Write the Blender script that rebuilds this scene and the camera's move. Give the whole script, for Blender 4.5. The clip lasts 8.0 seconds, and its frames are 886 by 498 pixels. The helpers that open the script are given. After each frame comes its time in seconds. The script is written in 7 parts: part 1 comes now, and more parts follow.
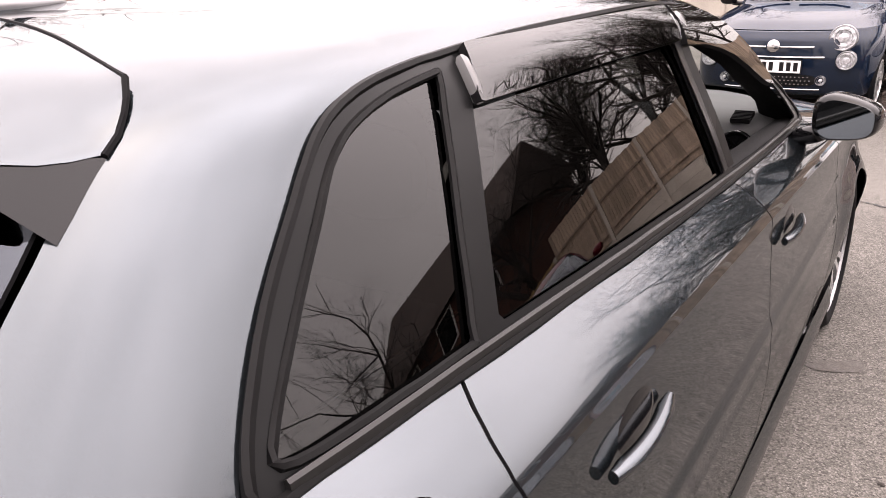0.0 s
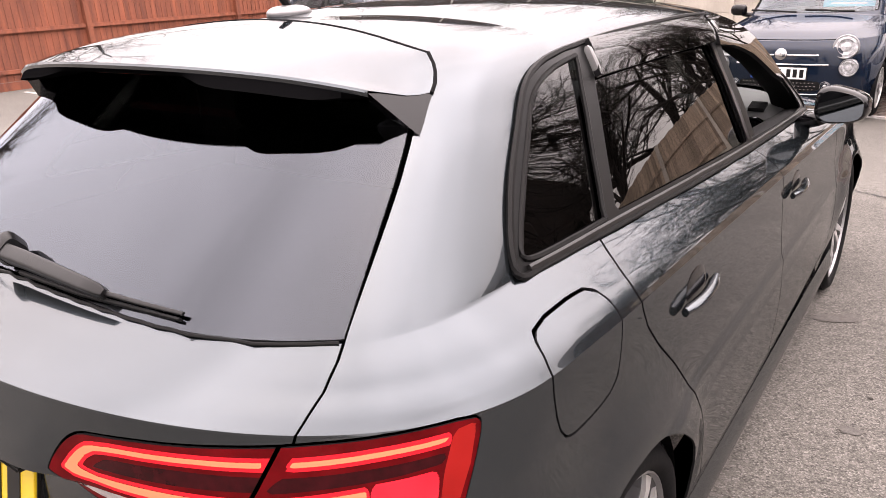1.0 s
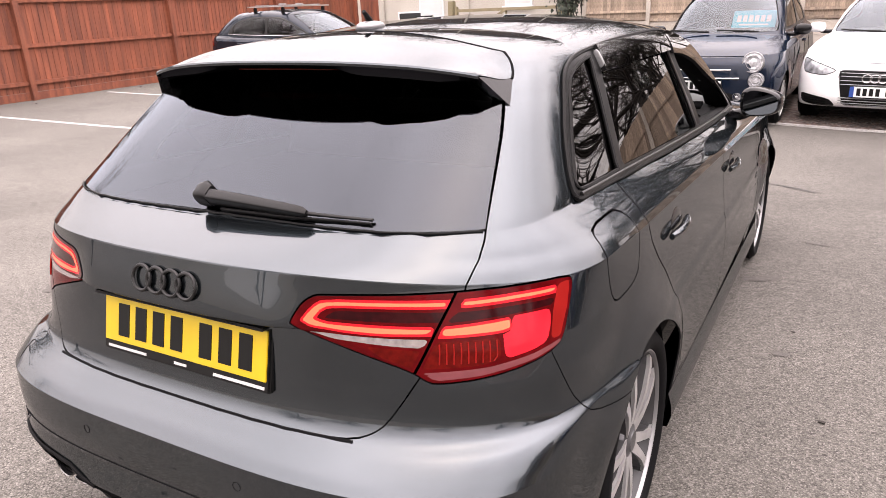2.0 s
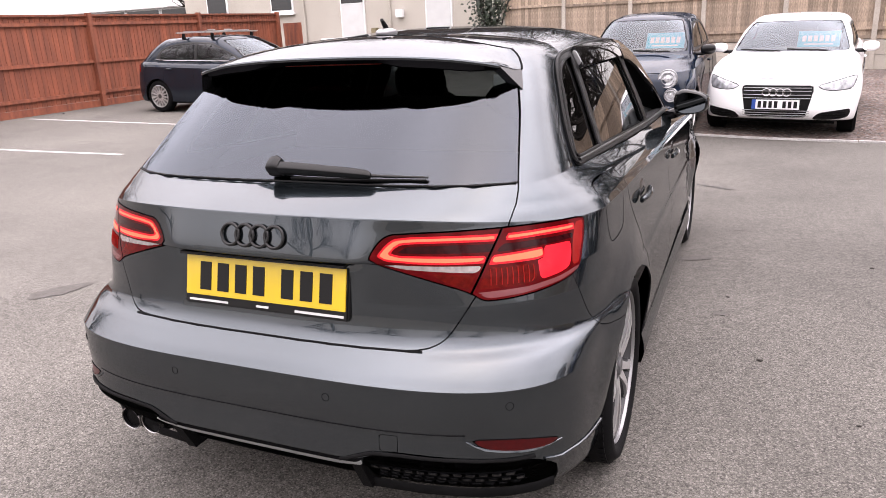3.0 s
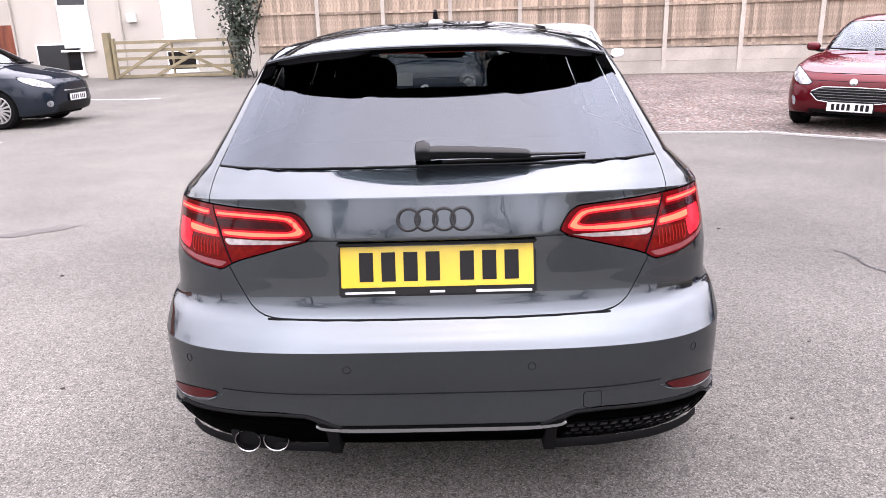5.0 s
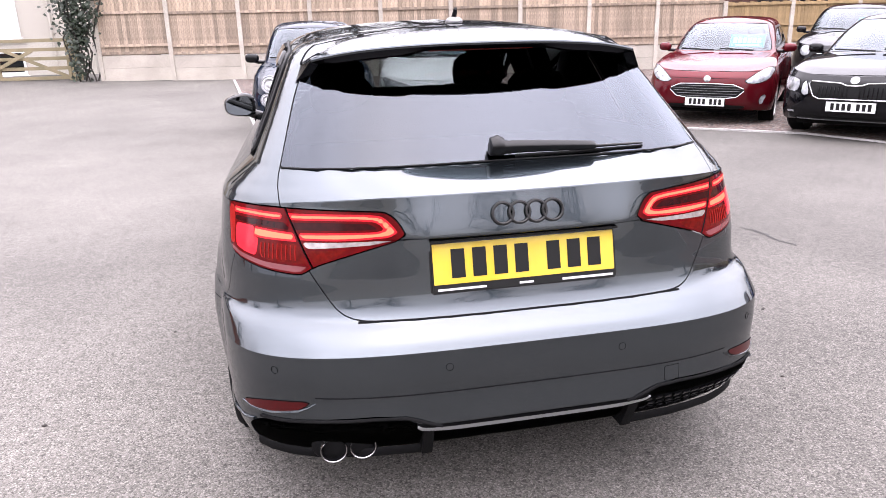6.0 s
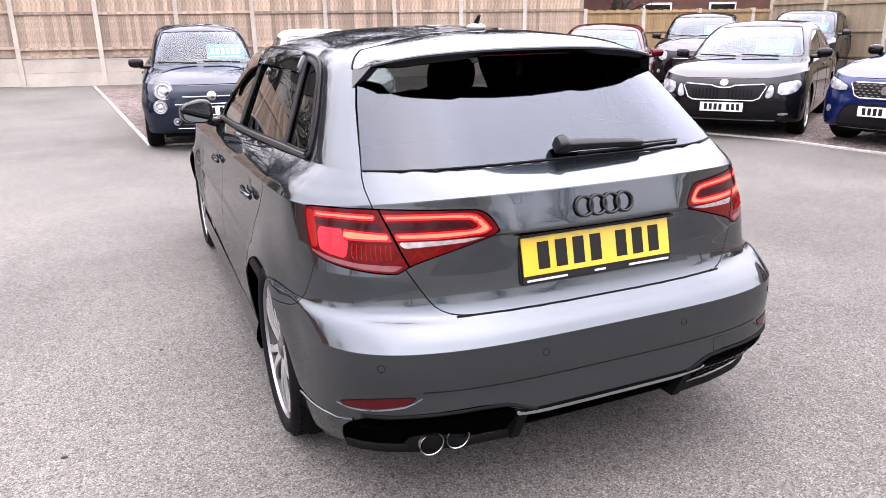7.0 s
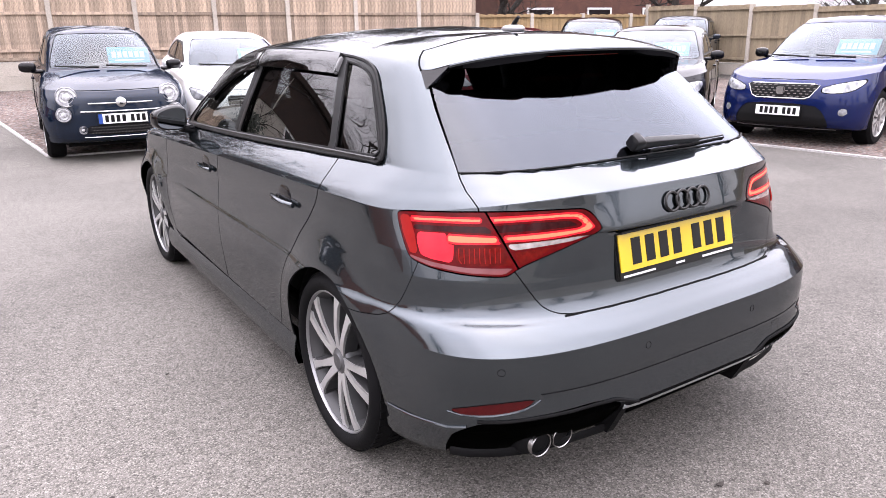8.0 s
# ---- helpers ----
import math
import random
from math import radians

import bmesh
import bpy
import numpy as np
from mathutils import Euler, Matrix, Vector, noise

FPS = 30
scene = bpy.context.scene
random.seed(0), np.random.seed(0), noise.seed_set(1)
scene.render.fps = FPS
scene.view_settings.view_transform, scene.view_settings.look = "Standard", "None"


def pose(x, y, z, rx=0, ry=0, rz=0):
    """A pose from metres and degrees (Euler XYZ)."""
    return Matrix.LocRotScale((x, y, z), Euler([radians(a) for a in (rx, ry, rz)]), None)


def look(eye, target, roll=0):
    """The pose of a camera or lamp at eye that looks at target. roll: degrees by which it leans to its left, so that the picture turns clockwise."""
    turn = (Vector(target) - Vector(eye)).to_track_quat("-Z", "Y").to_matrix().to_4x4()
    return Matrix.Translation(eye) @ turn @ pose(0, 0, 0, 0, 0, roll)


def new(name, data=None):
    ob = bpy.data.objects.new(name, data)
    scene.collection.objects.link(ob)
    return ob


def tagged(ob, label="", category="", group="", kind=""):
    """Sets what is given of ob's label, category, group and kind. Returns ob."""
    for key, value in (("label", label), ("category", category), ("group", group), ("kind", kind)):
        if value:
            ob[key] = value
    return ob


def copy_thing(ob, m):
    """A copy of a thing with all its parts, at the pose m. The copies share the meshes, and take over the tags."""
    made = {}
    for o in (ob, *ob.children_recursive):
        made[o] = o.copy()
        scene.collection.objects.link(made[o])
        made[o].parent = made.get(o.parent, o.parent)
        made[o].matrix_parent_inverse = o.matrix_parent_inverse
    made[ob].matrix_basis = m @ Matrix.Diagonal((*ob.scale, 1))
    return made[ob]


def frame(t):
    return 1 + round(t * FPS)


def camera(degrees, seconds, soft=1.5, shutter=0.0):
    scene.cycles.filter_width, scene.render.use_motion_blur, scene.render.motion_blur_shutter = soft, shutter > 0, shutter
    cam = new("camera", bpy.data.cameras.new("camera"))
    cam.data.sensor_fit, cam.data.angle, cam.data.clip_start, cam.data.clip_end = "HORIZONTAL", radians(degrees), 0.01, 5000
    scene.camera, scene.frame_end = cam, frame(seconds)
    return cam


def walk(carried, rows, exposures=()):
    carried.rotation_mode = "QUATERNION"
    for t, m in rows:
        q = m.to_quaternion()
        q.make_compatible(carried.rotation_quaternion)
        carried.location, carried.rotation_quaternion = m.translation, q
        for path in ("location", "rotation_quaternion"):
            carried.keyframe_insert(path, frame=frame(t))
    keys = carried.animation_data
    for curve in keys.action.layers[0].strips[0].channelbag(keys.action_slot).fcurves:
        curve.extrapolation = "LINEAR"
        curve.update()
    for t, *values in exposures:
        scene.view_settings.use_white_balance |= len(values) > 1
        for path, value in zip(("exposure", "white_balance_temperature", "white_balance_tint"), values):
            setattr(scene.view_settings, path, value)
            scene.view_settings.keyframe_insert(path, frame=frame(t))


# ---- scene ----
cam = camera(63.9, 8.0, soft=0.85)
PATH = [
    (0, (1.13, 0.354, 1.41), (0.028, 1.866, 0.702), -2.8),
    (0.5, (1.185, 0.064, 1.427), (0.073, 1.577, 0.738), -2.9),
    (1, (1.238, -0.245, 1.435), (0.12, 1.267, 0.753), -2.6),
    (1.5, (1.248, -0.567, 1.439), (0.193, 0.997, 0.774), -2.5),
    (2, (1.257, -0.893, 1.441), (0.303, 0.745, 0.805), -2.4),
    (2.2, (1.269, -1.019, 1.44), (0.339, 0.638, 0.815), -2.4),
    (3.3, (1.049, -1.523, 1.379), (0.376, 0.271, 0.806), -2.5),
    (3.5, (0.929, -1.599, 1.38), (0.32, 0.215, 0.801), -2.4),
    (4, (0.687, -1.674, 1.359), (0.202, 0.178, 0.782), -2.3),
    (5.3, (-0.14, -1.77, 1.369), (-0.051, 0.142, 0.789), -1.7),
    (5.5, (-0.263, -1.78, 1.366), (-0.101, 0.126, 0.783), -1.7),
    (6, (-0.594, -1.711, 1.374), (-0.213, 0.162, 0.787), -1.6),
    (6.5, (-0.893, -1.665, 1.371), (-0.337, 0.164, 0.784), -1.4),
    (7, (-1.224, -1.611, 1.393), (-0.473, 0.148, 0.808), -1.2),
    (7.5, (-1.503, -1.442, 1.39), (-0.602, 0.244, 0.805), -1.0),
    (8, (-1.76, -1.296, 1.395), (-0.717, 0.308, 0.813), -1.0),
]
EXPOSURES = [(0, 2.14, 7500, 17), (1.2, 2.18, 7550, 17), (2.2, 1.97, 7350, 16), (3.5, 1.86, 6850, 15), (4.2, 1.96, 6650, 15), (5.5, 2.36, 6550, 15), (6.5, 2.34, 6600, 15), (8, 2.22, 6600, 15)]
walk(cam, [(t, look(eye, target, roll)) for t, eye, target, roll in PATH], EXPOSURES)

# ---- light ----
world = bpy.data.worlds.new("overcast_sky")
scene.world = world
world.use_nodes = True
wn = world.node_tree.nodes
sky = wn.new("ShaderNodeTexSky")
sky.sky_type = "NISHITA"
sky.sun_disc = False
sky.sun_elevation, sky.sun_rotation = radians(87), radians(127)
sky.air_density, sky.dust_density, sky.ozone_density = 1.0, 6.0, 0.6
mist = wn.new("ShaderNodeMix")
mist.data_type = "RGBA"
mist.inputs[0].default_value = 0.88
# an overcast dome, three times brighter overhead than at the horizon
where = wn.new("ShaderNodeTexCoord")
parts = wn.new("ShaderNodeSeparateXYZ")
height = wn.new("ShaderNodeMapRange")
height.inputs[1].default_value, height.inputs[2].default_value = 0.0, 1.0
height.inputs[3].default_value, height.inputs[4].default_value = 0.15, 1.0
clouds = wn.new("ShaderNodeTexNoise")
clouds.inputs["Scale"].default_value, clouds.inputs["Detail"].default_value = 2.2, 5
puff = wn.new("ShaderNodeMapRange")
puff.inputs[1].default_value, puff.inputs[2].default_value = 0.3, 0.7
puff.inputs[3].default_value, puff.inputs[4].default_value = 0.80, 1.18
both = wn.new("ShaderNodeMath")
both.operation = "MULTIPLY"
tint = wn.new("ShaderNodeVectorMath")
tint.operation = "SCALE"
tint.inputs[0].default_value = (13.9, 13.6, 15.2)
wl = world.node_tree.links
wl.new(where.outputs["Generated"], parts.inputs[0])
wl.new(where.outputs["Generated"], clouds.inputs["Vector"])
wl.new(parts.outputs[2], height.inputs[0])
wl.new(clouds.outputs[0], puff.inputs[0])
wl.new(height.outputs[0], both.inputs[0])
wl.new(puff.outputs[0], both.inputs[1])
# thinner cloud over the back of the yard
side = wn.new("ShaderNodeVectorMath")
side.operation = "DOT_PRODUCT"
side.inputs[1].default_value = (0.58, 0.50, 0.64)
lobe = wn.new("ShaderNodeMapRange")
lobe.interpolation_type = "SMOOTHSTEP"
lobe.inputs[1].default_value, lobe.inputs[2].default_value, lobe.inputs[3].default_value, lobe.inputs[4].default_value = 0.60, 1.0, 1.0, 1.4
thin = wn.new("ShaderNodeMath")
thin.operation = "MULTIPLY"
wl.new(where.outputs["Generated"], side.inputs[0])
wl.new(side.outputs["Value"], lobe.inputs[0])
wl.new(lobe.outputs[0], thin.inputs[0])
wl.new(both.outputs[0], thin.inputs[1])
wl.new(thin.outputs[0], tint.inputs["Scale"])
wl.new(sky.outputs[0], mist.inputs[6])
wl.new(tint.outputs[0], mist.inputs[7])
wl.new(mist.outputs[2], wn["Background"].inputs[0])
wn["Background"].inputs[1].default_value = 0.12
sun = new("sun", bpy.data.lights.new("sun", "SUN"))
sun.data.energy, sun.data.angle, sun.data.color = 0.5, radians(178), (1.0, 0.97, 0.94)
sun.matrix_world = look((0.4, -0.3, 14), (0, 0, 0))

# ---- materials ----
DULL = 0.54


def material(name, colour, rough=0.5, metal=0.0, coat=0.0, spots=0.0, scale=6.0, grain=0.0, grain_scale=300.0, bump=0.0, bump_scale=200.0,
             stretch=(1, 1, 1), second=None, emit=0.0, random_tone=0.0, coat_rough=0.04, spec=0.5, bump_depth=0.002):
    """A surface with variation at two scales: large patches, fine grain, and relief. The colours are as on a bright day; DULL brings them to true reflectance."""
    colour, second = tuple(c * DULL for c in colour), second and tuple(c * DULL for c in second)
    m = bpy.data.materials.new(name)
    m.use_nodes = True
    nt = m.node_tree
    n, l = nt.nodes, nt.links
    b = n["Principled BSDF"]
    b.inputs["Roughness"].default_value, b.inputs["Metallic"].default_value = rough, metal
    b.inputs["Coat Weight"].default_value, b.inputs["Coat Roughness"].default_value = coat, coat_rough
    b.inputs["Specular IOR Level"].default_value = spec
    b.inputs["Base Color"].default_value = (*colour, 1)
    if emit:
        b.inputs["Emission Color"].default_value = (*(c / DULL for c in colour), 1)
        b.inputs["Emission Strength"].default_value = emit
    where = n.new("ShaderNodeTexCoord")
    fit_to = n.new("ShaderNodeMapping")
    fit_to.inputs["Scale"].default_value = stretch
    l.new(where.outputs["Object"], fit_to.inputs[0])
    out = None
    if spots or second or random_tone or grain:
        patches = n.new("ShaderNodeTexNoise")
        patches.inputs["Scale"].default_value, patches.inputs["Detail"].default_value = scale, 6
        l.new(fit_to.outputs[0], patches.inputs["Vector"])
        ramp = n.new("ShaderNodeMapRange")
        ramp.inputs[1].default_value, ramp.inputs[2].default_value = 0.32, 0.68
        l.new(patches.outputs[0], ramp.inputs[0])
        two = second or tuple(c * (1 - spots) for c in colour)
        mix = n.new("ShaderNodeMix")
        mix.data_type = "RGBA"
        mix.inputs[6].default_value, mix.inputs[7].default_value = (*colour, 1), (*two, 1)
        l.new(ramp.outputs[0], mix.inputs[0])
        out = mix.outputs[2]
        if grain:
            fine = n.new("ShaderNodeTexNoise")
            fine.inputs["Scale"].default_value, fine.inputs["Detail"].default_value = grain_scale, 3
            l.new(fit_to.outputs[0], fine.inputs["Vector"])
            lift = n.new("ShaderNodeMapRange")
            lift.inputs[1].default_value, lift.inputs[2].default_value = 0.3, 0.7
            lift.inputs[3].default_value, lift.inputs[4].default_value = 1 - grain, 1 + grain
            l.new(fine.outputs[0], lift.inputs[0])
            mul = n.new("ShaderNodeVectorMath")
            mul.operation = "SCALE"
            l.new(out, mul.inputs[0])
            l.new(lift.outputs[0], mul.inputs["Scale"])
            out = mul.outputs[0]
        if random_tone:
            info = n.new("ShaderNodeObjectInfo")
            tone = n.new("ShaderNodeMapRange")
            tone.inputs[3].default_value, tone.inputs[4].default_value = 1 - random_tone, 1 + random_tone
            l.new(info.outputs["Random"], tone.inputs[0])
            mul = n.new("ShaderNodeVectorMath")
            mul.operation = "SCALE"
            l.new(out, mul.inputs[0])
            l.new(tone.outputs[0], mul.inputs["Scale"])
            out = mul.outputs[0]
        l.new(out, b.inputs["Base Color"])
    if bump:
        rel = n.new("ShaderNodeTexNoise")
        rel.inputs["Scale"].default_value, rel.inputs["Detail"].default_value = bump_scale, 4
        l.new(fit_to.outputs[0], rel.inputs["Vector"])
        bn = n.new("ShaderNodeBump")
        bn.inputs["Strength"].default_value, bn.inputs["Distance"].default_value = bump, bump_depth
        l.new(rel.outputs[0], bn.inputs["Height"])
        l.new(bn.outputs[0], b.inputs["Normal"])
    return m


def glass(name, tint, ior=1.5, sheen=(1, 1, 1)):
    """A thin pane: tinted see-through and a Fresnel gloss."""
    m = bpy.data.materials.new(name)
    m.use_nodes = True
    nt = m.node_tree
    n, l = nt.nodes, nt.links
    n.remove(n["Principled BSDF"])
    clear, gloss, mix, fres = n.new("ShaderNodeBsdfTransparent"), n.new("ShaderNodeBsdfGlossy"), n.new("ShaderNodeMixShader"), n.new("ShaderNodeFresnel")
    clear.inputs[0].default_value = (*tint, 1)
    gloss.inputs["Roughness"].default_value = 0.0
    gloss.inputs["Color"].default_value = (*sheen, 1)
    fres.inputs[0].default_value = ior
    l.new(fres.outputs[0], mix.inputs[0])
    l.new(clear.outputs[0], mix.inputs[1])
    l.new(gloss.outputs[0], mix.inputs[2])
    l.new(mix.outputs[0], n["Material Output"].inputs[0])
    return m


def car_paint(name, base, flake=0.5, rough=0.30, coat_ior=1.5):
    """Paint below a clear coat: a dull pigment and a soft lobe of flakes, neither of which brightens at a low angle, under sharp gloss."""
    m = bpy.data.materials.new(name)
    m.use_nodes = True
    nt = m.node_tree
    n, l = nt.nodes, nt.links
    n.remove(n["Principled BSDF"])
    base = tuple(c * DULL for c in base)
    where = n.new("ShaderNodeTexCoord")
    tones = []
    for scale, low, high in ((2.2, 0.93, 1.07), (1100, 0.86, 1.14)):
        noise = n.new("ShaderNodeTexNoise")
        noise.inputs["Scale"].default_value, noise.inputs["Detail"].default_value = scale, 3
        lift = n.new("ShaderNodeMapRange")
        lift.inputs[1].default_value, lift.inputs[2].default_value = 0.3, 0.7
        lift.inputs[3].default_value, lift.inputs[4].default_value = low, high
        l.new(where.outputs["Object"], noise.inputs["Vector"])
        l.new(noise.outputs[0], lift.inputs[0])
        tones.append(lift)
    tone = n.new("ShaderNodeMath")
    tone.operation = "MULTIPLY"
    l.new(tones[0].outputs[0], tone.inputs[0])
    l.new(tones[1].outputs[0], tone.inputs[1])
    lobes = []
    for kind, share in (("ShaderNodeBsdfDiffuse", 1 - flake), ("ShaderNodeBsdfGlossy", flake)):
        tint = n.new("ShaderNodeVectorMath")
        tint.operation = "SCALE"
        tint.inputs[0].default_value = tuple(c * share for c in base)
        l.new(tone.outputs[0], tint.inputs["Scale"])
        lobe = n.new(kind)
        l.new(tint.outputs[0], lobe.inputs[0])
        lobes.append(lobe)
    lobes[1].inputs["Roughness"].default_value = rough
    under, over, gloss, fres = n.new("ShaderNodeAddShader"), n.new("ShaderNodeMixShader"), n.new("ShaderNodeBsdfGlossy"), n.new("ShaderNodeFresnel")
    gloss.inputs["Roughness"].default_value = 0.025
    fres.inputs[0].default_value = coat_ior
    l.new(lobes[0].outputs[0], under.inputs[0])
    l.new(lobes[1].outputs[0], under.inputs[1])
    l.new(fres.outputs[0], over.inputs[0])
    l.new(under.outputs[0], over.inputs[1])
    l.new(gloss.outputs[0], over.inputs[2])
    l.new(over.outputs[0], n["Material Output"].inputs[0])
    return m


M_PAINT = car_paint("grey_metallic_paint", (0.0755, 0.0945, 0.1085), 0.95, 0.22, 1.62)
M_GAP = material("dark_gap", (0.006, 0.006, 0.007), 0.9, spec=0.1)
M_RUBBER = material("black_rubber", (0.007, 0.007, 0.0075), 0.55, spec=0.12, spots=0.3, scale=20, bump=0.2, bump_scale=150)
M_TRIM = material("satin_black_trim", (0.013, 0.0128, 0.0128), 0.40, spec=0.3, spots=0.2, scale=8)
M_GLOSSBLACK = material("gloss_black_plastic", (0.007, 0.007, 0.008), 0.10, coat=0.0, spec=0.24, spots=0.2, scale=8)
M_TINT = glass("privacy_glass", (0.055, 0.058, 0.058), 1.45)
M_SCREEN = glass("parked_windscreen", (0.52, 0.55, 0.55), 1.58, (0.86, 0.93, 1.0))
M_REARGLASS = glass("rear_window_glass", (0.16, 0.175, 0.175), 1.54, (0.80, 0.87, 0.98))
M_CLEAR = glass("clear_glass", (0.60, 0.64, 0.63), 1.5)
M_LAMINATED = glass("laminated_windscreen", (0.70, 0.74, 0.73))
M_LAMINATED.node_tree.links.remove(M_LAMINATED.node_tree.nodes["Mix Shader"].inputs[0].links[0])
M_LAMINATED.node_tree.nodes["Mix Shader"].inputs[0].default_value = 0.08
M_REDLENS = material("red_lamp_lens", (0.14, 0.003, 0.005), 0.08, coat=0.0, spec=0.11, spots=0.4, scale=30)
M_PIANO = material("satin_black_window_trim", (0.010, 0.0105, 0.011), 0.36, spec=0.15, spots=0.2, scale=8)
M_TYRE = material("tyre_rubber", (0.008, 0.008, 0.0088), 0.7, spec=0.08, spots=0.35, scale=9, bump=0.35, bump_scale=90)
M_ALLOY = material("silver_alloy", (0.80, 0.79, 0.78), 0.36, 0.6, spots=0.15, scale=9)
M_ALLOYDARK = material("grey_painted_alloy", (0.16, 0.16, 0.165), 0.4, 0.6, spots=0.2, scale=9)
M_FLANK = material("dark_grey_alloy_paint", (0.075, 0.075, 0.078), 0.5, 0.4, spots=0.2, scale=9)
# near-black metal of the rim barrel and disc behind the spokes
M_RIMDARK = material("matt_dark_alloy", (0.03, 0.029, 0.028), 0.7, 0.1, spots=0.3, scale=12)
M_CHROME = material("chrome", (0.75, 0.75, 0.76), 0.1, 1.0, spots=0.05, scale=20)
M_WHITEPAINT = car_paint("white_car_paint", (1.35, 1.35, 1.36), 0.0, 0.4)
M_FABRIC = material("dark_seat_fabric", (0.022, 0.022, 0.025), 0.9, spec=0.2, spots=0.3, scale=30, bump=0.3)
M_PLASTIC = material("black_bumper_plastic", (0.010, 0.010, 0.0105), 0.6, spec=0.05, spots=0.25, scale=10, bump=0.25, bump_scale=500)


def stony(name, colours, size, patch, rough=0.9, depth=0.004, patch_scale=0.5, fleck=0.5, pits=0.0, x_tone=None):
    """Aggregate: stones of random tone, each a cell with its own relief, over large worn patches."""
    m = bpy.data.materials.new(name)
    m.use_nodes = True
    colours = [tuple(v * DULL for v in c) for c in colours]
    n, l = m.node_tree.nodes, m.node_tree.links
    b = n["Principled BSDF"]
    b.inputs["Roughness"].default_value = rough
    b.inputs["Specular IOR Level"].default_value = 0.2
    where = n.new("ShaderNodeTexCoord")
    cells = n.new("ShaderNodeTexVoronoi")
    cells.inputs["Scale"].default_value = size
    ramp = n.new("ShaderNodeValToRGB")
    ramp.color_ramp.interpolation = "LINEAR"
    ramp.color_ramp.elements[0].color, ramp.color_ramp.elements[1].color = (*colours[0], 1), (*colours[-1], 1)
    for k, c in enumerate(colours[1:-1]):
        ramp.color_ramp.elements.new((k + 1) / (len(colours) - 1)).color = (*c, 1)
    tone = n.new("ShaderNodeSeparateXYZ")
    l.new(where.outputs["Object"], cells.inputs["Vector"])
    l.new(cells.outputs["Color"], tone.inputs[0])
    l.new(tone.outputs[0], ramp.inputs[0])
    worn = n.new("ShaderNodeTexNoise")
    worn.inputs["Scale"].default_value, worn.inputs["Detail"].default_value, worn.inputs["Roughness"].default_value = patch_scale, 7, 0.6
    l.new(where.outputs["Object"], worn.inputs["Vector"])
    lift = n.new("ShaderNodeMapRange")
    lift.inputs[1].default_value, lift.inputs[2].default_value = 0.3, 0.7
    lift.inputs[3].default_value, lift.inputs[4].default_value = 1 - patch, 1 + patch
    l.new(worn.outputs[0], lift.inputs[0])
    mid = n.new("ShaderNodeTexNoise")
    mid.inputs["Scale"].default_value, mid.inputs["Detail"].default_value = 22, 8
    l.new(where.outputs["Object"], mid.inputs["Vector"])
    lift2 = n.new("ShaderNodeMapRange")
    lift2.inputs[1].default_value, lift2.inputs[2].default_value = 0.3, 0.7
    lift2.inputs[3].default_value, lift2.inputs[4].default_value = 1 - fleck * 0.4, 1 + fleck * 0.4
    l.new(mid.outputs[0], lift2.inputs[0])
    prod = n.new("ShaderNodeMath")
    prod.operation = "MULTIPLY"
    l.new(lift.outputs[0], prod.inputs[0])
    l.new(lift2.outputs[0], prod.inputs[1])
    col = n.new("ShaderNodeVectorMath")
    col.operation = "SCALE"
    l.new(ramp.outputs[0], col.inputs[0])
    l.new(prod.outputs[0], col.inputs["Scale"])
    shade = col.outputs[0]
    if x_tone:
        # paler towards -x and darker towards +x, with a ragged change
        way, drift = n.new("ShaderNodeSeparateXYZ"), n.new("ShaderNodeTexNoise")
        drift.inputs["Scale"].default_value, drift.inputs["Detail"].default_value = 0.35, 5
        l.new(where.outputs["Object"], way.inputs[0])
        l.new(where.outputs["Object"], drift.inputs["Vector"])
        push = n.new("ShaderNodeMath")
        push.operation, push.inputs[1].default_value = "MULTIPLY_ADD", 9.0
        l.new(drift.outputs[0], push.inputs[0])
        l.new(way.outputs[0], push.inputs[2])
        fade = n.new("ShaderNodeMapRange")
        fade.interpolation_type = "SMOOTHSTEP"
        fade.inputs[1].default_value, fade.inputs[2].default_value, fade.inputs[3].default_value, fade.inputs[4].default_value = 1.5, 7.5, *x_tone
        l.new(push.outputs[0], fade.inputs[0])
        toned = n.new("ShaderNodeVectorMath")
        toned.operation = "SCALE"
        l.new(shade, toned.inputs[0])
        l.new(fade.outputs[0], toned.inputs["Scale"])
        shade = toned.outputs[0]
    if pits:
        # dark binder between the stones
        dip = n.new("ShaderNodeMapRange")
        dip.inputs[1].default_value, dip.inputs[2].default_value = 0.42, 0.72
        dip.inputs[3].default_value, dip.inputs[4].default_value = 1.0, 1 - pits
        l.new(cells.outputs["Distance"], dip.inputs[0])
        deep = n.new("ShaderNodeVectorMath")
        deep.operation = "SCALE"
        l.new(shade, deep.inputs[0])
        l.new(dip.outputs[0], deep.inputs["Scale"])
        shade = deep.outputs[0]
    l.new(shade, b.inputs["Base Color"])
    bump = n.new("ShaderNodeBump")
    bump.invert = True
    bump.inputs["Strength"].default_value, bump.inputs["Distance"].default_value = 0.9, depth
    l.new(cells.outputs["Distance"], bump.inputs["Height"])
    l.new(bump.outputs[0], b.inputs["Normal"])
    return m


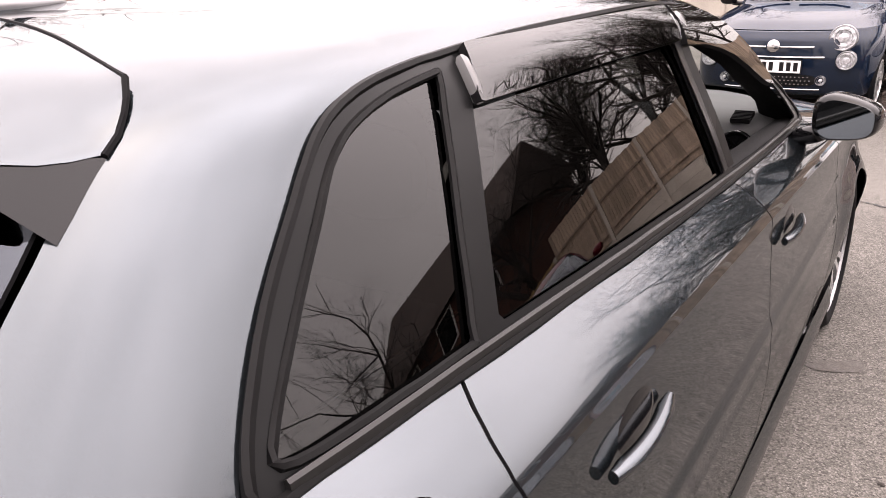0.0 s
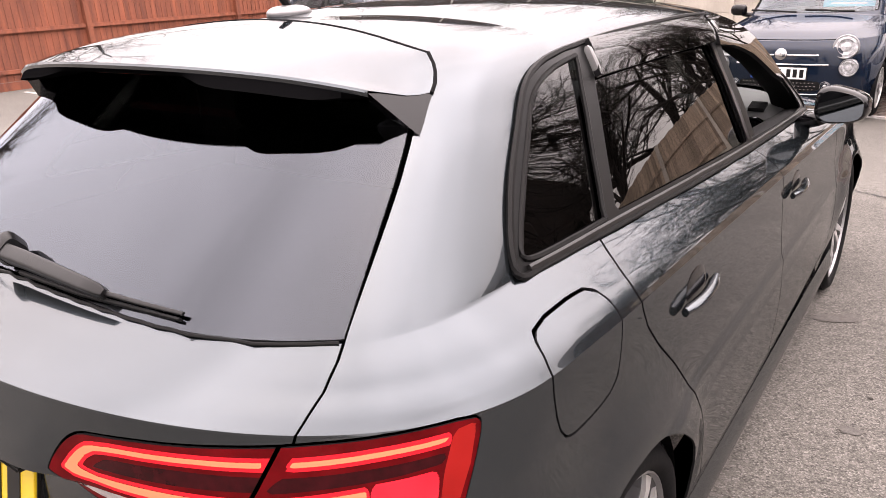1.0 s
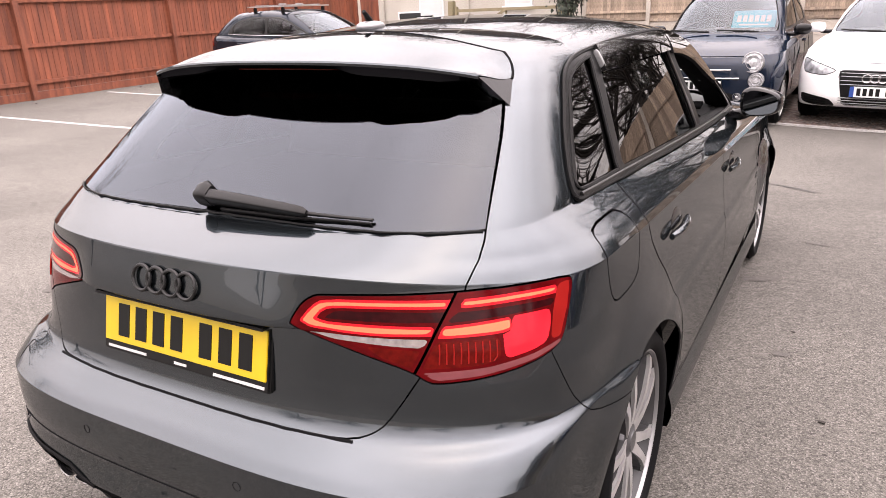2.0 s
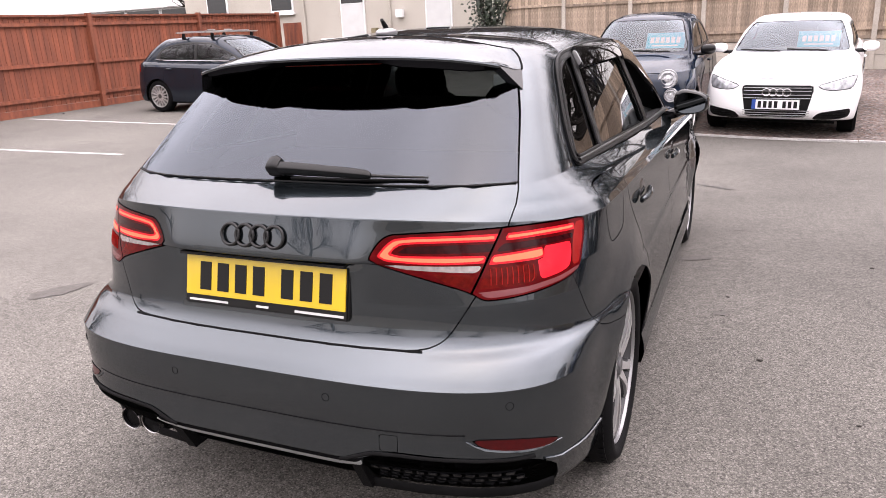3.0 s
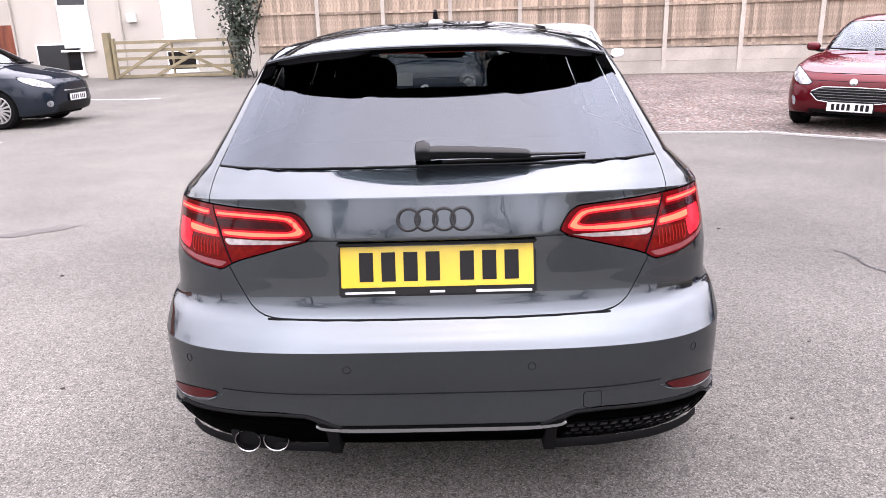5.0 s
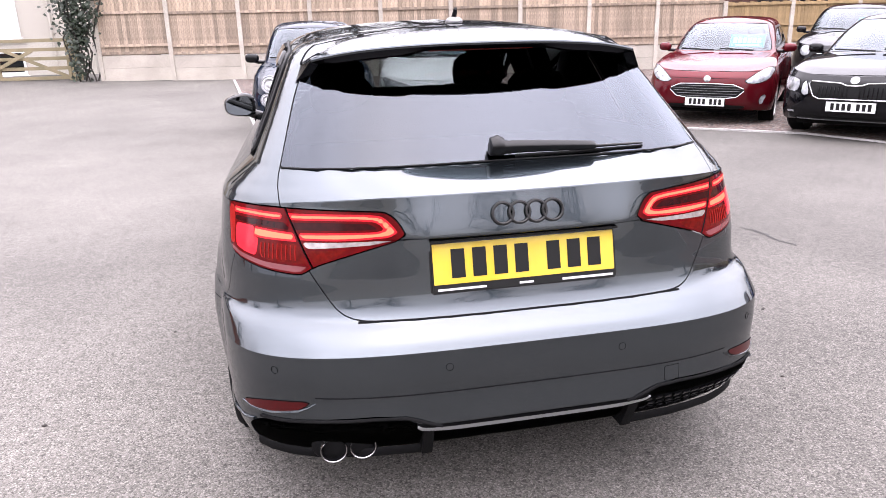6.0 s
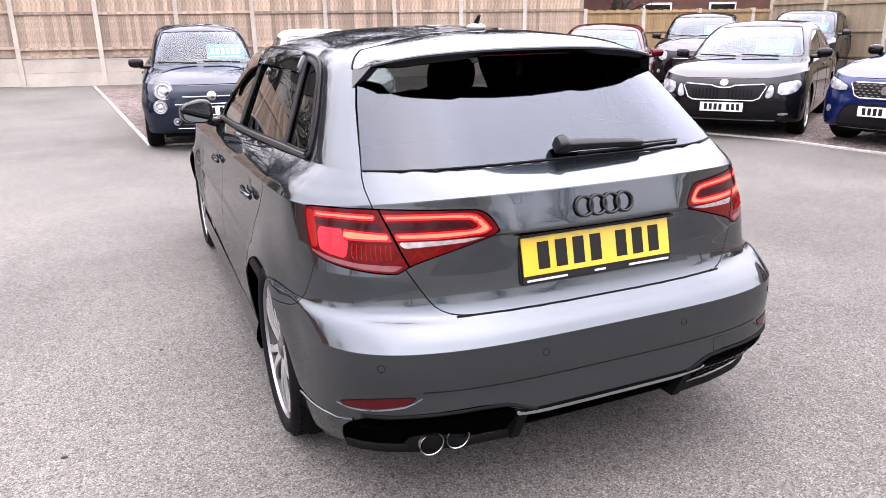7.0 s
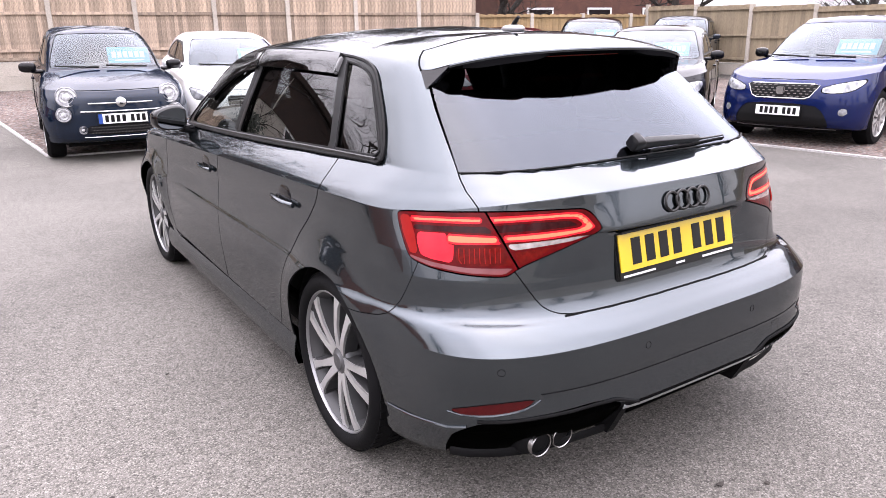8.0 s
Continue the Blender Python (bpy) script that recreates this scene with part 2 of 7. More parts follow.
M_TARMAC = stony("worn_tarmac", [(0.078, 0.073, 0.066), (0.160, 0.150, 0.136), (0.182, 0.171, 0.155), (0.204, 0.191, 0.174), (0.31, 0.290, 0.266)], 175, 0.24, depth=0.0014, fleck=0.29, pits=0.34, x_tone=(1.12, 0.86))
M_GRAVEL = stony("red_gravel", [(0.07, 0.060, 0.057), (0.15, 0.124, 0.112), (0.225, 0.148, 0.122), (0.19, 0.172, 0.162), (0.35, 0.305, 0.285)], 34, 0.35, 0.95, 0.02, 0.7, 0.8)
M_LINE = material("white_road_paint", (0.76, 0.75, 0.74), 0.8, spots=0.35, scale=7, grain=0.3, grain_scale=90)
M_EDGE = material("pale_edging_stone", (0.62, 0.60, 0.58), 0.9, spots=0.3, scale=4, grain=0.3, grain_scale=60, bump=0.4, bump_scale=60)
M_REDWOOD = material("red_brown_stained_wood", (0.43, 0.125, 0.060), 0.7, second=(0.22, 0.060, 0.032), scale=1.5, grain=0.25, grain_scale=40, stretch=(6, 6, 0.6), bump=0.4, bump_scale=40, random_tone=0.16)
M_OLDWOOD = material("weathered_fence_wood", (0.61, 0.47, 0.345), 0.85, second=(0.34, 0.265, 0.21), scale=1.6, grain=0.38, grain_scale=30, stretch=(6, 6, 0.5), bump=0.5, bump_scale=40, random_tone=0.32)
M_NEWWOOD = material("fresh_fence_wood", (0.50, 0.345, 0.17), 0.8, second=(0.38, 0.26, 0.13), scale=1.6, grain=0.2, grain_scale=30, stretch=(6, 6, 0.5), bump=0.3, bump_scale=40, random_tone=0.16)
M_DARKWOOD = material("tan_fence_wood", (0.40, 0.32, 0.21), 0.85, second=(0.29, 0.23, 0.155), scale=1.6, grain=0.25, grain_scale=30, stretch=(6, 6, 0.5), bump=0.4, bump_scale=40, random_tone=0.16)
M_CONCRETE = material("pale_concrete", (0.74, 0.67, 0.585), 0.9, second=(0.54, 0.49, 0.42), scale=1.3, grain=0.15, grain_scale=60, bump=0.4, bump_scale=60, random_tone=0.10)
M_RENDER = material("pebble_dash_render", (0.80, 0.75, 0.66), 0.95, second=(0.68, 0.63, 0.55), scale=0.7, grain=0.25, grain_scale=70, bump=0.8, bump_scale=60, bump_depth=0.01)
M_UPVC = material("white_window_plastic", (1.35, 1.35, 1.35), 0.35, spots=0.06, scale=3)
M_BARK = material("tree_bark", (0.055, 0.045, 0.038), 0.95, spots=0.4, scale=8, bump=0.7, bump_scale=30)
M_IVY = material("ivy_leaf", (0.045, 0.075, 0.035), 0.5, spots=0.5, scale=5, random_tone=0.3)
M_SMOKE = glass("smoked_acrylic", (0.06, 0.06, 0.06), 1.6)
M_MIRROR = material("mirror_glass", (0.42, 0.45, 0.47), 0.02, 1.0)
M_GUIDE = material("lit_red_light_guide", (1.0, 0.15, 0.08), 0.2, spec=0.15, emit=0.30)
M_HALO = material("lit_red_lamp_glass", (0.50, 0.012, 0.020), 0.12, spec=0.15, emit=0.27)
M_GLOW = material("lit_red_brake_block", (0.60, 0.012, 0.022), 0.12, spec=0.15, second=(0.68, 0.03, 0.045), scale=7, emit=0.30)
M_SIDERED = material("red_side_lens", (0.36, 0.016, 0.014), 0.10, spec=0.1, spots=0.2, scale=14)
M_SMOKED = material("smoked_red_lens", (0.045, 0.004, 0.006), 0.08, spec=0.16, spots=0.5, scale=60)
M_CLEARLENS = material("clear_reversing_lens", (0.62, 0.55, 0.54), 0.15, 0.4, 1.0, spots=0.4, scale=60)
M_DARKRED = material("dark_red_lens", (0.17, 0.008, 0.006), 0.10, coat=0.0, spec=0.09, spots=0.5, scale=60)
M_PINK = material("pale_red_lens_edge", (0.25, 0.06, 0.068), 0.2, coat=0.2, spots=0.2, scale=20)
M_WIPER = material("black_wiper_plastic", (0.009, 0.009, 0.0095), 0.34, spec=0.18, spots=0.2, scale=20, bump=0.15, bump_scale=400)
M_STRIP = material("dull_silver_strip", (0.66, 0.68, 0.69), 0.4, 0.5, spots=0.1, scale=5)
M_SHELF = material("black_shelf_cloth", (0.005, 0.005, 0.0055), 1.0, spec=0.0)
M_YELLOW = material("yellow_plate", (0.86, 0.60, 0.012), 0.35, coat=0.5, spots=0.06, scale=9)
M_PLATEWHITE = material("white_plate", (1.2, 1.2, 1.2), 0.35, coat=0.5, spots=0.05, scale=9)
M_INK = material("black_print", (0.009, 0.009, 0.009), 0.4, spec=0.2)
M_WHITEINK = material("white_print", (0.8, 0.8, 0.8), 0.5)
M_BLUEBAND = material("blue_plate_band", (0.02, 0.09, 0.42), 0.4)
M_CYAN = material("cyan_price_board", (0.10, 0.66, 0.86), 0.5, spots=0.12, scale=3)
M_EXHAUST = material("steel_tailpipe", (0.62, 0.61, 0.60), 0.24, 1.0, spots=0.25, scale=20)
M_SATIN = material("satin_silver_trim", (0.42, 0.42, 0.43), 0.35, 0.7, spots=0.1, scale=5)
M_LENSREFL = material("red_reflector", (0.075, 0.004, 0.005), 0.3, spec=0.2, spots=0.3, scale=80)
M_HEADLAMP = material("clear_headlamp", (0.72, 0.74, 0.78), 0.12, 0.35, 0.6, spots=0.75, scale=13)
M_GREYSEAT = material("grey_interior_plastic", (0.085, 0.087, 0.09), 0.65, spots=0.2, scale=12)
M_TRIMCLOTH = material("black_trim_cloth", (0.012, 0.012, 0.013), 0.8, spec=0.1, spots=0.3, scale=30, bump=0.3, bump_scale=300)
M_SMOKEGREY = material("smoked_grey_acrylic", (0.24, 0.24, 0.245), 0.25, spots=0.1, scale=20)

# ---- building kit ----
def mesh_object(name, verts, faces, mat, parent=None, label="", smooth=False, normals=None):
    me = bpy.data.meshes.new(name)
    me.from_pydata([tuple(v) for v in verts], [], [tuple(f) for f in faces])
    me.materials.append(mat)
    if smooth:
        me.shade_smooth()
    if normals is not None:
        me.normals_split_custom_set_from_vertices([tuple(v) for v in normals])
    ob = new(name, me)
    ob.parent = parent
    return tagged(ob, label)


def part(name, bm, mat, parent=None, label="", smooth=False):
    """Links a bmesh as one mesh object."""
    me = bpy.data.meshes.new(name)
    bm.to_mesh(me)
    bm.free()
    me.materials.append(mat)
    if smooth:
        me.shade_smooth()
        me.set_sharp_from_angle(angle=radians(40))
    ob = new(name, me)
    ob.parent = parent
    return tagged(ob, label)


def empty(name, label, category, m=None, group=""):
    ob = new(name)
    ob.empty_display_size = 0.1
    if m is not None:
        ob.matrix_world = m
    return tagged(ob, label, category, group)


def box(bm, lo, hi, bevel=0.0, m=None):
    size = [b - a for a, b in zip(lo, hi)]
    mid = [(a + b) / 2 for a, b in zip(lo, hi)]
    mat = Matrix.Translation(mid) @ Matrix.Diagonal((*size, 1))
    if m is not None:
        mat = m @ mat
    got = bmesh.ops.create_cube(bm, size=1, matrix=mat)
    if bevel:
        es = list({e for v in got["verts"] for e in v.link_edges})
        bmesh.ops.bevel(bm, geom=es, offset=bevel, segments=2, affect="EDGES", clamp_overlap=True)


def boxed(name, lo, hi, mat, parent=None, label="", bevel=0.0, m=None):
    bm = bmesh.new()
    box(bm, lo, hi, bevel, m)
    return part(name, bm, mat, parent, label)


def rod(bm, a, b, r, r2=None, n=10):
    a, b = Vector(a), Vector(b)
    d = b - a
    m = Matrix.Translation((a + b) / 2) @ d.to_track_quat("Z", "Y").to_matrix().to_4x4()
    bmesh.ops.create_cone(bm, cap_ends=True, segments=n, radius1=r, radius2=r if r2 is None else r2, depth=d.length, matrix=m)


def sweep(bm, path, r, n=6, closed=False, ry=None):
    """A tube along a path; r may be a list."""
    path = [Vector(p) for p in path]
    k = len(path)
    rings = []
    for i, p in enumerate(path):
        a, b = (path[(i - 1) % k], path[(i + 1) % k]) if closed else (path[max(i - 1, 0)], path[min(i + 1, k - 1)])
        q = (b - a).to_track_quat("Z", "Y").to_matrix()
        rr = r[i] if isinstance(r, (list, tuple)) else r
        rings.append([bm.verts.new(p + q @ Vector((rr * math.cos(t), (ry or rr) * math.sin(t), 0))) for t in (2 * math.pi * j / n for j in range(n))])
    for i in range(k if closed else k - 1):
        r0, r1 = rings[i], rings[(i + 1) % k]
        for j in range(n):
            bm.faces.new((r0[j], r0[(j + 1) % n], r1[(j + 1) % n], r1[j]))
    if not closed:
        bm.faces.new(rings[0][::-1])
        bm.faces.new(rings[-1])


def lathe(bm, profile, n=48, m=None, closed=False):
    """A profile of (radius, x) turned round the x axis."""
    rows = []
    for r, x in profile:
        row = []
        for j in range(n):
            t = 2 * math.pi * j / n
            p = Vector((x, r * math.cos(t), r * math.sin(t)))
            row.append(bm.verts.new(m @ p if m is not None else p))
        rows.append(row)
    k = len(rows)
    for i in range(k if closed else k - 1):
        for j in range(n):
            bm.faces.new((rows[i][j], rows[i][(j + 1) % n], rows[(i + 1) % k][(j + 1) % n], rows[(i + 1) % k][j]))


def soften(points, times=2):
    """Cuts a closed outline's corners, so that it runs smoothly."""
    p = np.array(points, float)
    for _ in range(times):
        q = np.roll(p, -1, 0)
        p = np.stack((0.75 * p + 0.25 * q, 0.25 * p + 0.75 * q), 1).reshape(-1, 2)
    return p


def outline_distance(points, pts):
    """Signed distance of points (N, 2) to a closed outline: negative inside."""
    a, b = pts, np.roll(pts, -1, 0)
    best = np.full(len(points), 1e9)
    inside = np.zeros(len(points), bool)
    px, py = points[:, 0], points[:, 1]
    for (ax, ay), (bx, by) in zip(a, b):
        dx, dy = bx - ax, by - ay
        t = np.clip(((px - ax) * dx + (py - ay) * dy) / (dx * dx + dy * dy + 1e-12), 0, 1)
        best = np.minimum(best, (px - ax - t * dx) ** 2 + (py - ay - t * dy) ** 2)
        if ay != by:
            inside ^= ((ay > py) != (by > py)) & (px < (bx - ax) * (py - ay) / (by - ay) + ax)
    return np.where(inside, -1, 1) * np.sqrt(best)


def run(a, b, c, t):
    """A smooth run through three values at t = 0, 0.5 and 1."""
    return a + (4 * b - 3 * a - c) * t + (2 * a - 4 * b + 2 * c) * t * t


class Shell:
    """A car's outer skin: rings lofted from sill to roof, which is then cut into panels along outlines.
    A ring: (crease, rear (y, z, depth, power), side (half width and z at rear, middle, front), front (y, z, depth, power))."""

    def __init__(self, rings, arches=(), arch_r=0.36, flare=0.014, nr=46, ns=84, nf=34, per=9, bands=(), taper=None, fine=()):
        grid = np.array([self.ring(r, nr, ns, nf) for r in rings])
        rows, k, start_row = [], len(rings), []
        stops = [i for i in range(k) if rings[i][0] or i in (0, k - 1)]
        for s, e in zip(stops, stops[1:]):
            for i in range(s, e):
                a, b = grid[i], grid[i + 1]
                ta = self.slope(grid[i - 1], a, b) if i > s else b - a
                tb = self.slope(a, b, grid[i + 2], True) if i + 1 < e else b - a
                start_row.append(len(rows))
                count = dict(fine).get(i, per)
                steps = [j / count for j in range(count)]
                steps = steps[:1] + ([0.035] if i == s else []) + steps[1:] + ([0.965] if i + 1 == e else [])
                for t in steps:
                    rows.append((2 * t ** 3 - 3 * t * t + 1) * a + (t ** 3 - 2 * t * t + t) * ta + (3 * t * t - 2 * t ** 3) * b + (t ** 3 - t * t) * tb)
        start_row.append(len(rows))
        rows.append(grid[-1])
        g = np.array(rows)
        for i0, i1, x0, x1 in bands:
            lo, hi = start_row[i0], start_row[i1]
            a, b = g[lo], g[hi]
            block = g[lo:hi + 1]
            t = np.clip((block[:, :1, 2:] - a[:1, 2]) / (b[:1, 2] - a[:1, 2]), 0, 1)
            w = np.clip((np.abs(block[..., :1]) - x0) / (x1 - x0), 0, 1)
            w = w * w * (3 - 2 * w)
            g[lo:hi + 1] = block * (1 - w) + (a * (1 - t) + b * t) * w
        if taper:
            u = np.clip((taper - g[..., 1]) / taper, 0, 1) ** 1.2
            g[..., 0] *= 1 - u * (0.034 * np.clip((1.03 - g[..., 2]) / 0.1, 0, 1) + 0.032 * np.clip((0.81 - g[..., 2]) / 0.15, 0, 1))
        for ya, za in arches:
            r = np.hypot(g[..., 1] - ya, g[..., 2] - za)
            w = np.exp(-(np.maximum(r - arch_r, 0) / 0.085) ** 2) * np.clip((np.abs(g[..., 0]) - 0.55) / 0.2, 0, 1)
            g[..., 0] += flare * w * np.clip((g[..., 2] - 0.30) / 0.24, 0, 1)
        h, n = g.shape[:2]
        left = g[:, ::-1][:, :-1] * np.array([-1, 1, 1])
        full = np.concatenate((left, g), 1)
        n = full.shape[1] - 1
        full = full[:, :-1]
        idx = np.arange(h * n).reshape(h, n)
        a, b, c, d = idx[:-1], idx[1:], np.roll(idx, -1, 1)[1:], np.roll(idx, -1, 1)[:-1]
        q = np.stack((a, d, c, b), -1).reshape(-1, 4)
        self.v = full.reshape(-1, 3)
        t = np.concatenate((q[:, [0, 1, 2]], q[:, [0, 2, 3]]))
        e1, e2 = self.v[t[:, 1]] - self.v[t[:, 0]], self.v[t[:, 2]] - self.v[t[:, 0]]
        fn = np.cross(e1, e2)
        self.n = np.zeros_like(self.v)
        for i in range(3):
            np.add.at(self.n, t[:, i], fn)
        area = np.linalg.norm(fn, axis=1)
        t = t[area > 1e-9]
        self.n /= np.maximum(np.linalg.norm(self.n, axis=1, keepdims=True), 1e-12)
        mid = self.v[t].mean(1)
        centre = np.array([0, 2.1, 0.7])
        if (fn[area > 1e-9] * (mid - centre)).sum() < 0:
            t = t[:, ::-1]
            self.n = -self.n
        self.parts = {"body": t}

    @staticmethod
    def slope(a, b, c, first=False):
        """A tangent at b, between a and c, that never overshoots; scaled to the second span, or to the first."""
        h0 = np.maximum(np.linalg.norm(b - a, axis=1, keepdims=True), 1e-5)
        h1 = np.maximum(np.linalg.norm(c - b, axis=1, keepdims=True), 1e-5)
        d0, d1 = (b - a) / h0, (c - b) / h1
        w0, w1 = 2 * h1 + h0, h1 + 2 * h0
        same = d0 * d1 > 1e-12
        m = np.where(same, (w0 + w1) / (w0 / np.where(same, d0, 1) + w1 / np.where(same, d1, 1)), 0)
        return m * (h0 if first else h1)

    @staticmethod
    def ring(r, nr, ns, nf):
        crease, (yr, zr, lr, pr), (w0, w1, w2, z0, z1, z2), (yf, zf, lf, pf) = r

        def corner(w, y, depth, p, zc, zs, count, sign):
            a = np.linspace(0, math.pi / 2, 700)
            x = w * np.sin(a) ** (2 / p)
            yy = y + sign * depth * (1 - np.cos(a) ** (2 / p))
            zz = zc + (zs - zc) * (x / max(w, 1e-6)) ** 3
            s = np.concatenate(([0], np.cumsum(np.hypot(np.diff(x), np.diff(yy)) + 1e-9)))
            at = np.linspace(0, s[-1], count)
            return np.stack((np.interp(at, s, x), np.interp(at, s, yy), np.interp(at, s, zz)), 1)

        rear = corner(w0, yr, lr, pr, zr, z0, nr, 1)
        front = corner(w2, yf, lf, pf, zf, z2, nf, -1)[::-1]
        t = np.linspace(0, 1, ns)[1:-1]
        side = np.stack((run(w0, w1, w2, t), yr + lr + (yf - lf - yr - lr) * t, run(z0, z1, z2, t)), 1)
        return np.concatenate((rear, side, front))

    def coords(self, view):
        x, y, z = self.v.T
        far = np.zeros(len(x), bool)
        if view == "rear":
            return np.stack((np.abs(x), z), 1), y > 1.3
        if view == "screen":
            return np.stack((np.abs(x), z), 1), (y > 2.6) | (self.n[:, 1] > -0.15)
        if view == "front":
            return np.stack((np.abs(x), z), 1), y < 2.6
        if view == "wrap":
            return np.stack((np.abs(x) + y, z), 1), y > 1.4
        if view == "nose":
            return np.stack((np.abs(x) - y, z), 1), y < 2.9
        if view == "top":
            return np.stack((np.abs(x), y), 1), z < 0.5
        return np.stack((y, z), 1), np.abs(x) < 0.38

    def field(self, view, points, times=2):
        c, far = self.coords(view)
        pts = soften(points, times) if times else np.array(points, float)
        f = np.full(len(self.v), 9.0)
        lo, hi = pts.min(0) - 0.15, pts.max(0) + 0.15
        near = ((c > lo) & (c < hi)).all(1) & ~far
        f[near] = outline_distance(c[near], pts)
        return f

    def split(self, name, f):
        """Cuts the triangles of a panel where f = 0; returns those inside (f < 0) and outside."""
        t = self.parts[name] if isinstance(name, str) else name
        f = np.where(np.abs(f) < 1e-7, 1e-7, f)
        s = f[t] < 0
        k = s.sum(1)
        inside, outside = [t[k == 3]], [t[k == 0]]
        keys, new_v, new_n, base = {}, [], [], len(self.v)

        def cut(i, j):
            key = (min(i, j), max(i, j))
            if key not in keys:
                u = f[key[0]] / (f[key[0]] - f[key[1]])
                keys[key] = base + len(new_v)
                new_v.append(self.v[key[0]] * (1 - u) + self.v[key[1]] * u)
                nn = self.n[key[0]] * (1 - u) + self.n[key[1]] * u
                new_n.append(nn / max(np.linalg.norm(nn), 1e-9))
            return keys[key]

        ins, outs = [], []
        for tri, m, c in zip(t, s, k):
            if c in (0, 3):
                continue
            lone = int(np.argmax(m)) if c == 1 else int(np.argmin(m))
            a, b, d = int(tri[lone]), int(tri[(lone + 1) % 3]), int(tri[(lone + 2) % 3])
            p, q = cut(a, b), cut(a, d)
            one, two = (ins, outs) if c == 1 else (outs, ins)
            one.append((a, p, q))
            two += [(p, b, d), (p, d, q)]
        if new_v:
            self.v = np.concatenate((self.v, new_v))
            self.n = np.concatenate((self.n, new_n))
        for got, extra in ((inside, ins), (outside, outs)):
            if extra:
                got.append(np.array(extra, int))
        return np.concatenate(inside), np.concatenate(outside)

    def carve(self, source, name, view, points, gap=0.0, times=2, only=0):
        """Takes a panel out of another, with an open joint of twice the gap. only: 1 or -1 for one side of the car."""
        def f():
            got = self.field(view, points, times)
            return np.where(self.v[:, 0] * only < -0.02, 9.0, got) if only else got
        ins, outs = self.split(source, f() + gap)
        if gap:
            _, outs = self.split(outs, f() - gap)
        self.parts[source], self.parts[name] = outs, ins
        return self

    def carve_by(self, source, name, f_of, gap=0.0):
        ins, outs = self.split(source, f_of(self.v) + gap)
        if gap:
            _, outs = self.split(outs, f_of(self.v) - gap)
        self.parts[source], self.parts[name] = outs, ins
        return self

    def halve(self, name, left, right):
        t = self.parts.pop(name)
        m = self.v[t].mean(1)[:, 0] < 0
        self.parts[left], self.parts[right] = t[m], t[~m]

    def emit(self, name, title, mat, parent, label="", lift=0.0, flange=0.005, fair=""):
        """Makes a panel into an object, with turned-in edges."""
        t = self.parts[name]
        used, inv = np.unique(t, return_inverse=True)
        t = inv.reshape(-1, 3)
        v, n = self.v[used] + lift * self.n[used], self.n[used]
        if fair:
            v, n = self.faired(v, n, fair)
        faces = t.tolist()
        if flange:
            e = np.concatenate((t[:, [0, 1]], t[:, [1, 2]], t[:, [2, 0]]))
            key = np.sort(e, 1)
            _, first, count = np.unique(key, axis=0, return_index=True, return_counts=True)
            rim = e[first[count == 1]]
            ids, inv = np.unique(rim, return_inverse=True)
            rim = inv.reshape(-1, 2)
            base = len(v)
            v = np.concatenate((v, v[ids], v[ids] - flange * n[ids]))
            n = np.concatenate((n, n[ids], n[ids]))
            c = len(ids)
            faces += [(base + b, base + a, base + a + c, base + b + c) for a, b in rim.tolist()]
        ob = mesh_object(title, v, faces, mat, parent, label, True, n)
        if flange and len(faces) > len(t):
            ob.data.materials.append(M_GAP)
            ob.data.polygons.foreach_set("material_index", [0] * len(t) + [1] * (len(faces) - len(t)))
        return ob

    @staticmethod
    def faired(v, n, view):
        """A pane bent evenly, as glass is: one low polynomial through the panel's points, and its normals."""
        k = 0 if view == "side" else 1
        a, b = (v[:, 1] - v[:, 1].mean(), v[:, 2] - v[:, 2].mean()) if k == 0 else (v[:, 0], v[:, 2] - v[:, 2].mean())
        terms = [(i, j) for i in range(5) for j in range(4) if i + j <= (3 if k == 0 else 4) and (k == 0 or i % 2 == 0)]
        basis = np.stack([a ** i * b ** j for i, j in terms], 1)
        c = np.linalg.lstsq(basis, v[:, k], rcond=None)[0]
        da = sum(q * i * a ** max(i - 1, 0) * b ** j for q, (i, j) in zip(c, terms))
        db = sum(q * j * a ** i * b ** max(j - 1, 0) for q, (i, j) in zip(c, terms))
        out = v.copy()
        out[:, k] = basis @ c
        one = np.ones(len(v))
        m = np.stack((one, -da, -db) if k == 0 else (-da, one, -db), 1)
        m /= np.linalg.norm(m, axis=1, keepdims=True)
        m *= np.sign((m * n).sum(1, keepdims=True))
        return out, m

    def corner(self, wrap, z):
        """The point and normal of the skin on the right rear corner, where x + y = wrap at height z."""
        ids = np.flatnonzero((self.v[:, 0] > 0.2) & (self.v[:, 1] < 0.9))
        d = np.hypot(self.v[ids, 0] + self.v[ids, 1] - wrap, self.v[ids, 2] - z)
        near = ids[np.argsort(d)[:4]]
        w = 1 / (np.sort(d)[:4] + 0.002) ** 2
        return Vector((self.v[near] * w[:, None]).sum(0) / w.sum()), Vector((self.n[near] * w[:, None]).sum(0)).normalized()

    def reach(self, view, a, b):
        """The point and normal of the skin at (y, z) on the right flank, or at (x, z) on the tail (or nose), or at (x, y) on the roof."""
        v, n = self.v, self.n
        if view == "side":
            ok, c = (v[:, 0] > 0.3) & (n[:, 0] > 0.15), v[:, 1:]
        elif view == "rear":
            ok, c = (v[:, 1] < 1.3) & (n[:, 1] < 0.2), v[:, [0, 2]]
        else:
            ok, c = (v[:, 2] > 0.7) & (n[:, 2] > 0.25), v[:, :2]
        ids = np.flatnonzero(ok)
        d = np.hypot(c[ids, 0] - a, c[ids, 1] - b)
        near = ids[np.argsort(d)[:5]]
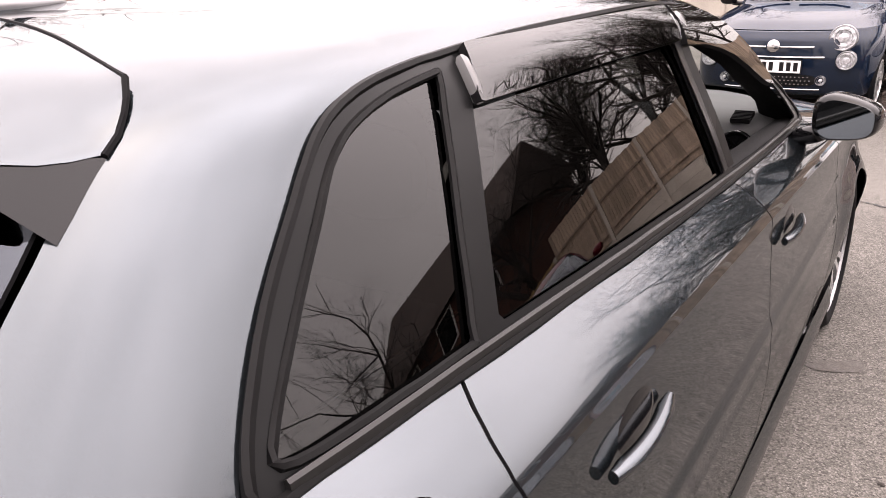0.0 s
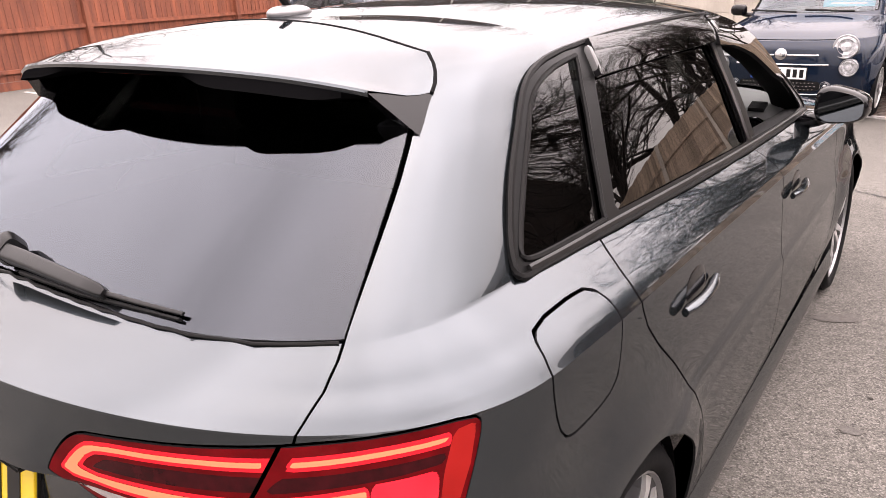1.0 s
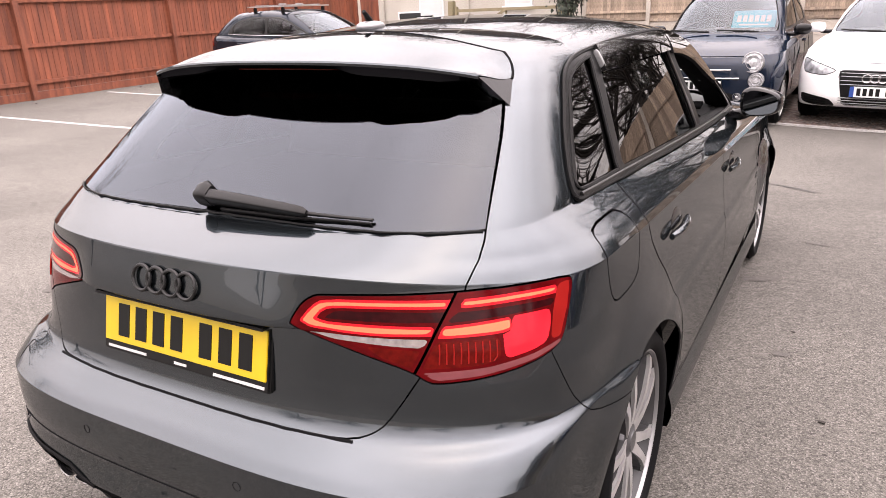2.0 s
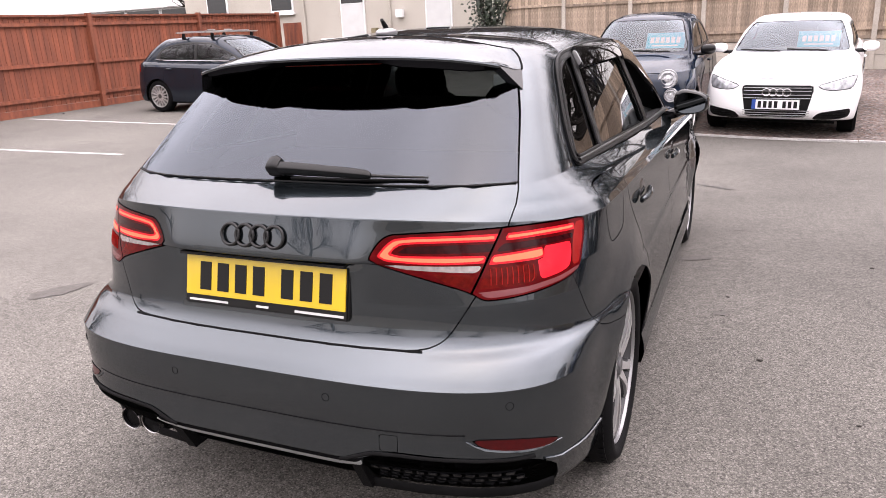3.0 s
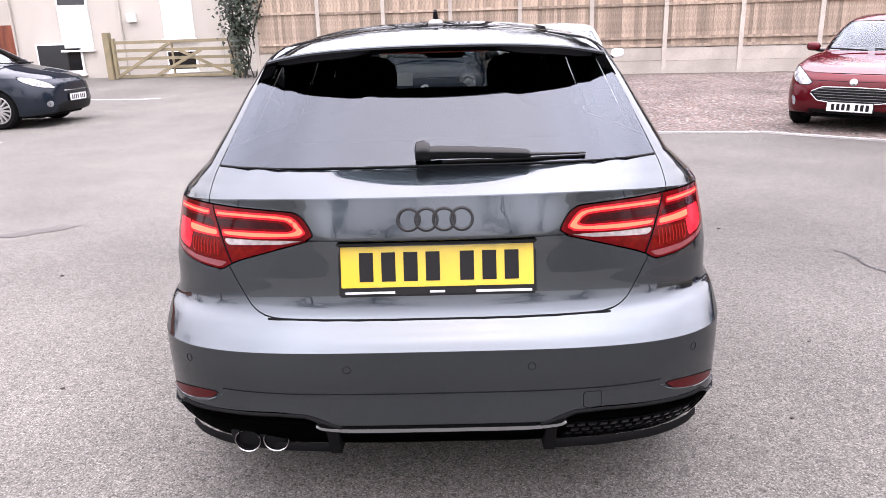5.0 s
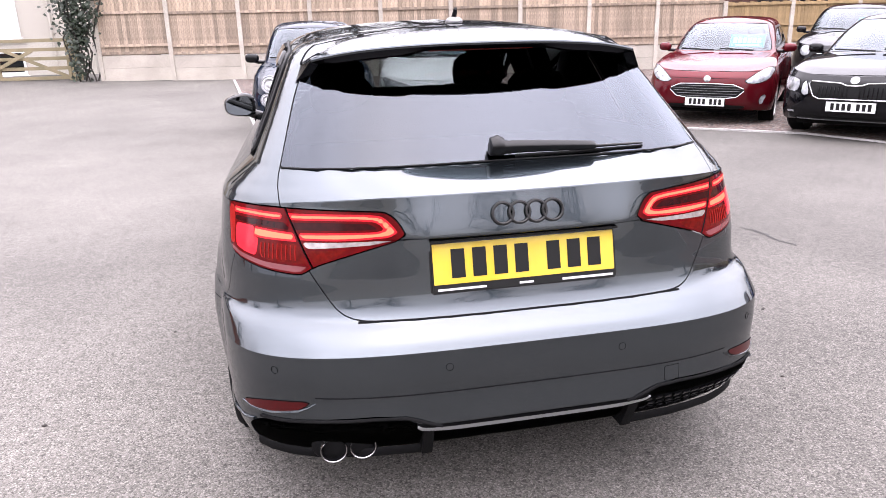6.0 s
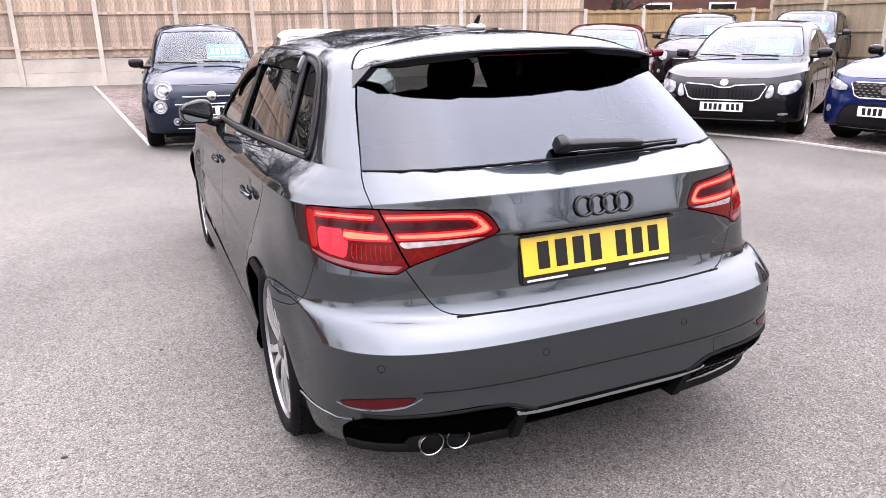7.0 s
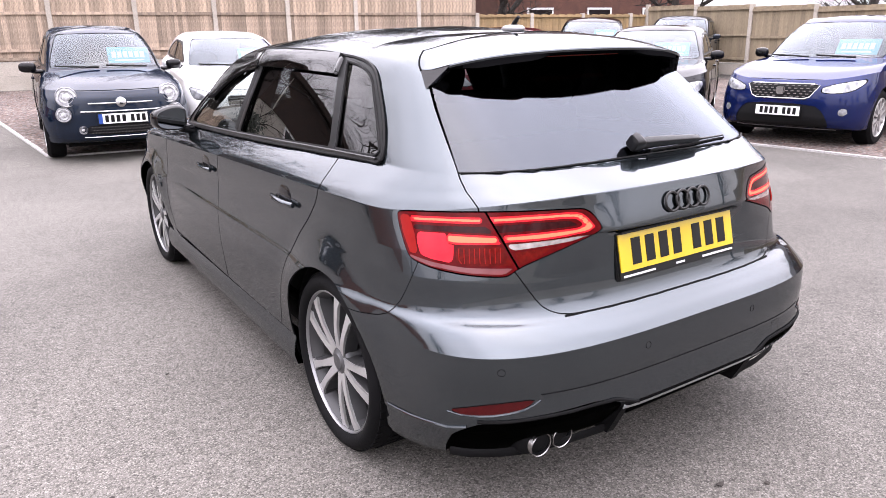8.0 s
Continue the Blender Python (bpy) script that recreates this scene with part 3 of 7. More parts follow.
        w = 1 / (np.hypot(c[near, 0] - a, c[near, 1] - b) + 0.004) ** 2
        p, nn = (v[near] * w[:, None]).sum(0) / w.sum(), (n[near] * w[:, None]).sum(0)
        p = p.copy()
        if view == "side":
            p[1], p[2] = a, b
        elif view == "rear":
            p[0], p[2] = a, b
        else:
            p[0], p[1] = a, b
        return Vector(p), Vector(nn).normalized()

# ---- ground ----
def ground_z(x, y):
    """The yard is level round the car and climbs gently to the back fence."""
    a = min(max((x + 14) / 6, 0), 1)
    start = 7.2 + 4.7 * min(max((-4 - x) / 3, 0), 1) + 1.2 * min(max(x / 2, 0), 1)
    far = min(max((-8 - x) / 4.75, 0), 1)
    side = min(max((-3 - x) / 4, 0), 1) * (0.0045 + 0.0085 * far) * min(max(y, 0), 19.4)
    return 0.40 * a * min(max((y - start) / (19.4 - start), 0), 1) + side


def ground_sheet():
    fine = list(range(-30, 41))
    xs = [-400, -150, -60] + fine + [60, 150, 400]
    ys = sorted(xs + [7.2, 8.4, 19.4])
    k = len(xs)
    v = [(x, y, ground_z(x, y)) for y in ys for x in xs]
    f = [(j * k + i, j * k + i + 1, (j + 1) * k + i + 1, (j + 1) * k + i) for j in range(len(ys) - 1) for i in range(k - 1)]
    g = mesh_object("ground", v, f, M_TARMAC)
    tagged(g, "worn grey tarmac car park with stains and cracks", "ground", kind="structure")


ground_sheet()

# front edge of the gravel bays, which bends round to the flank
EDGE = [(-1.95, 17.2), (-1.06, 8.42), (0.5, 8.25), (3.3, 7.85), (4.1, 7.75), (5.75, 6.15), (6.2, 4.9), (6.4, 2.6), (6.9, -1.5), (7.4, -6.0)]


def gravel_bed():
    """A thin layer of red and grey gravel, its top uneven, from the edging back to the fences."""
    inner = [Vector(p) for p in EDGE[1:]]
    bm = bmesh.new()
    rows = []
    steps = 46
    path = []
    for a, b in zip(inner, inner[1:]):
        n = max(int((b - a).length / 0.35), 1)
        path += [a + (b - a) * i / n for i in range(n)]
    path.append(inner[-1])
    for p in path:
        t = min(max((p.x + 1.02) / 8.0, 0), 1)
        far = Vector((-1.93 + 18.2 * t, 17.25 - 0.16 * 17 * t)) if p.y > 6 else Vector((16.4, p.y * 0.9 + 3.0))
        row = []
        for i in range(steps + 1):
            q = p + (far - p) * (i / steps) ** 1.35
            z = ground_z(q.x, q.y) + 0.012 + (0.016 * noise.noise((q.x * 2.1, q.y * 2.1, 0)) + 0.012 * noise.noise((q.x * 7, q.y * 7, 3)) if i else 0)
            row.append(bm.verts.new((q.x, q.y, max(z, ground_z(q.x, q.y) + 0.004))))
        rows.append(row)
    for a, b in zip(rows, rows[1:]):
        for j in range(steps):
            bm.faces.new((a[j], b[j], b[j + 1], a[j + 1]))
    bmesh.ops.recalc_face_normals(bm, faces=bm.faces)
    ob = part("gravel_bed", bm, M_GRAVEL, None, "", True)
    tagged(ob, "red and grey gravel parking bays behind pale edging", "gravel", kind="structure")


gravel_bed()


def strip(name, pts, width, mat, label, category, lift=0.004):
    """A flat painted strip along a path on the ground."""
    bm = bmesh.new()
    pts = [Vector(p) for p in pts]
    fine = []
    for a, b in zip(pts, pts[1:]):
        n = max(int((b - a).length / 0.5), 1)
        fine += [a + (b - a) * i / n for i in range(n)]
    fine.append(pts[-1])
    rows = []
    for i, p in enumerate(fine):
        d = (fine[min(i + 1, len(fine) - 1)] - fine[max(i - 1, 0)]).normalized()
        s = Vector((-d.y, d.x)) * width / 2
        rows.append([bm.verts.new((q.x, q.y, ground_z(q.x, q.y) + lift)) for q in (p - s, p + s)])
    for a, b in zip(rows, rows[1:]):
        bm.faces.new((a[0], a[1], b[1], b[0]))
    bmesh.ops.recalc_face_normals(bm, faces=bm.faces)
    for f in bm.faces:
        if f.normal.z < 0:
            f.normal_flip()
    ob = part(name, bm, mat)
    return tagged(ob, label, category, kind="structure")


def edging():
    bm = bmesh.new()
    for a, b in zip(EDGE, EDGE[1:]):
        a, b = Vector(a), Vector(b)
        n = max(int((b - a).length / 0.9), 1)
        for i in range(n):
            p, q = a + (b - a) * (i + 0.003) / n, a + (b - a) * (i + 0.997) / n
            d = (q - p)
            rise = math.atan2(ground_z(*q) - ground_z(*p), d.length)
            m = Matrix.Translation((p.x, p.y, ground_z(*p) - 0.054)) @ Matrix.Rotation(math.atan2(d.y, d.x), 4, "Z") @ Matrix.Rotation(-rise, 4, "Y")
            box(bm, (0, -0.028, 0), (d.length, 0.028, 0.075 + 0.003 * math.sin(7 * i)), 0.003, m)
    tagged(part("edging", bm, M_EDGE), "pale concrete edging along the gravel bays", "edging", kind="structure")


edging()
strip("bay_line", [(-12.3, 5.80), (-6.6, 5.72)], 0.09, M_LINE, "worn white bay line on tarmac", "road marking")
strip("bay_line", [(-12.3, 8.80), (-6.6, 8.62)], 0.09, M_LINE, "worn white bay line on tarmac", "road marking")
strip("bay_line", [(-9.5, 14.6), (-6.4, 14.1)], 0.10, M_LINE, "worn white bay line on tarmac", "road marking")


# ---- fences ----
def back_fence():
    """Weathered boards on rails between slotted concrete posts over concrete gravel boards."""
    fence = empty("timber_fence", "weathered feather-edge fence between concrete posts over concrete boards", "fence")
    ux, uy = 1 / 1.0127, -0.16 / 1.0127
    ang = math.atan2(uy, ux)
    bay, a0 = 1.755, -3.47
    first, last = -1, 11
    rng = random.Random(4)
    shapes = {}

    def place(a, m_extra):
        x, y = a * ux, 17.2 + a * uy
        return Matrix.Translation((x, y, ground_z(x, y))) @ Matrix.Rotation(ang, 4, "Z") @ m_extra

    def put(name, key, lo, hi, mat, m, bevel=0.004):
        if key not in shapes:
            bm = bmesh.new()
            box(bm, lo, hi, 0)
            me = bpy.data.meshes.new(name)
            bm.to_mesh(me)
            bm.free()
            me.materials.append(mat)
            shapes[key] = me
        ob = new(name, shapes[key])
        ob.parent = fence
        ob.matrix_basis = m
        return ob

    for k in range(first, last + 1):
        fresh = k >= 8
        top = 1.62 if fresh else 2.16
        wood = M_NEWWOOD if fresh else M_OLDWOOD
        a = a0 + bay * k
        put("post", "post%d" % fresh, (-0.05, -0.06, -0.1), (0.05, 0.06, top + 0.03), M_CONCRETE, place(a, Matrix.Identity(4)))
        if k == last:
            break
        for j, (z0, z1) in enumerate(((-0.02, 0.295), (0.30, 0.60))):
            put("gravel_board", "gb%d" % j, (0.052, -0.025, z0), (bay - 0.052, 0.025, z1), M_CONCRETE, place(a, Matrix.Translation((0, rng.uniform(-0.006, 0.006), 0))))
        for j, z in enumerate((0.66, 0.84, 1.62) if not fresh else (0.66, 1.05, 1.56)):
            put("rail", "rail%d" % fresh, (0.052, -0.055, -0.030), (bay - 0.052, -0.018, 0.030), wood, place(a, Matrix.Translation((0, 0, z))))
        n = 17
        w = (bay - 0.104) / n
        for i in range(n):
            m = place(a, Matrix.Translation((0.052 + w * (i + 0.5), rng.uniform(-0.003, 0.003), 0)) @ Matrix.Rotation(radians(5), 4, "Z") @ Matrix.Rotation(radians(rng.uniform(-0.35, 0.35)), 4, "Y"))
            put("board", "board%d%d" % (fresh, i % 3), (-w / 2 - 0.008, -0.009, 0.61), (w / 2 + 0.008, 0.009, top - 0.012 * (i % 3)), wood, m)
    # short last bay up to the corner
    a, w = a0 + bay * last, 0.102
    put("gravel_board", "gb_end", (0.052, -0.025, -0.02), (0.60, 0.025, 0.60), M_CONCRETE, place(a, Matrix.Identity(4)))
    for z in (0.66, 1.05, 1.56):
        put("rail", "rail_end", (0.052, -0.055, -0.030), (0.60, -0.018, 0.030), M_NEWWOOD, place(a, Matrix.Translation((0, 0, z))))
    for i in range(6):
        put("board", "board_end%d" % (i % 3), (-w / 2 - 0.008, -0.009, 0.61), (w / 2 + 0.008, 0.009, 1.62 - 0.012 * (i % 3)), M_NEWWOOD, place(a, Matrix.Translation((0.06 + w * (i + 0.5), 0, 0)) @ Matrix.Rotation(radians(5), 4, "Z")))
    return fence


def flank_fence():
    fence = empty("timber_fence", "tan timber fence with concrete posts along the flank", "fence")
    rng = random.Random(9)
    x0, y0, bay = 16.25, 14.55, 1.80
    for k in range(0, 12):
        y = y0 - bay * k
        z = ground_z(x0, y)
        boxed("post", (x0 - 0.06, y - 0.05, z - 0.1), (x0 + 0.06, y + 0.05, z + 1.90), M_CONCRETE, fence)
        boxed("gravel_board", (x0 - 0.025, y - bay + 0.052, z - 0.02), (x0 + 0.025, y - 0.052, z + 0.30), M_CONCRETE, fence)
        for zz in (0.42, 1.05, 1.74):
            boxed("rail", (x0 - 0.06, y - bay + 0.052, z + zz - 0.03), (x0 - 0.018, y - 0.052, z + zz + 0.03), M_DARKWOOD, fence)
        n = 15
        w = (bay - 0.104) / n
        for i in range(n):
            yy = y - 0.052 - w * (i + 0.5)
            m = Matrix.Translation((x0, yy, z)) @ Matrix.Rotation(radians(5), 4, "Z")
            boxed("board", (-0.009, -w / 2 - 0.007, 0.31), (0.009, w / 2 + 0.007, 1.84 - 0.01 * rng.random()), M_DARKWOOD, fence, "", 0, m)
    return fence


def red_fence():
    """Red-brown stained boards behind rails and posts."""
    fence = empty("stained_fence", "red-brown stained board fence with posts and rails", "fence", Matrix.Rotation(0.013, 4, "X"))
    x0 = -12.75
    for y in np.arange(3.85, 18.7, 3.60):
        boxed("post", (x0 + 0.01, y - 0.055, -0.05), (x0 + 0.12, y + 0.055, 2.06), M_REDWOOD, fence, "", 0.006)
    for a in np.arange(3.85, 15.2, 3.60):
        for z, h, d in ((0.33, 0.045, 0.07), (1.02, 0.045, 0.07), (1.84, 0.045, 0.07)):
            boxed("rail", (x0 + 0.012, a + 0.057, z - h), (x0 + d, a + 3.543, z + h * 0.6), M_REDWOOD, fence, "", 0.006, None)
        boxed("capping", (x0 - 0.05, a + 0.057, 1.985), (x0 + 0.075, a + 3.543, 2.03), M_REDWOOD, fence, "", 0.004)
        boxed("gravel_board", (x0 - 0.012, a + 0.01, -0.02), (x0 + 0.020, a + 3.59, 0.145), M_REDWOOD, fence)
        n = 30
        w = 3.60 / n
        for i in range(n):
            y = a + w * (i + 0.5)
            m = Matrix.Translation((x0, y, 0)) @ Matrix.Rotation(radians(4), 4, "Z")
            boxed("board", (-0.010, -w / 2 - 0.008, 0.15), (0.010, w / 2 + 0.008, 1.985), M_REDWOOD, fence, "", 0, m)
    # short return at the far end
    for i in range(14):
        xx = x0 + 0.06 + 0.11 * (i + 0.5)
        if xx > x0 + 0.75:
            break
        boxed("board", (xx - 0.06, 18.54 + 0.006 * (i % 2), 0.1), (xx + 0.06, 18.56 + 0.006 * (i % 2), 1.72), M_REDWOOD, fence)
    return fence


# ---- gate, ivy and buildings ----
def field_gate():
    gate = empty("field_gate", "weathered five-bar timber field gate, closed", "gate", pose(-9.5, 18.9, ground_z(-9.5, 18.8) - 0.02, 0, 0, -7))
    w = 3.55

    def bar(name, a, b, t, d=0.03):
        a, b = Vector(a), Vector(b)
        v = b - a
        m = Matrix.Translation(a) @ v.to_track_quat("X", "Z").to_matrix().to_4x4()
        boxed(name, (0, -d, -t), (v.length, d, t), M_GATEWOOD, gate, "", 0.006, m)

    for z in (0.10, 0.34, 0.58, 0.80, 1.02):
        bar("rail", (0.06, 0, z), (w - 0.06, 0, z), 0.042, 0.018)
    for x, h in ((0.05, 1.14), (w - 0.05, 1.10)):
        bar("stile", (x, 0, 0.04), (x, 0.001, h), 0.05, 0.04)
    bar("upright", (w * 0.5, 0.022, 0.08), (w * 0.5, 0.024, 1.04), 0.04, 0.018)
    bar("brace", (0.10, -0.03, 0.10), (w * 0.5, -0.03, 1.0), 0.042, 0.014)
    bar("brace", (w - 0.10, -0.03, 0.12), (w * 0.55, -0.03, 0.80), 0.042, 0.014)
    bar("brace", (w * 0.36, -0.045, 0.12), (w * 0.75, -0.045, 0.78), 0.042, 0.014)
    for x in (-0.12, w + 0.12):
        boxed("gate_post", (x - 0.09, -0.09, -0.1), (x + 0.09, 0.09, 1.30), M_GATEWOOD, gate, "", 0.012)
    return gate


M_GATEWOOD = material("mossy_gate_wood", (0.44, 0.36, 0.22), 0.85, second=(0.30, 0.26, 0.15), scale=3, grain=0.2, grain_scale=60, bump=0.4, bump_scale=50)


def window_unit(parent, x0, x1, z0, z1, y, panel=True):
    """A tall white frame: dark pane above, white panel below."""
    win = boxed("window", (x0, y - 0.06, z0), (x1, y + 0.02, z1), M_UPVC, parent, "white plastic window", 0.006)
    split = z0 + (z1 - z0) * 0.42 if panel else z0 + 0.05
    boxed("pane", (x0 + 0.05, y - 0.072, split + 0.05), (x1 - 0.05, y - 0.064, z1 - 0.05), M_DARKPANE, win, "dark window pane")
    if panel:
        boxed("panel", (x0 + 0.05, y - 0.078, z0 + 0.05), (x1 - 0.05, y - 0.064, split + 0.03), M_BLIND, win, "pale blind behind the pane", 0.004)
    boxed("window_sill", (x0 - 0.05, y - 0.14, z0 - 0.06), (x1 + 0.05, y - 0.02, z0 - 0.002), M_UPVC, win)
    return win


M_BLIND = material("pale_window_blind", (0.98, 1.0, 0.99), 0.5, spots=0.08, scale=3)
M_DARKPANE = material("dark_window_pane", (0.02, 0.024, 0.026), 0.06, coat=0.5, spots=0.2, scale=2)
M_BRICK = material("red_brick", (0.20, 0.085, 0.058), 0.9, second=(0.14, 0.062, 0.045), scale=2.5, grain=0.3, grain_scale=25, bump=0.5, bump_scale=40)
M_ROOFTILE = material("brown_roof_tiles", (0.085, 0.055, 0.042), 0.9, second=(0.06, 0.042, 0.036), scale=3, grain=0.3, grain_scale=20, bump=0.5, bump_scale=30)


def rendered_block():
    """The pale building behind the gate: wall, tall windows, pipes and boxes."""
    b = empty("rendered_building", "pale pebble-dashed building with tall white windows", "building")
    y = 20.6
    boxed("wall", (-18.4, y, -0.2), (-5.9, y + 7, 6.2), M_RENDER, b)
    boxed("upper_cladding", (-18.45, y - 0.045, 4.25), (-5.85, y + 7.05, 6.19), M_ROOFTILE, b, "dark hung tiles on the upper storey")
    boxed("roof", (-18.7, y - 0.3, 6.2), (-5.6, y + 7.3, 6.5), M_ROOFTILE, b, "flat dark roof", 0.04)
    for x0, z0, z1, p in ((-17.35, 2.25, 4.2, False), (-14.55, 2.35, 4.2, False), (-11.75, 1.25, 4.2, True), (-8.62, 1.50, 4.2, True)):
        window_unit(b, x0, x0 + 0.92, z0, z1, y, p)
    window_unit(b, -8.62, -7.70, 0.50, 1.15, y, False)
    window_unit(b, -12.6, -11.2, 0.55, 1.45, y, False)
    for x in (-13.2, -9.9, -6.9):
        bm = bmesh.new()
        rod(bm, (x, y - 0.05, 0.0), (x, y - 0.05, 6.1), 0.04)
        part("drain_pipe", bm, M_RENDER, b, "painted drain pipe", True)
    boxed("meter_box", (-9.65, y - 0.16, 2.0), (-9.40, y + 0.0, 2.25), M_UPVC, b, "small white meter box", 0.01)
    return b


def white_block():
    """The long low building with a white fascia over a window strip."""
    b = empty("office_building", "low building with white fascia over a dark window strip", "building")
    y = 27.0
    boxed("wall", (-44, y, -0.2), (-23.4, y + 8, 2.75), M_RENDER, b)
    boxed("fascia", (-44.2, y - 0.4, 3.22), (-23.2, y + 8, 5.2), M_UPVC, b, "white boarded fascia", 0.02)
    for i in range(9):
        x = -43.6 + 2.25 * i
        w = boxed("window", (x, y - 0.05, 2.755), (x + 2.20, y + 0.05, 3.215), M_UPVC, b, "white framed strip window", 0.006)
        boxed("pane", (x + 0.08, y - 0.062, 2.83), (x + 2.12, y - 0.052, 3.15), M_DARKPANE, w)
    return b


def brick_house(name, lo, hi, ridge, label, m):
    """A plain house: brick walls, a pitched roof and windows."""
    h = empty(name, label, "house", m)
    (x0, y0), (x1, y1, z1) = lo, hi
    boxed("wall", (x0, y0, 0), (x1, y1, z1), M_BRICK, h)
    bm = bmesh.new()
    e = 0.35
    ym = (y0 + y1) / 2
    v = [bm.verts.new(p) for p in ((x0 - e, y0 - e, z1 + 0.002), (x1 + e, y0 - e, z1 + 0.002), (x1 + e, y1 + e, z1 + 0.002), (x0 - e, y1 + e, z1 + 0.002), (x0 - e, ym, ridge), (x1 + e, ym, ridge))]
    for f in ((0, 1, 5, 4), (2, 3, 4, 5), (3, 0, 4), (1, 2, 5), (3, 2, 1, 0)):
        bm.faces.new([v[i] for i in f])
    part("roof", bm, M_ROOFTILE, h, "brown tiled roof")
    for x in np.arange(x0 + 1.2, x1 - 1.2, 2.6):
        for z in (1.0, 3.3):
            w = boxed("window", (x, y0 - 0.05, z), (x + 1.1, y0 + 0.02, z + 1.2), M_UPVC, h, "white framed window")
            boxed("pane", (x + 0.07, y0 - 0.062, z + 0.07), (x + 1.03, y0 - 0.052, z + 1.13), M_DARKPANE, w)
    return h


def bare_tree(x, y, height, seed, label="bare winter tree with dark twiggy crown"):
    """A leafless tree: trunk and limbs, and a crown of fine forking twigs."""
    rng = random.Random(seed)
    tree = empty("bare_tree", label, "tree", pose(x, y, ground_z(x, y)), "bare trees round the yard")
    limbs, twigs = bmesh.new(), bmesh.new()

    def grow(p, d, length, r, depth):
        n = 5 if depth < 1 else (4 if depth < 3 else 3)
        pts, radii = [p], [r]
        for i in range(n):
            d = (d + Vector((rng.uniform(-1, 1), rng.uniform(-1, 1), rng.uniform(-0.6, 0.8))) * (0.12 + 0.07 * depth)).normalized()
            p = p + d * length / n
            pts.append(p)
            radii.append(r * (1 - 0.5 * (i + 1) / n))
        sweep(limbs if depth < 3 else twigs, pts, radii, 7 if depth < 2 else (4 if depth < 4 else 3))
        if depth >= 5:
            return
        forks = 8 if depth == 0 else (6 if depth == 1 else (5 if depth == 2 else 4))
        for k in range(forks):
            at_i = rng.randint(2, n) if depth == 0 else rng.randint(1, n)
            side = Vector((rng.uniform(-1, 1), rng.uniform(-1, 1), rng.uniform(-0.25, 0.75))).normalized()
            grow(pts[at_i], (d * 0.45 + side * 0.9).normalized(), length * rng.uniform(0.50, 0.74), radii[at_i] * rng.uniform(0.45, 0.72), depth + 1)

    grow(Vector((0, 0, -0.1)), Vector((0, 0, 1)), height * 0.42, height * 0.020, 0)
    part("trunk", limbs, M_BARK, tree, "", True)
    part("crown", twigs, M_BARK, tree, "fine bare twigs")
    return tree


def ivy_clump():
    """Ivy over the end of the fence: a stem and many small leaves."""
    ivy = empty("ivy", "dark green ivy climbing the fence end", "ivy", pose(-5.55, 17.95, ground_z(-6, 18)))
    rng = random.Random(11)
    bm = bmesh.new()
    for k in range(5):
        pts, p = [], Vector((rng.uniform(-0.25, 0.25), rng.uniform(-0.1, 0.1), 0))
        for i in range(8):
            pts.append(p)
            p = p + Vector((rng.uniform(-0.12, 0.16), rng.uniform(-0.06, 0.05), 0.34))
        sweep(bm, pts, 0.022, 5)
    part("stem", bm, M_BARK, ivy, "", True)
    v, f = [], []
    for k in range(2600):
        z = rng.random() ** 0.75 * 2.9
        spread = 0.10 + 0.16 * min(max(z - 0.5, 0) / 1.2, 1)
        c = Vector((rng.gauss(0.08 * z - 0.12, spread), rng.gauss(0, 0.14), z))
        if z < 0.9 and rng.random() < 0.55:
            continue
        a = Euler((rng.uniform(0.3, 1.6), rng.uniform(-0.6, 0.6), rng.uniform(-1.2, 1.2))).to_matrix()
        s = rng.uniform(0.03, 0.06)
        i = len(v)
        for q in ((-1, 0, 0), (-0.5, 0.9, 0.12), (0, 1.25, 0), (0.5, 0.9, 0.12), (1, 0, 0), (0, -0.5, 0.1)):
            v.append(c + a @ (Vector(q) * s))
        f.append((i, i + 1, i + 2, i + 3, i + 4, i + 5))
    ob = mesh_object("leaves", v, f, M_IVY, ivy)
    tagged(ob, kind="stuff")
    return ivy


field_gate()
rendered_block()
white_block()
brick_house("brick_house", (0, 0), (9, 7, 4.6), 7.2, "red brick house with brown tiled roof behind the fence", pose(14.2, 19.5, 0, 0, 0, -8))
brick_house("brick_house", (0, 0), (8, 9, 5.0), 8.0, "red brick house with tiled roof beyond the flank fence", pose(20.5, 6.5, 0, 0, 0, -90))
grown = [bare_tree(x, y, h, 20 + k) for k, (x, y, h) in enumerate(((4.5, 21.5, 9.5), (18.9, 15.6, 9), (19.2, 2.0, 9.5)))]
for k, (x, y, h) in enumerate(((9.5, 19.6, 9), (-2.0, 22.5, 10), (1.0, 20.6, 10), (7.0, 23.5, 12), (-6.5, 30.0, 13), (11.5, 22.0, 11), (13.0, 18.2, 8), (18.6, 9.0, 7), (20.5, -4.0, 11), (18.5, -10.5, 10), (-15.5, 8.0, 10), (-16.5, 2.0, 11), (-15.0, -5.0, 10), (-4.5, 21.5, 12), (3.0, 25.0, 15), (6.2, 21.2, 12), (9.8, 26.0, 15), (14.5, 25.0, 13), (0.5, 24.5, 13), (-11.5, 29.5, 15), (-15.5, 29.8, 14), (-8.0, 30.5, 15), (-20.5, 24.0, 12),
                                (-9.5, -19.0, 11), (-3.5, -21.5, 10), (4.5, -20.0, 11), (11.0, -19.0, 10))):
    f = h / 9.5
    copy_thing(grown[k % 3], pose(x, y, ground_z(x, y), 0, 0, 50 * k)).scale = (f, f, f)
ivy_clump()
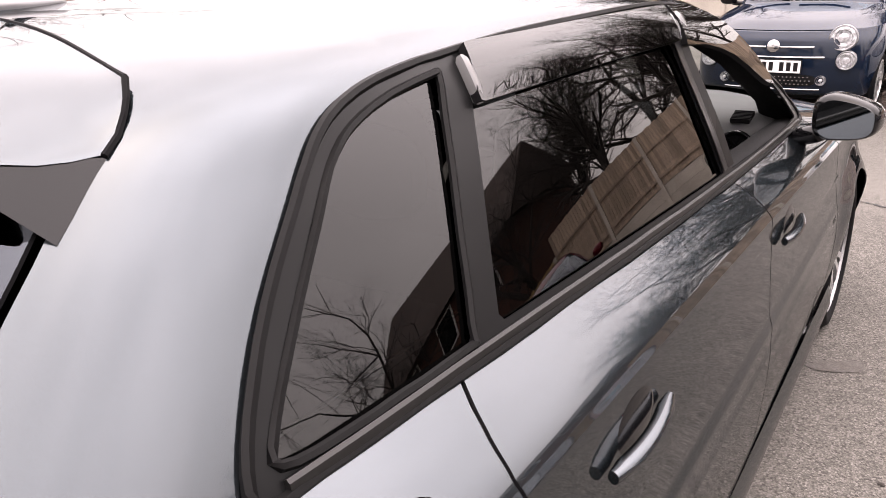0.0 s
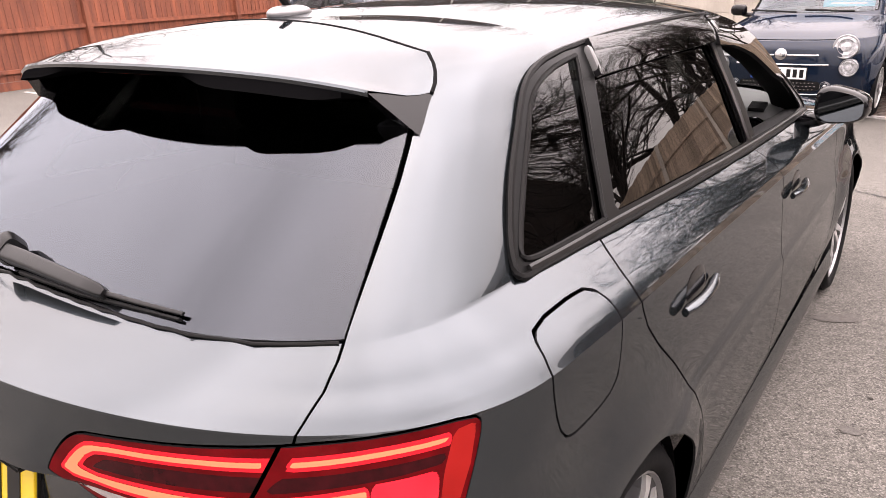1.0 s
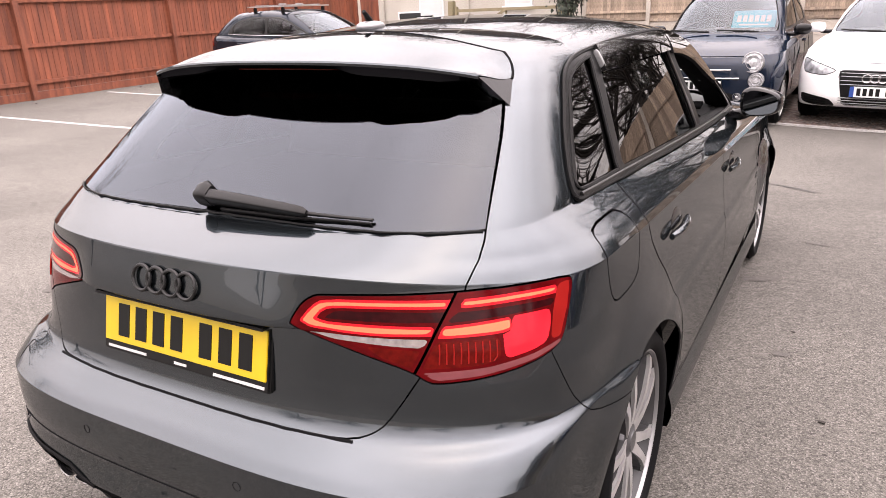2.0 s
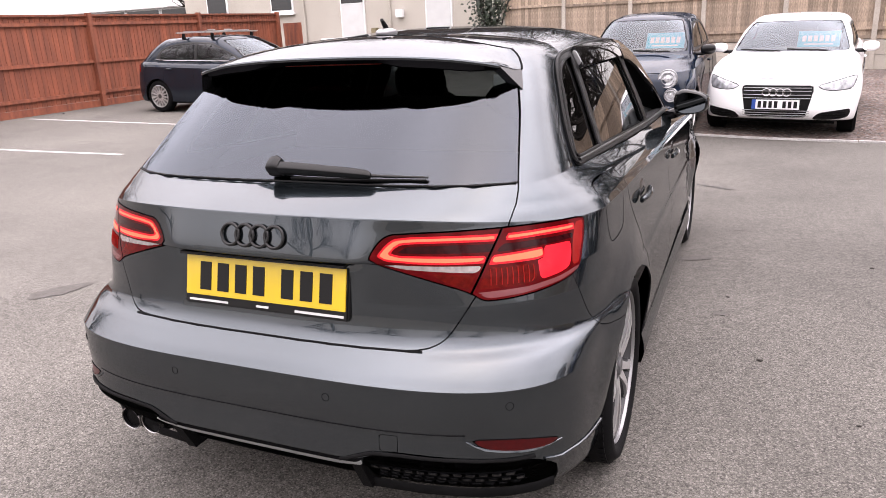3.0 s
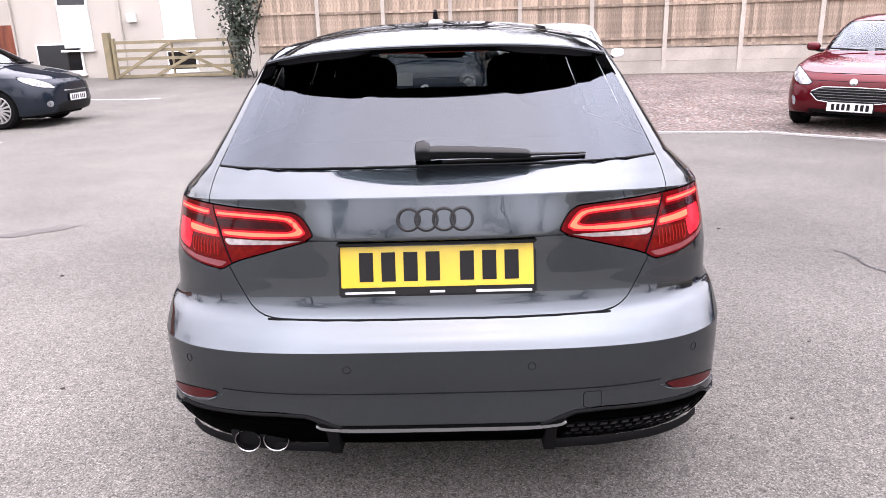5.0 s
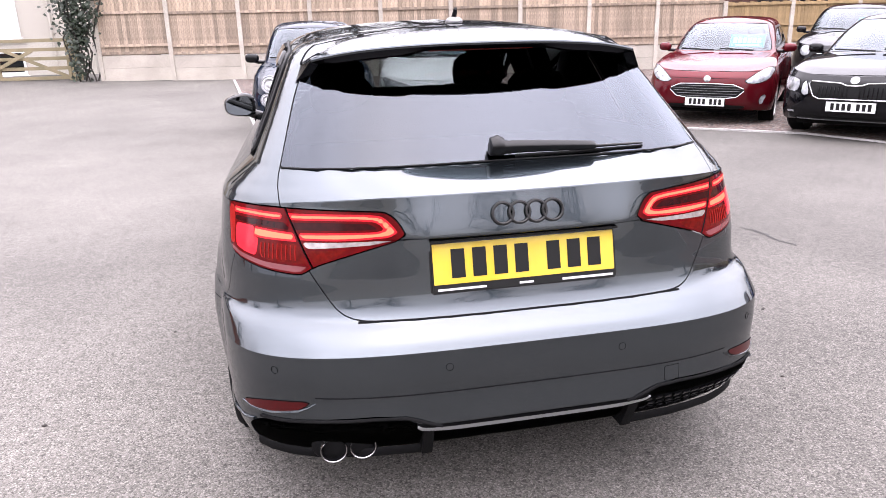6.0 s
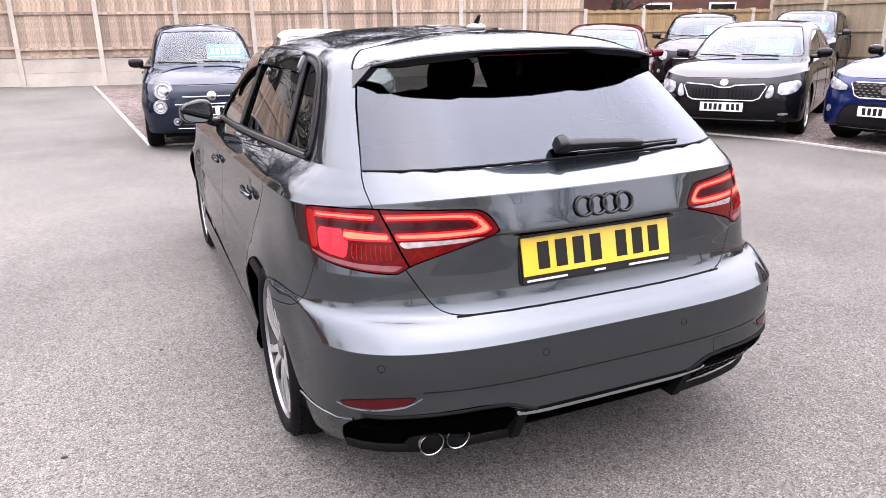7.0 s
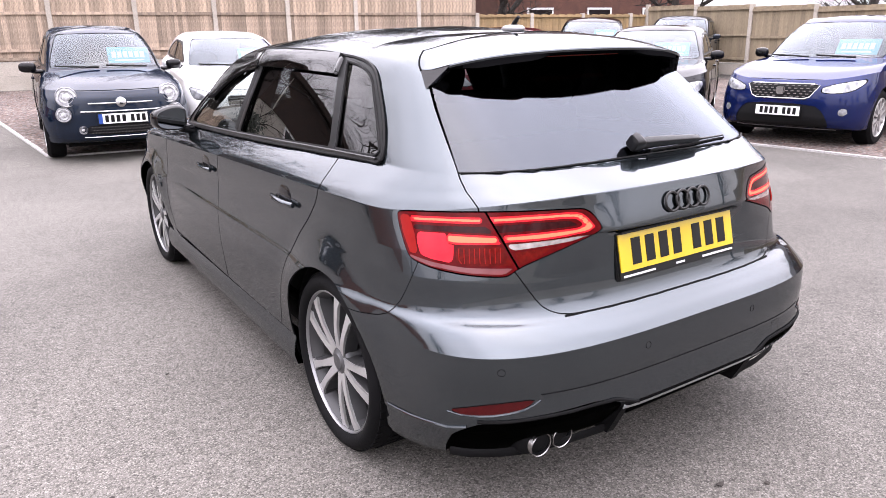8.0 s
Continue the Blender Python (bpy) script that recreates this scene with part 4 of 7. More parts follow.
# unseen wall, added to fill the horizon that the car's tail reflects
tagged(boxed("unseen_wall", (-16, -13.2, -0.1), (18, -13.0, 1.5), M_RENDER), "plain pale rendered wall, unseen, added for the car's reflections", "wall", kind="structure")


# ---- stains, cracks and crumbs on the tarmac ----
M_STAIN = material("dark_oil_stain", (0.075, 0.064, 0.055), 0.85, second=(0.11, 0.10, 0.092), scale=18, grain=0.35, grain_scale=140, bump=0.5, bump_scale=170)
M_CRACK = material("dark_crack", (0.045, 0.043, 0.042), 0.9, spots=0.3, scale=20)
M_CRUMB = material("dark_debris", (0.05, 0.042, 0.035), 0.9, spots=0.4, scale=30)


def stain(x, y, a, b, turn, seed):
    rng = random.Random(seed)
    n = 40
    ring = []
    for k in range(n):
        t = 2 * math.pi * k / n
        r = 0.75 + 0.35 * noise.noise((math.cos(t) * 1.7, math.sin(t) * 1.7, seed)) + rng.uniform(-0.06, 0.06)
        u, w = a * r * math.cos(t), b * r * math.sin(t)
        px, py = x + u * math.cos(turn) - w * math.sin(turn), y + u * math.sin(turn) + w * math.cos(turn)
        ring.append((px, py, ground_z(px, py) + 0.0035))
    ob = mesh_object("tarmac_stain", ring, [tuple(range(n))], M_STAIN)
    tagged(ob, "dark stain soaked into the tarmac", "stain", kind="structure")


def crack(pts, seed):
    rng = random.Random(seed)
    v, f = [], []
    fine = []
    for a, b in zip(pts, pts[1:]):
        for k in range(8):
            t = k / 8
            fine.append((a[0] + (b[0] - a[0]) * t + rng.uniform(-0.012, 0.012), a[1] + (b[1] - a[1]) * t + rng.uniform(-0.012, 0.012)))
    for i, (x, y) in enumerate(fine):
        w = 0.010 * rng.uniform(0.5, 1.2) * math.sin(math.pi * (i + 0.5) / len(fine)) + 0.002
        v += [(x - w, y - w * 0.6, ground_z(x, y) + 0.004), (x + w, y + w * 0.6, ground_z(x, y) + 0.004)]
    for i in range(len(fine) - 1):
        f.append((2 * i, 2 * i + 1, 2 * i + 3, 2 * i + 2))
    tagged(mesh_object("tarmac_crack", v, f, M_CRACK), "thin dark crack in the tarmac", "crack", kind="structure")


stain(0.95, 3.05, 0.14, 0.06, 0.5, 1)
stain(1.12, 2.15, 0.05, 0.03, 0.2, 2)
stain(1.02, 5.16, 0.16, 0.035, -0.45, 3)
stain(1.16, 3.78, 0.09, 0.025, -0.2, 9)
stain(-3.2, 3.5, 0.35, 0.12, 0.6, 4)
stain(-2.6, 1.4, 0.25, 0.10, 1.1, 5)
stain(2.74, 5.78, 0.22, 0.05, -1.0, 6)
crack([(0.70, 5.33), (0.84, 5.25), (0.98, 5.19), (1.12, 5.06)], 7)
crack([(2.42, 2.55), (2.47, 2.38), (2.44, 2.22), (2.50, 2.05)], 8)


def crumb(x, y, s, seed):
    rng = random.Random(seed)
    bm = bmesh.new()
    bmesh.ops.create_icosphere(bm, subdivisions=1, radius=1)
    for q in bm.verts:
        q.co = Vector((q.co.x * s * rng.uniform(0.6, 1.5), q.co.y * s * rng.uniform(0.4, 1.0), q.co.z * s * 0.4))
        q.co += Vector((x, y, ground_z(x, y) + s * 0.32))
    tagged(part("debris", bm, M_CRUMB), "small dark crumb of debris on tarmac", "debris", "crumbs on the tarmac")


for k, (x, y, s) in enumerate(((0.03, -0.14, 0.016), (0.16, -0.22, 0.013), (-0.75, -0.35, 0.018), (-0.62, -0.55, 0.014), (1.25, 0.55, 0.010), (1.30, 1.65, 0.014), (1.15, 2.4, 0.010), (1.62, 1.2, 0.009),
                               (-1.6, 0.9, 0.012), (-1.9, 0.2, 0.010), (-1.25, 1.7, 0.009), (1.9, 3.1, 0.012), (-2.4, 2.4, 0.013), (0.9, -0.4, 0.010), (-12.2, 6.2, 0.03), (-12.1, 7.1, 0.025), (-12.3, 9.6, 0.03))):
    crumb(x, y, s, 40 + k)

# ---- the grey hatchback ----
def make_wheel(parent, x, y, z, r, side, spokes=10, width=0.215, rim_mat=None, twin=True):
    """A wheel at its hub: tyre with tread blocks, rim barrel, spokes and cap. side: -1 or 1, the outer face."""
    rim_mat = rim_mat or M_ALLOY
    m = Matrix.Translation((x, y, z)) @ Matrix.Diagonal((side, 1, 1, 1))
    rr = r * 0.79
    bm = bmesh.new()
    w = width
    lathe(bm, [(rr - 0.002, -0.012), (rr + 0.008, 0.008), (rr + 0.028, 0.017), (r - 0.022, 0.014), (r - 0.007, -0.004), (r, -0.030), (r, -w + 0.035),
               (r - 0.012, -w + 0.01), (rr + 0.03, -w), (rr, -w + 0.01)], 64, m)
    for k in range(60):
        a = 2 * math.pi * k / 60
        for x0, x1, sh in ((-0.052, -0.006, 0.0), (-0.10, -0.060, 0.03), (-0.155, -0.110, 0.0), (-w + 0.012, -0.165, 0.03)):
            turn = m @ Matrix.Rotation(a + sh, 4, "X")
            box(bm, (x0, -0.0128, r - 0.03), (x1, 0.0128, r + 0.005 if x1 < -0.02 else r - 0.001), 0, turn)
    hub = empty("wheel", "", "", None)
    hub.parent = parent
    part("tyre", bm, M_TYRE, hub, "black road tyre with block tread", True)
    bm = bmesh.new()
    lathe(bm, [(rr - 0.001, -0.010), (rr + 0.003, 0.001), (rr - 0.001, 0.003), (rr - 0.004, 0.000), (rr - 0.005, -0.008)], 64, m)
    part("rim", bm, M_SATIN, hub, "satin alloy rim edge", True)
    bm = bmesh.new()
    lathe(bm, [(rr - 0.005, -0.008), (rr - 0.018, -0.022), (rr - 0.026, -0.05)], 64, m)
    part("rim_flange", bm, M_FLANK, hub, "grey painted inner flange", True)
    bm = bmesh.new()
    lathe(bm, [(rr - 0.026, -0.05), (rr - 0.03, -0.16), (rr, -0.19)], 64, m)
    part("rim_barrel", bm, M_RIMDARK, hub, "dark inner barrel", True)
    for k in range(spokes):
        bm = bmesh.new()
        a = 2 * math.pi * k / spokes
        lean = (0.10 if k % 2 else -0.10) if twin else 0.0
        turn = m @ Matrix.Rotation(a - lean * 0.6, 4, "X")
        r0, r1 = 0.045, rr - 0.008
        ring = []
        for q, (hw, xo) in zip((r0, r0 + 0.05, (r0 + r1) / 2, r1 - 0.03, r1), ((0.016, -0.012), (0.013, -0.004), (0.011, 0.0), (0.014, -0.002), (0.022, -0.008))):
            off = lean * (q - r0) * 0.62
            ring.append([bm.verts.new(turn @ Vector(p)) for p in ((xo, off - hw, q), (xo, off + hw, q), (xo - 0.016, off + hw * 0.9, q), (xo - 0.016, off - hw * 0.9, q))])
        for p, q in zip(ring, ring[1:]):
            for j in range(4):
                bm.faces.new((p[j], p[(j + 1) % 4], q[(j + 1) % 4], q[j]))
        bm.faces.new(ring[0])
        bm.faces.new(ring[-1][::-1])
        bmesh.ops.recalc_face_normals(bm, faces=bm.faces)
        spoke = part("spoke", bm, rim_mat, hub)
        bm = bmesh.new()
        ring = []
        for q, (hw, xo) in zip((r0, r0 + 0.05, (r0 + r1) / 2, r1 - 0.03, r1), ((0.020, -0.016), (0.018, -0.012), (0.017, -0.010), (0.022, -0.012), (0.034, -0.016))):
            off = lean * (q - r0) * 0.62
            ring.append([bm.verts.new(turn @ Vector(p)) for p in ((xo, off - hw * 0.8, q), (xo, off + hw * 0.8, q), (xo - 0.045, off + hw, q), (xo - 0.045, off - hw, q))])
        for p, q in zip(ring, ring[1:]):
            for j in range(4):
                bm.faces.new((p[j], p[(j + 1) % 4], q[(j + 1) % 4], q[j]))
        bmesh.ops.recalc_face_normals(bm, faces=bm.faces)
        part("spoke_flank", bm, M_FLANK, spoke, "dark grey painted flank")
    bm = bmesh.new()
    lathe(bm, [(0.001, -0.004), (0.028, -0.005), (0.032, -0.010), (0.060, -0.018), (0.066, -0.03), (0.066, -0.08)], 32, m)
    part("hub_cap", bm, M_ALLOYDARK, hub, "dark grey centre cap", True)
    bm = bmesh.new()
    lathe(bm, [(0.06, -0.075), (0.15, -0.075), (0.152, -0.095), (0.06, -0.095)], 40, m)
    part("brake_disc", bm, M_RIMDARK, hub, "dull steel brake disc", True)
    return hub


WHEEL_R = 0.317
HUBS = ((0.787, WHEEL_R - 0.004), (3.425, WHEEL_R - 0.004))
HERO_RINGS = [
    (1, (0.30, 0.19, 0.40, 2.6), (0.74, 0.74, 0.74, 0.18, 0.18, 0.18), (4.00, 0.20, 0.5, 2.6)),
    (0, (0.075, 0.225, 0.50, 3.2), (0.845, 0.845, 0.824, 0.195, 0.195, 0.195), (4.18, 0.22, 0.6, 2.6)),
    (0, (0.00, 0.30, 0.50, 3.4), (0.866, 0.868, 0.849, 0.265, 0.265, 0.265), (4.24, 0.32, 0.62, 2.6)),
    (1, (-0.050, 0.362, 0.50, 3.5), (0.874, 0.874, 0.859, 0.335, 0.33, 0.335), (4.26, 0.42, 0.64, 2.5)),
    (1, (-0.043, 0.44, 0.50, 3.5), (0.877, 0.878, 0.868, 0.43, 0.42, 0.43), (4.27, 0.48, 0.66, 2.5)),
    (0, (-0.047, 0.50, 0.50, 3.5), (0.878, 0.880, 0.869, 0.50, 0.49, 0.49), (4.27, 0.51, 0.66, 2.5)),
    (1, (-0.044, 0.572, 0.50, 3.5), (0.878, 0.879, 0.869, 0.56, 0.55, 0.55), (4.27, 0.54, 0.68, 2.5)),
    (0, (-0.022, 0.592, 0.495, 3.38), (0.877, 0.876, 0.869, 0.585, 0.575, 0.575), (4.27, 0.57, 0.68, 2.5)),
    (0, (0.010, 0.613, 0.50, 3.24), (0.873, 0.875, 0.866, 0.62, 0.61, 0.60), (4.26, 0.60, 0.68, 2.5)),
    (0, (0.044, 0.639, 0.52, 3.08), (0.866, 0.866, 0.860, 0.642, 0.64, 0.63), (4.25, 0.62, 0.68, 2.5)),
    (0, (0.057, 0.664, 0.52, 3.05), (0.8645, 0.8635, 0.8565, 0.666, 0.66, 0.647), (4.24, 0.63, 0.68, 2.5)),
    (0, (0.073, 0.74, 0.53, 3.05), (0.861, 0.856, 0.846, 0.74, 0.72, 0.70), (4.22, 0.66, 0.68, 2.5)),
    (0, (0.085, 0.828, 0.54, 3.0), (0.848, 0.850, 0.839, 0.815, 0.785, 0.76), (4.18, 0.69, 0.68, 2.5)),
    (1, (0.087, 0.842, 0.55, 3.0), (0.845, 0.847, 0.852, 0.83, 0.797, 0.77), (4.17, 0.70, 0.68, 2.5)),
    (0, (0.046, 0.852, 0.57, 2.6), (0.843, 0.845, 0.85, 0.842, 0.805, 0.776), (4.165, 0.705, 0.68, 2.5)),
    (1, (0.071, 0.963, 0.56, 2.45), (0.838, 0.842, 0.842, 0.911, 0.868, 0.818), (4.12, 0.74, 0.66, 2.5)),
    (0, (0.100, 0.973, 0.55, 2.6), (0.824, 0.830, 0.828, 0.932, 0.886, 0.838), (4.02, 0.80, 0.64, 2.5)),
    (0, (0.160, 0.992, 0.53, 3.1), (0.785, 0.800, 0.79, 0.967, 0.918, 0.87), (3.75, 0.89, 0.58, 2.5)),
    (1, (0.220, 1.010, 0.48, 3.8), (0.727, 0.748, 0.735, 1.014, 0.960, 0.918), (3.36, 0.975, 0.50, 2.5)),
    (0, (0.366, 1.125, 0.46, 4.2), (0.674, 0.702, 0.695, 1.125, 1.085, 1.045), (3.12, 1.09, 0.48, 2.5)),
    (0, (0.508, 1.238, 0.44, 4.6), (0.624, 0.648, 0.640, 1.235, 1.215, 1.175), (2.86, 1.20, 0.44, 2.5)),
    (0, (0.598, 1.310, 0.42, 4.0), (0.580, 0.602, 0.595, 1.316, 1.318, 1.28), (2.66, 1.28, 0.42, 2.5)),
    (0, (0.650, 1.350, 0.40, 3.2), (0.532, 0.555, 0.548, 1.347, 1.358, 1.325), (2.56, 1.325, 0.40, 2.5)),
    (0, (0.700, 1.374, 0.34, 2.7), (0.38, 0.40, 0.39, 1.376, 1.400, 1.365), (2.46, 1.365, 0.36, 2.5)),
    (0, (0.745, 1.388, 0.24, 2.4), (0.20, 0.21, 0.20, 1.392, 1.417, 1.38), (2.40, 1.38, 0.25, 2.5)),
    (1, (0.775, 1.392, 0.05, 2.0), (0.004, 0.004, 0.004, 1.397, 1.423, 1.385), (2.36, 1.385, 0.05, 2.0)),
]
DLO = [(0.630, 1.010), (0.636, 1.045), (0.706, 1.135), (0.812, 1.230), (0.862, 1.272), (0.915, 1.294), (0.98, 1.307), (1.12, 1.320), (1.35, 1.334), (1.83, 1.341), (2.09, 1.331),
       (2.34, 1.276), (2.58, 1.158), (2.88, 0.985), (2.92, 0.935), (2.85, 0.925), (2.4, 0.938), (1.9, 0.957), (1.3, 0.983), (0.95, 0.999), (0.70, 1.010)]
QUARTER = [(0.656, 1.027), (0.678, 1.062), (0.800, 1.182), (0.866, 1.246), (0.920, 1.273), (1.00, 1.291), (1.090, 1.302), (1.090, 1.302), (0.957, 1.018), (0.957, 1.018), (0.80, 1.022)]
REARGLASS = [(1.012, 1.019), (1.012, 1.019), (1.15, 1.300), (1.15, 1.300), (1.55, 1.308), (1.885, 1.308), (1.885, 1.308), (1.958, 0.978), (1.958, 0.978), (1.5, 0.998)]
FRONTGLASS = [(2.03, 0.974), (2.03, 0.974), (1.965, 1.310), (1.965, 1.310), (2.18, 1.296), (2.40, 1.236), (2.62, 1.115), (2.84, 0.965), (2.84, 0.944), (2.4, 0.957)]
TAILGATE = [(-0.3, 0.632), (0.40, 0.632), (0.47, 0.634), (0.515, 0.650), (0.545, 0.690), (0.600, 0.785), (0.640, 0.880), (0.651, 0.935), (0.653, 0.985),
            (0.635, 1.04), (0.610, 1.12), (0.584, 1.20), (0.550, 1.272), (0.520, 1.312), (0.30, 1.366), (-0.3, 1.378)]
REARWINDOW = [(-0.3, 1.0165), (0.642, 1.0165), (0.655, 1.0165), (0.660, 1.020), (0.652, 1.045), (0.600, 1.20), (0.560, 1.272), (0.52, 1.312), (-0.3, 1.340)]
REARDOOR = [(0.945, 1.06), (0.930, 1.02), (0.885, 0.965), (0.872, 0.91), (0.905, 0.83), (1.05, 0.69), (1.16, 0.55), (1.225, 0.40), (1.245, 0.300), (1.29, 0.270), (1.89, 0.270), (1.94, 0.300),
            (1.985, 0.50), (2.015, 0.80), (2.025, 0.90), (1.995, 1.00), (1.995, 1.06)]
FRONTDOOR = [(1.995, 1.06), (1.995, 1.00), (2.025, 0.90), (2.015, 0.80), (1.985, 0.50), (1.94, 0.300), (1.98, 0.270), (2.90, 0.270), (2.98, 0.36), (3.03, 0.60),
             (3.05, 0.80), (3.00, 0.90), (2.93, 0.95), (2.93, 1.06)]
LAMP = [(0.400, 0.852), (0.425, 0.885), (0.462, 0.914), (0.50, 0.923), (0.86, 0.927), (1.08, 0.922), (1.205, 0.917), (1.218, 0.905), (1.197, 0.86), (1.160, 0.80), (1.13, 0.786), (1.05, 0.771), (0.90, 0.756),
        (0.775, 0.750), (0.755, 0.753), (0.715, 0.774), (0.60, 0.803)]
LAMPSEAM = [(0.66, 0.70), (0.722, 0.772), (0.790, 0.855), (0.862, 0.935), (0.87, 1.0), (0.2, 1.0), (0.2, 0.70)]


BUMPER = [(-0.6, 0.05), (-0.6, 0.9), (1.10, 0.9), (1.105, 0.80), (1.16, 0.71), (1.21, 0.645), (1.28, 0.606), (1.40, 0.588), (1.60, 0.585), (1.60, 0.05)]
DIFFUSER = [(-0.6, 0.352), (0.20, 0.352), (0.27, 0.358), (0.36, 0.392), (0.44, 0.396), (0.78, 0.378), (0.90, 0.352), (0.98, 0.30), (1.02, 0.15), (-0.6, 0.15)]
SILVER = [(-0.6, 0.352), (0.20, 0.352), (0.262, 0.356), (0.295, 0.365), (0.30, 0.344), (0.24, 0.331), (0.20, 0.329), (-0.6, 0.329)]
REFLECTOR = [(0.628, 0.440), (0.72, 0.437), (0.83, 0.427), (0.945, 0.406), (0.962, 0.395), (0.90, 0.389), (0.80, 0.395), (0.70, 0.407), (0.655, 0.421)]
FUELFLAP = [(0.585, 0.968), (0.74, 0.970), (0.785, 0.955), (0.792, 0.90), (0.762, 0.83), (0.73, 0.805), (0.60, 0.798), (0.562, 0.812), (0.552, 0.86), (0.562, 0.945)]
LAMP_PIECES = (  # of the wing lamp and of the boot lamp: name, material, label, outline
    ("tail_lamp", "light_guide", M_HALO, "glowing upper light strip", [(0.870, 0.911), (1.02, 0.9105), (1.156, 0.907), (1.152, 0.891), (1.02, 0.894), (0.856, 0.894)]),
    ("tail_lamp", "brake_block", M_GLOW, "glowing red brake lamp block", [(1.0, 0.868), (1.126, 0.866), (1.120, 0.835), (1.104, 0.806), (1.06, 0.797), (0.970, 0.789), (0.970, 0.836), (1.0, 0.842)]),
    ("tail_lamp", "light_guide", M_HALO, "glowing lower light strip", [(0.806, 0.862), (0.948, 0.866), (0.998, 0.867), (0.998, 0.843), (0.968, 0.839), (0.790, 0.839)]),
    ("tail_lamp", "indicator_lens", M_DARKRED, "dark ribbed indicator lens", [(0.784, 0.833), (0.962, 0.832), (0.957, 0.790), (0.90, 0.783), (0.742, 0.780)]),
    ("tail_lamp", "lens_edge", M_PINK, "pale lower lens edge", [(0.742, 0.773), (0.922, 0.778), (1.058, 0.789), (1.148, 0.802), (1.152, 0.795), (1.06, 0.778), (0.90, 0.763), (0.772, 0.757)]),
    ("tail_lamp", "lens_divider", M_SMOKED, "dark band between light strips", [(0.848, 0.887), (0.986, 0.887), (1.146, 0.884), (1.143, 0.872), (0.95, 0.871), (0.818, 0.868)]),
    ("tail_lamp", "side_lens", M_SIDERED, "plain red side lens", [(1.160, 0.907), (1.206, 0.909), (1.186, 0.86), (1.150, 0.808), (1.116, 0.806), (1.134, 0.86)]),
    ("boot_lamp", "light_guide", M_HALO, "glowing hooked light strip", [(0.840, 0.912), (0.840, 0.912), (0.665, 0.915), (0.508, 0.914), (0.474, 0.901), (0.421, 0.856), (0.592, 0.844), (0.775, 0.844), (0.775, 0.844), (0.786, 0.862), (0.786, 0.862), (0.607, 0.866), (0.474, 0.868), (0.500, 0.890), (0.526, 0.897), (0.665, 0.898), (0.826, 0.895), (0.826, 0.895)]),
    ("boot_lamp", "lens_divider", M_SMOKED, "dark band inside the light strip", [(0.535, 0.891), (0.665, 0.892), (0.818, 0.889), (0.800, 0.870), (0.607, 0.872), (0.498, 0.874)]),
    ("boot_lamp", "reversing_lens", M_CLEARLENS, "clear reversing lamp lens", [(0.452, 0.845), (0.592, 0.841), (0.767, 0.838), (0.748, 0.821), (0.626, 0.827), (0.52, 0.833)]),
    ("boot_lamp", "lower_lens", M_DARKRED, "dark red lower lens", [(0.60, 0.822), (0.742, 0.816), (0.714, 0.781), (0.64, 0.800)]),
)


def bars(parent, name, mat, spots, depth=0.0015, m=None):
    """Plain bars in place of writing: (x0, z0, x1, z1) on a plate that faces -y."""
    for x0, z0, x1, z1 in spots:
        boxed(name, (x0, -depth, z0), (x1, 0, z1), mat, parent, "", 0, m)


def number_plate(parent, m, mat, width=0.52, height=0.111, frame_mat=None, strip=0.0, band=False):
    """A plate in a frame, its number drawn as bars. m: the plate's middle, facing -y."""
    bm = bmesh.new()
    box(bm, (-width / 2 - 0.008, -0.006, -height / 2 - 0.008 - strip), (width / 2 + 0.008, 0.014, height / 2 + 0.008), 0.005, m)
    holder = part("number_plate", bm, frame_mat or M_INK, parent, "number plate in a black frame")
    boxed("plate_face", (-width / 2, -0.0095, -height / 2), (width / 2, -0.004, height / 2), mat, holder, "", 0.001, m)
    if band:
        boxed("plate_band", (-width / 2, -0.0105, -height / 2), (-width / 2 + 0.042, -0.006, height / 2), M_BLUEBAND, holder, "blue band", 0, m)
    x, spots = -width / 2 + (0.062 if band else 0.045), []
    for k in range(7):
        spots.append((x + 0.005, -0.0395, x + 0.043, 0.0395))
        x += 0.060 + (0.032 if k == 3 else 0)
    bars(holder, "plate_bar", M_INK, spots, 0.0015, m @ Matrix.Translation((0, -0.0095, 0)))
    if strip:
        bars(holder, "strip_bar", M_WHITEINK, [(-0.25, -height / 2 - 0.0175, -0.115, -height / 2 - 0.0115), (0.105, -height / 2 - 0.018, 0.255, -height / 2 - 0.0115),
                                               (-0.02, -height / 2 - 0.017, 0.02, -height / 2 - 0.011)], 0.0015, m @ Matrix.Translation((0, -0.006, 0)))
    return holder


def drop_outward(p, s):
    """Height of a point of the door mirror, whose upper edge falls towards its outer end."""
    u = max(0.0, (s * p.x - 0.900) / 0.099 + 0.45) / 1.45
    return 0.993 + (p.z - 0.993) * (1 - 0.50 * u ** 1.3) if p.z > 0.993 else p.z + (0.993 - p.z) * 0.25 * u


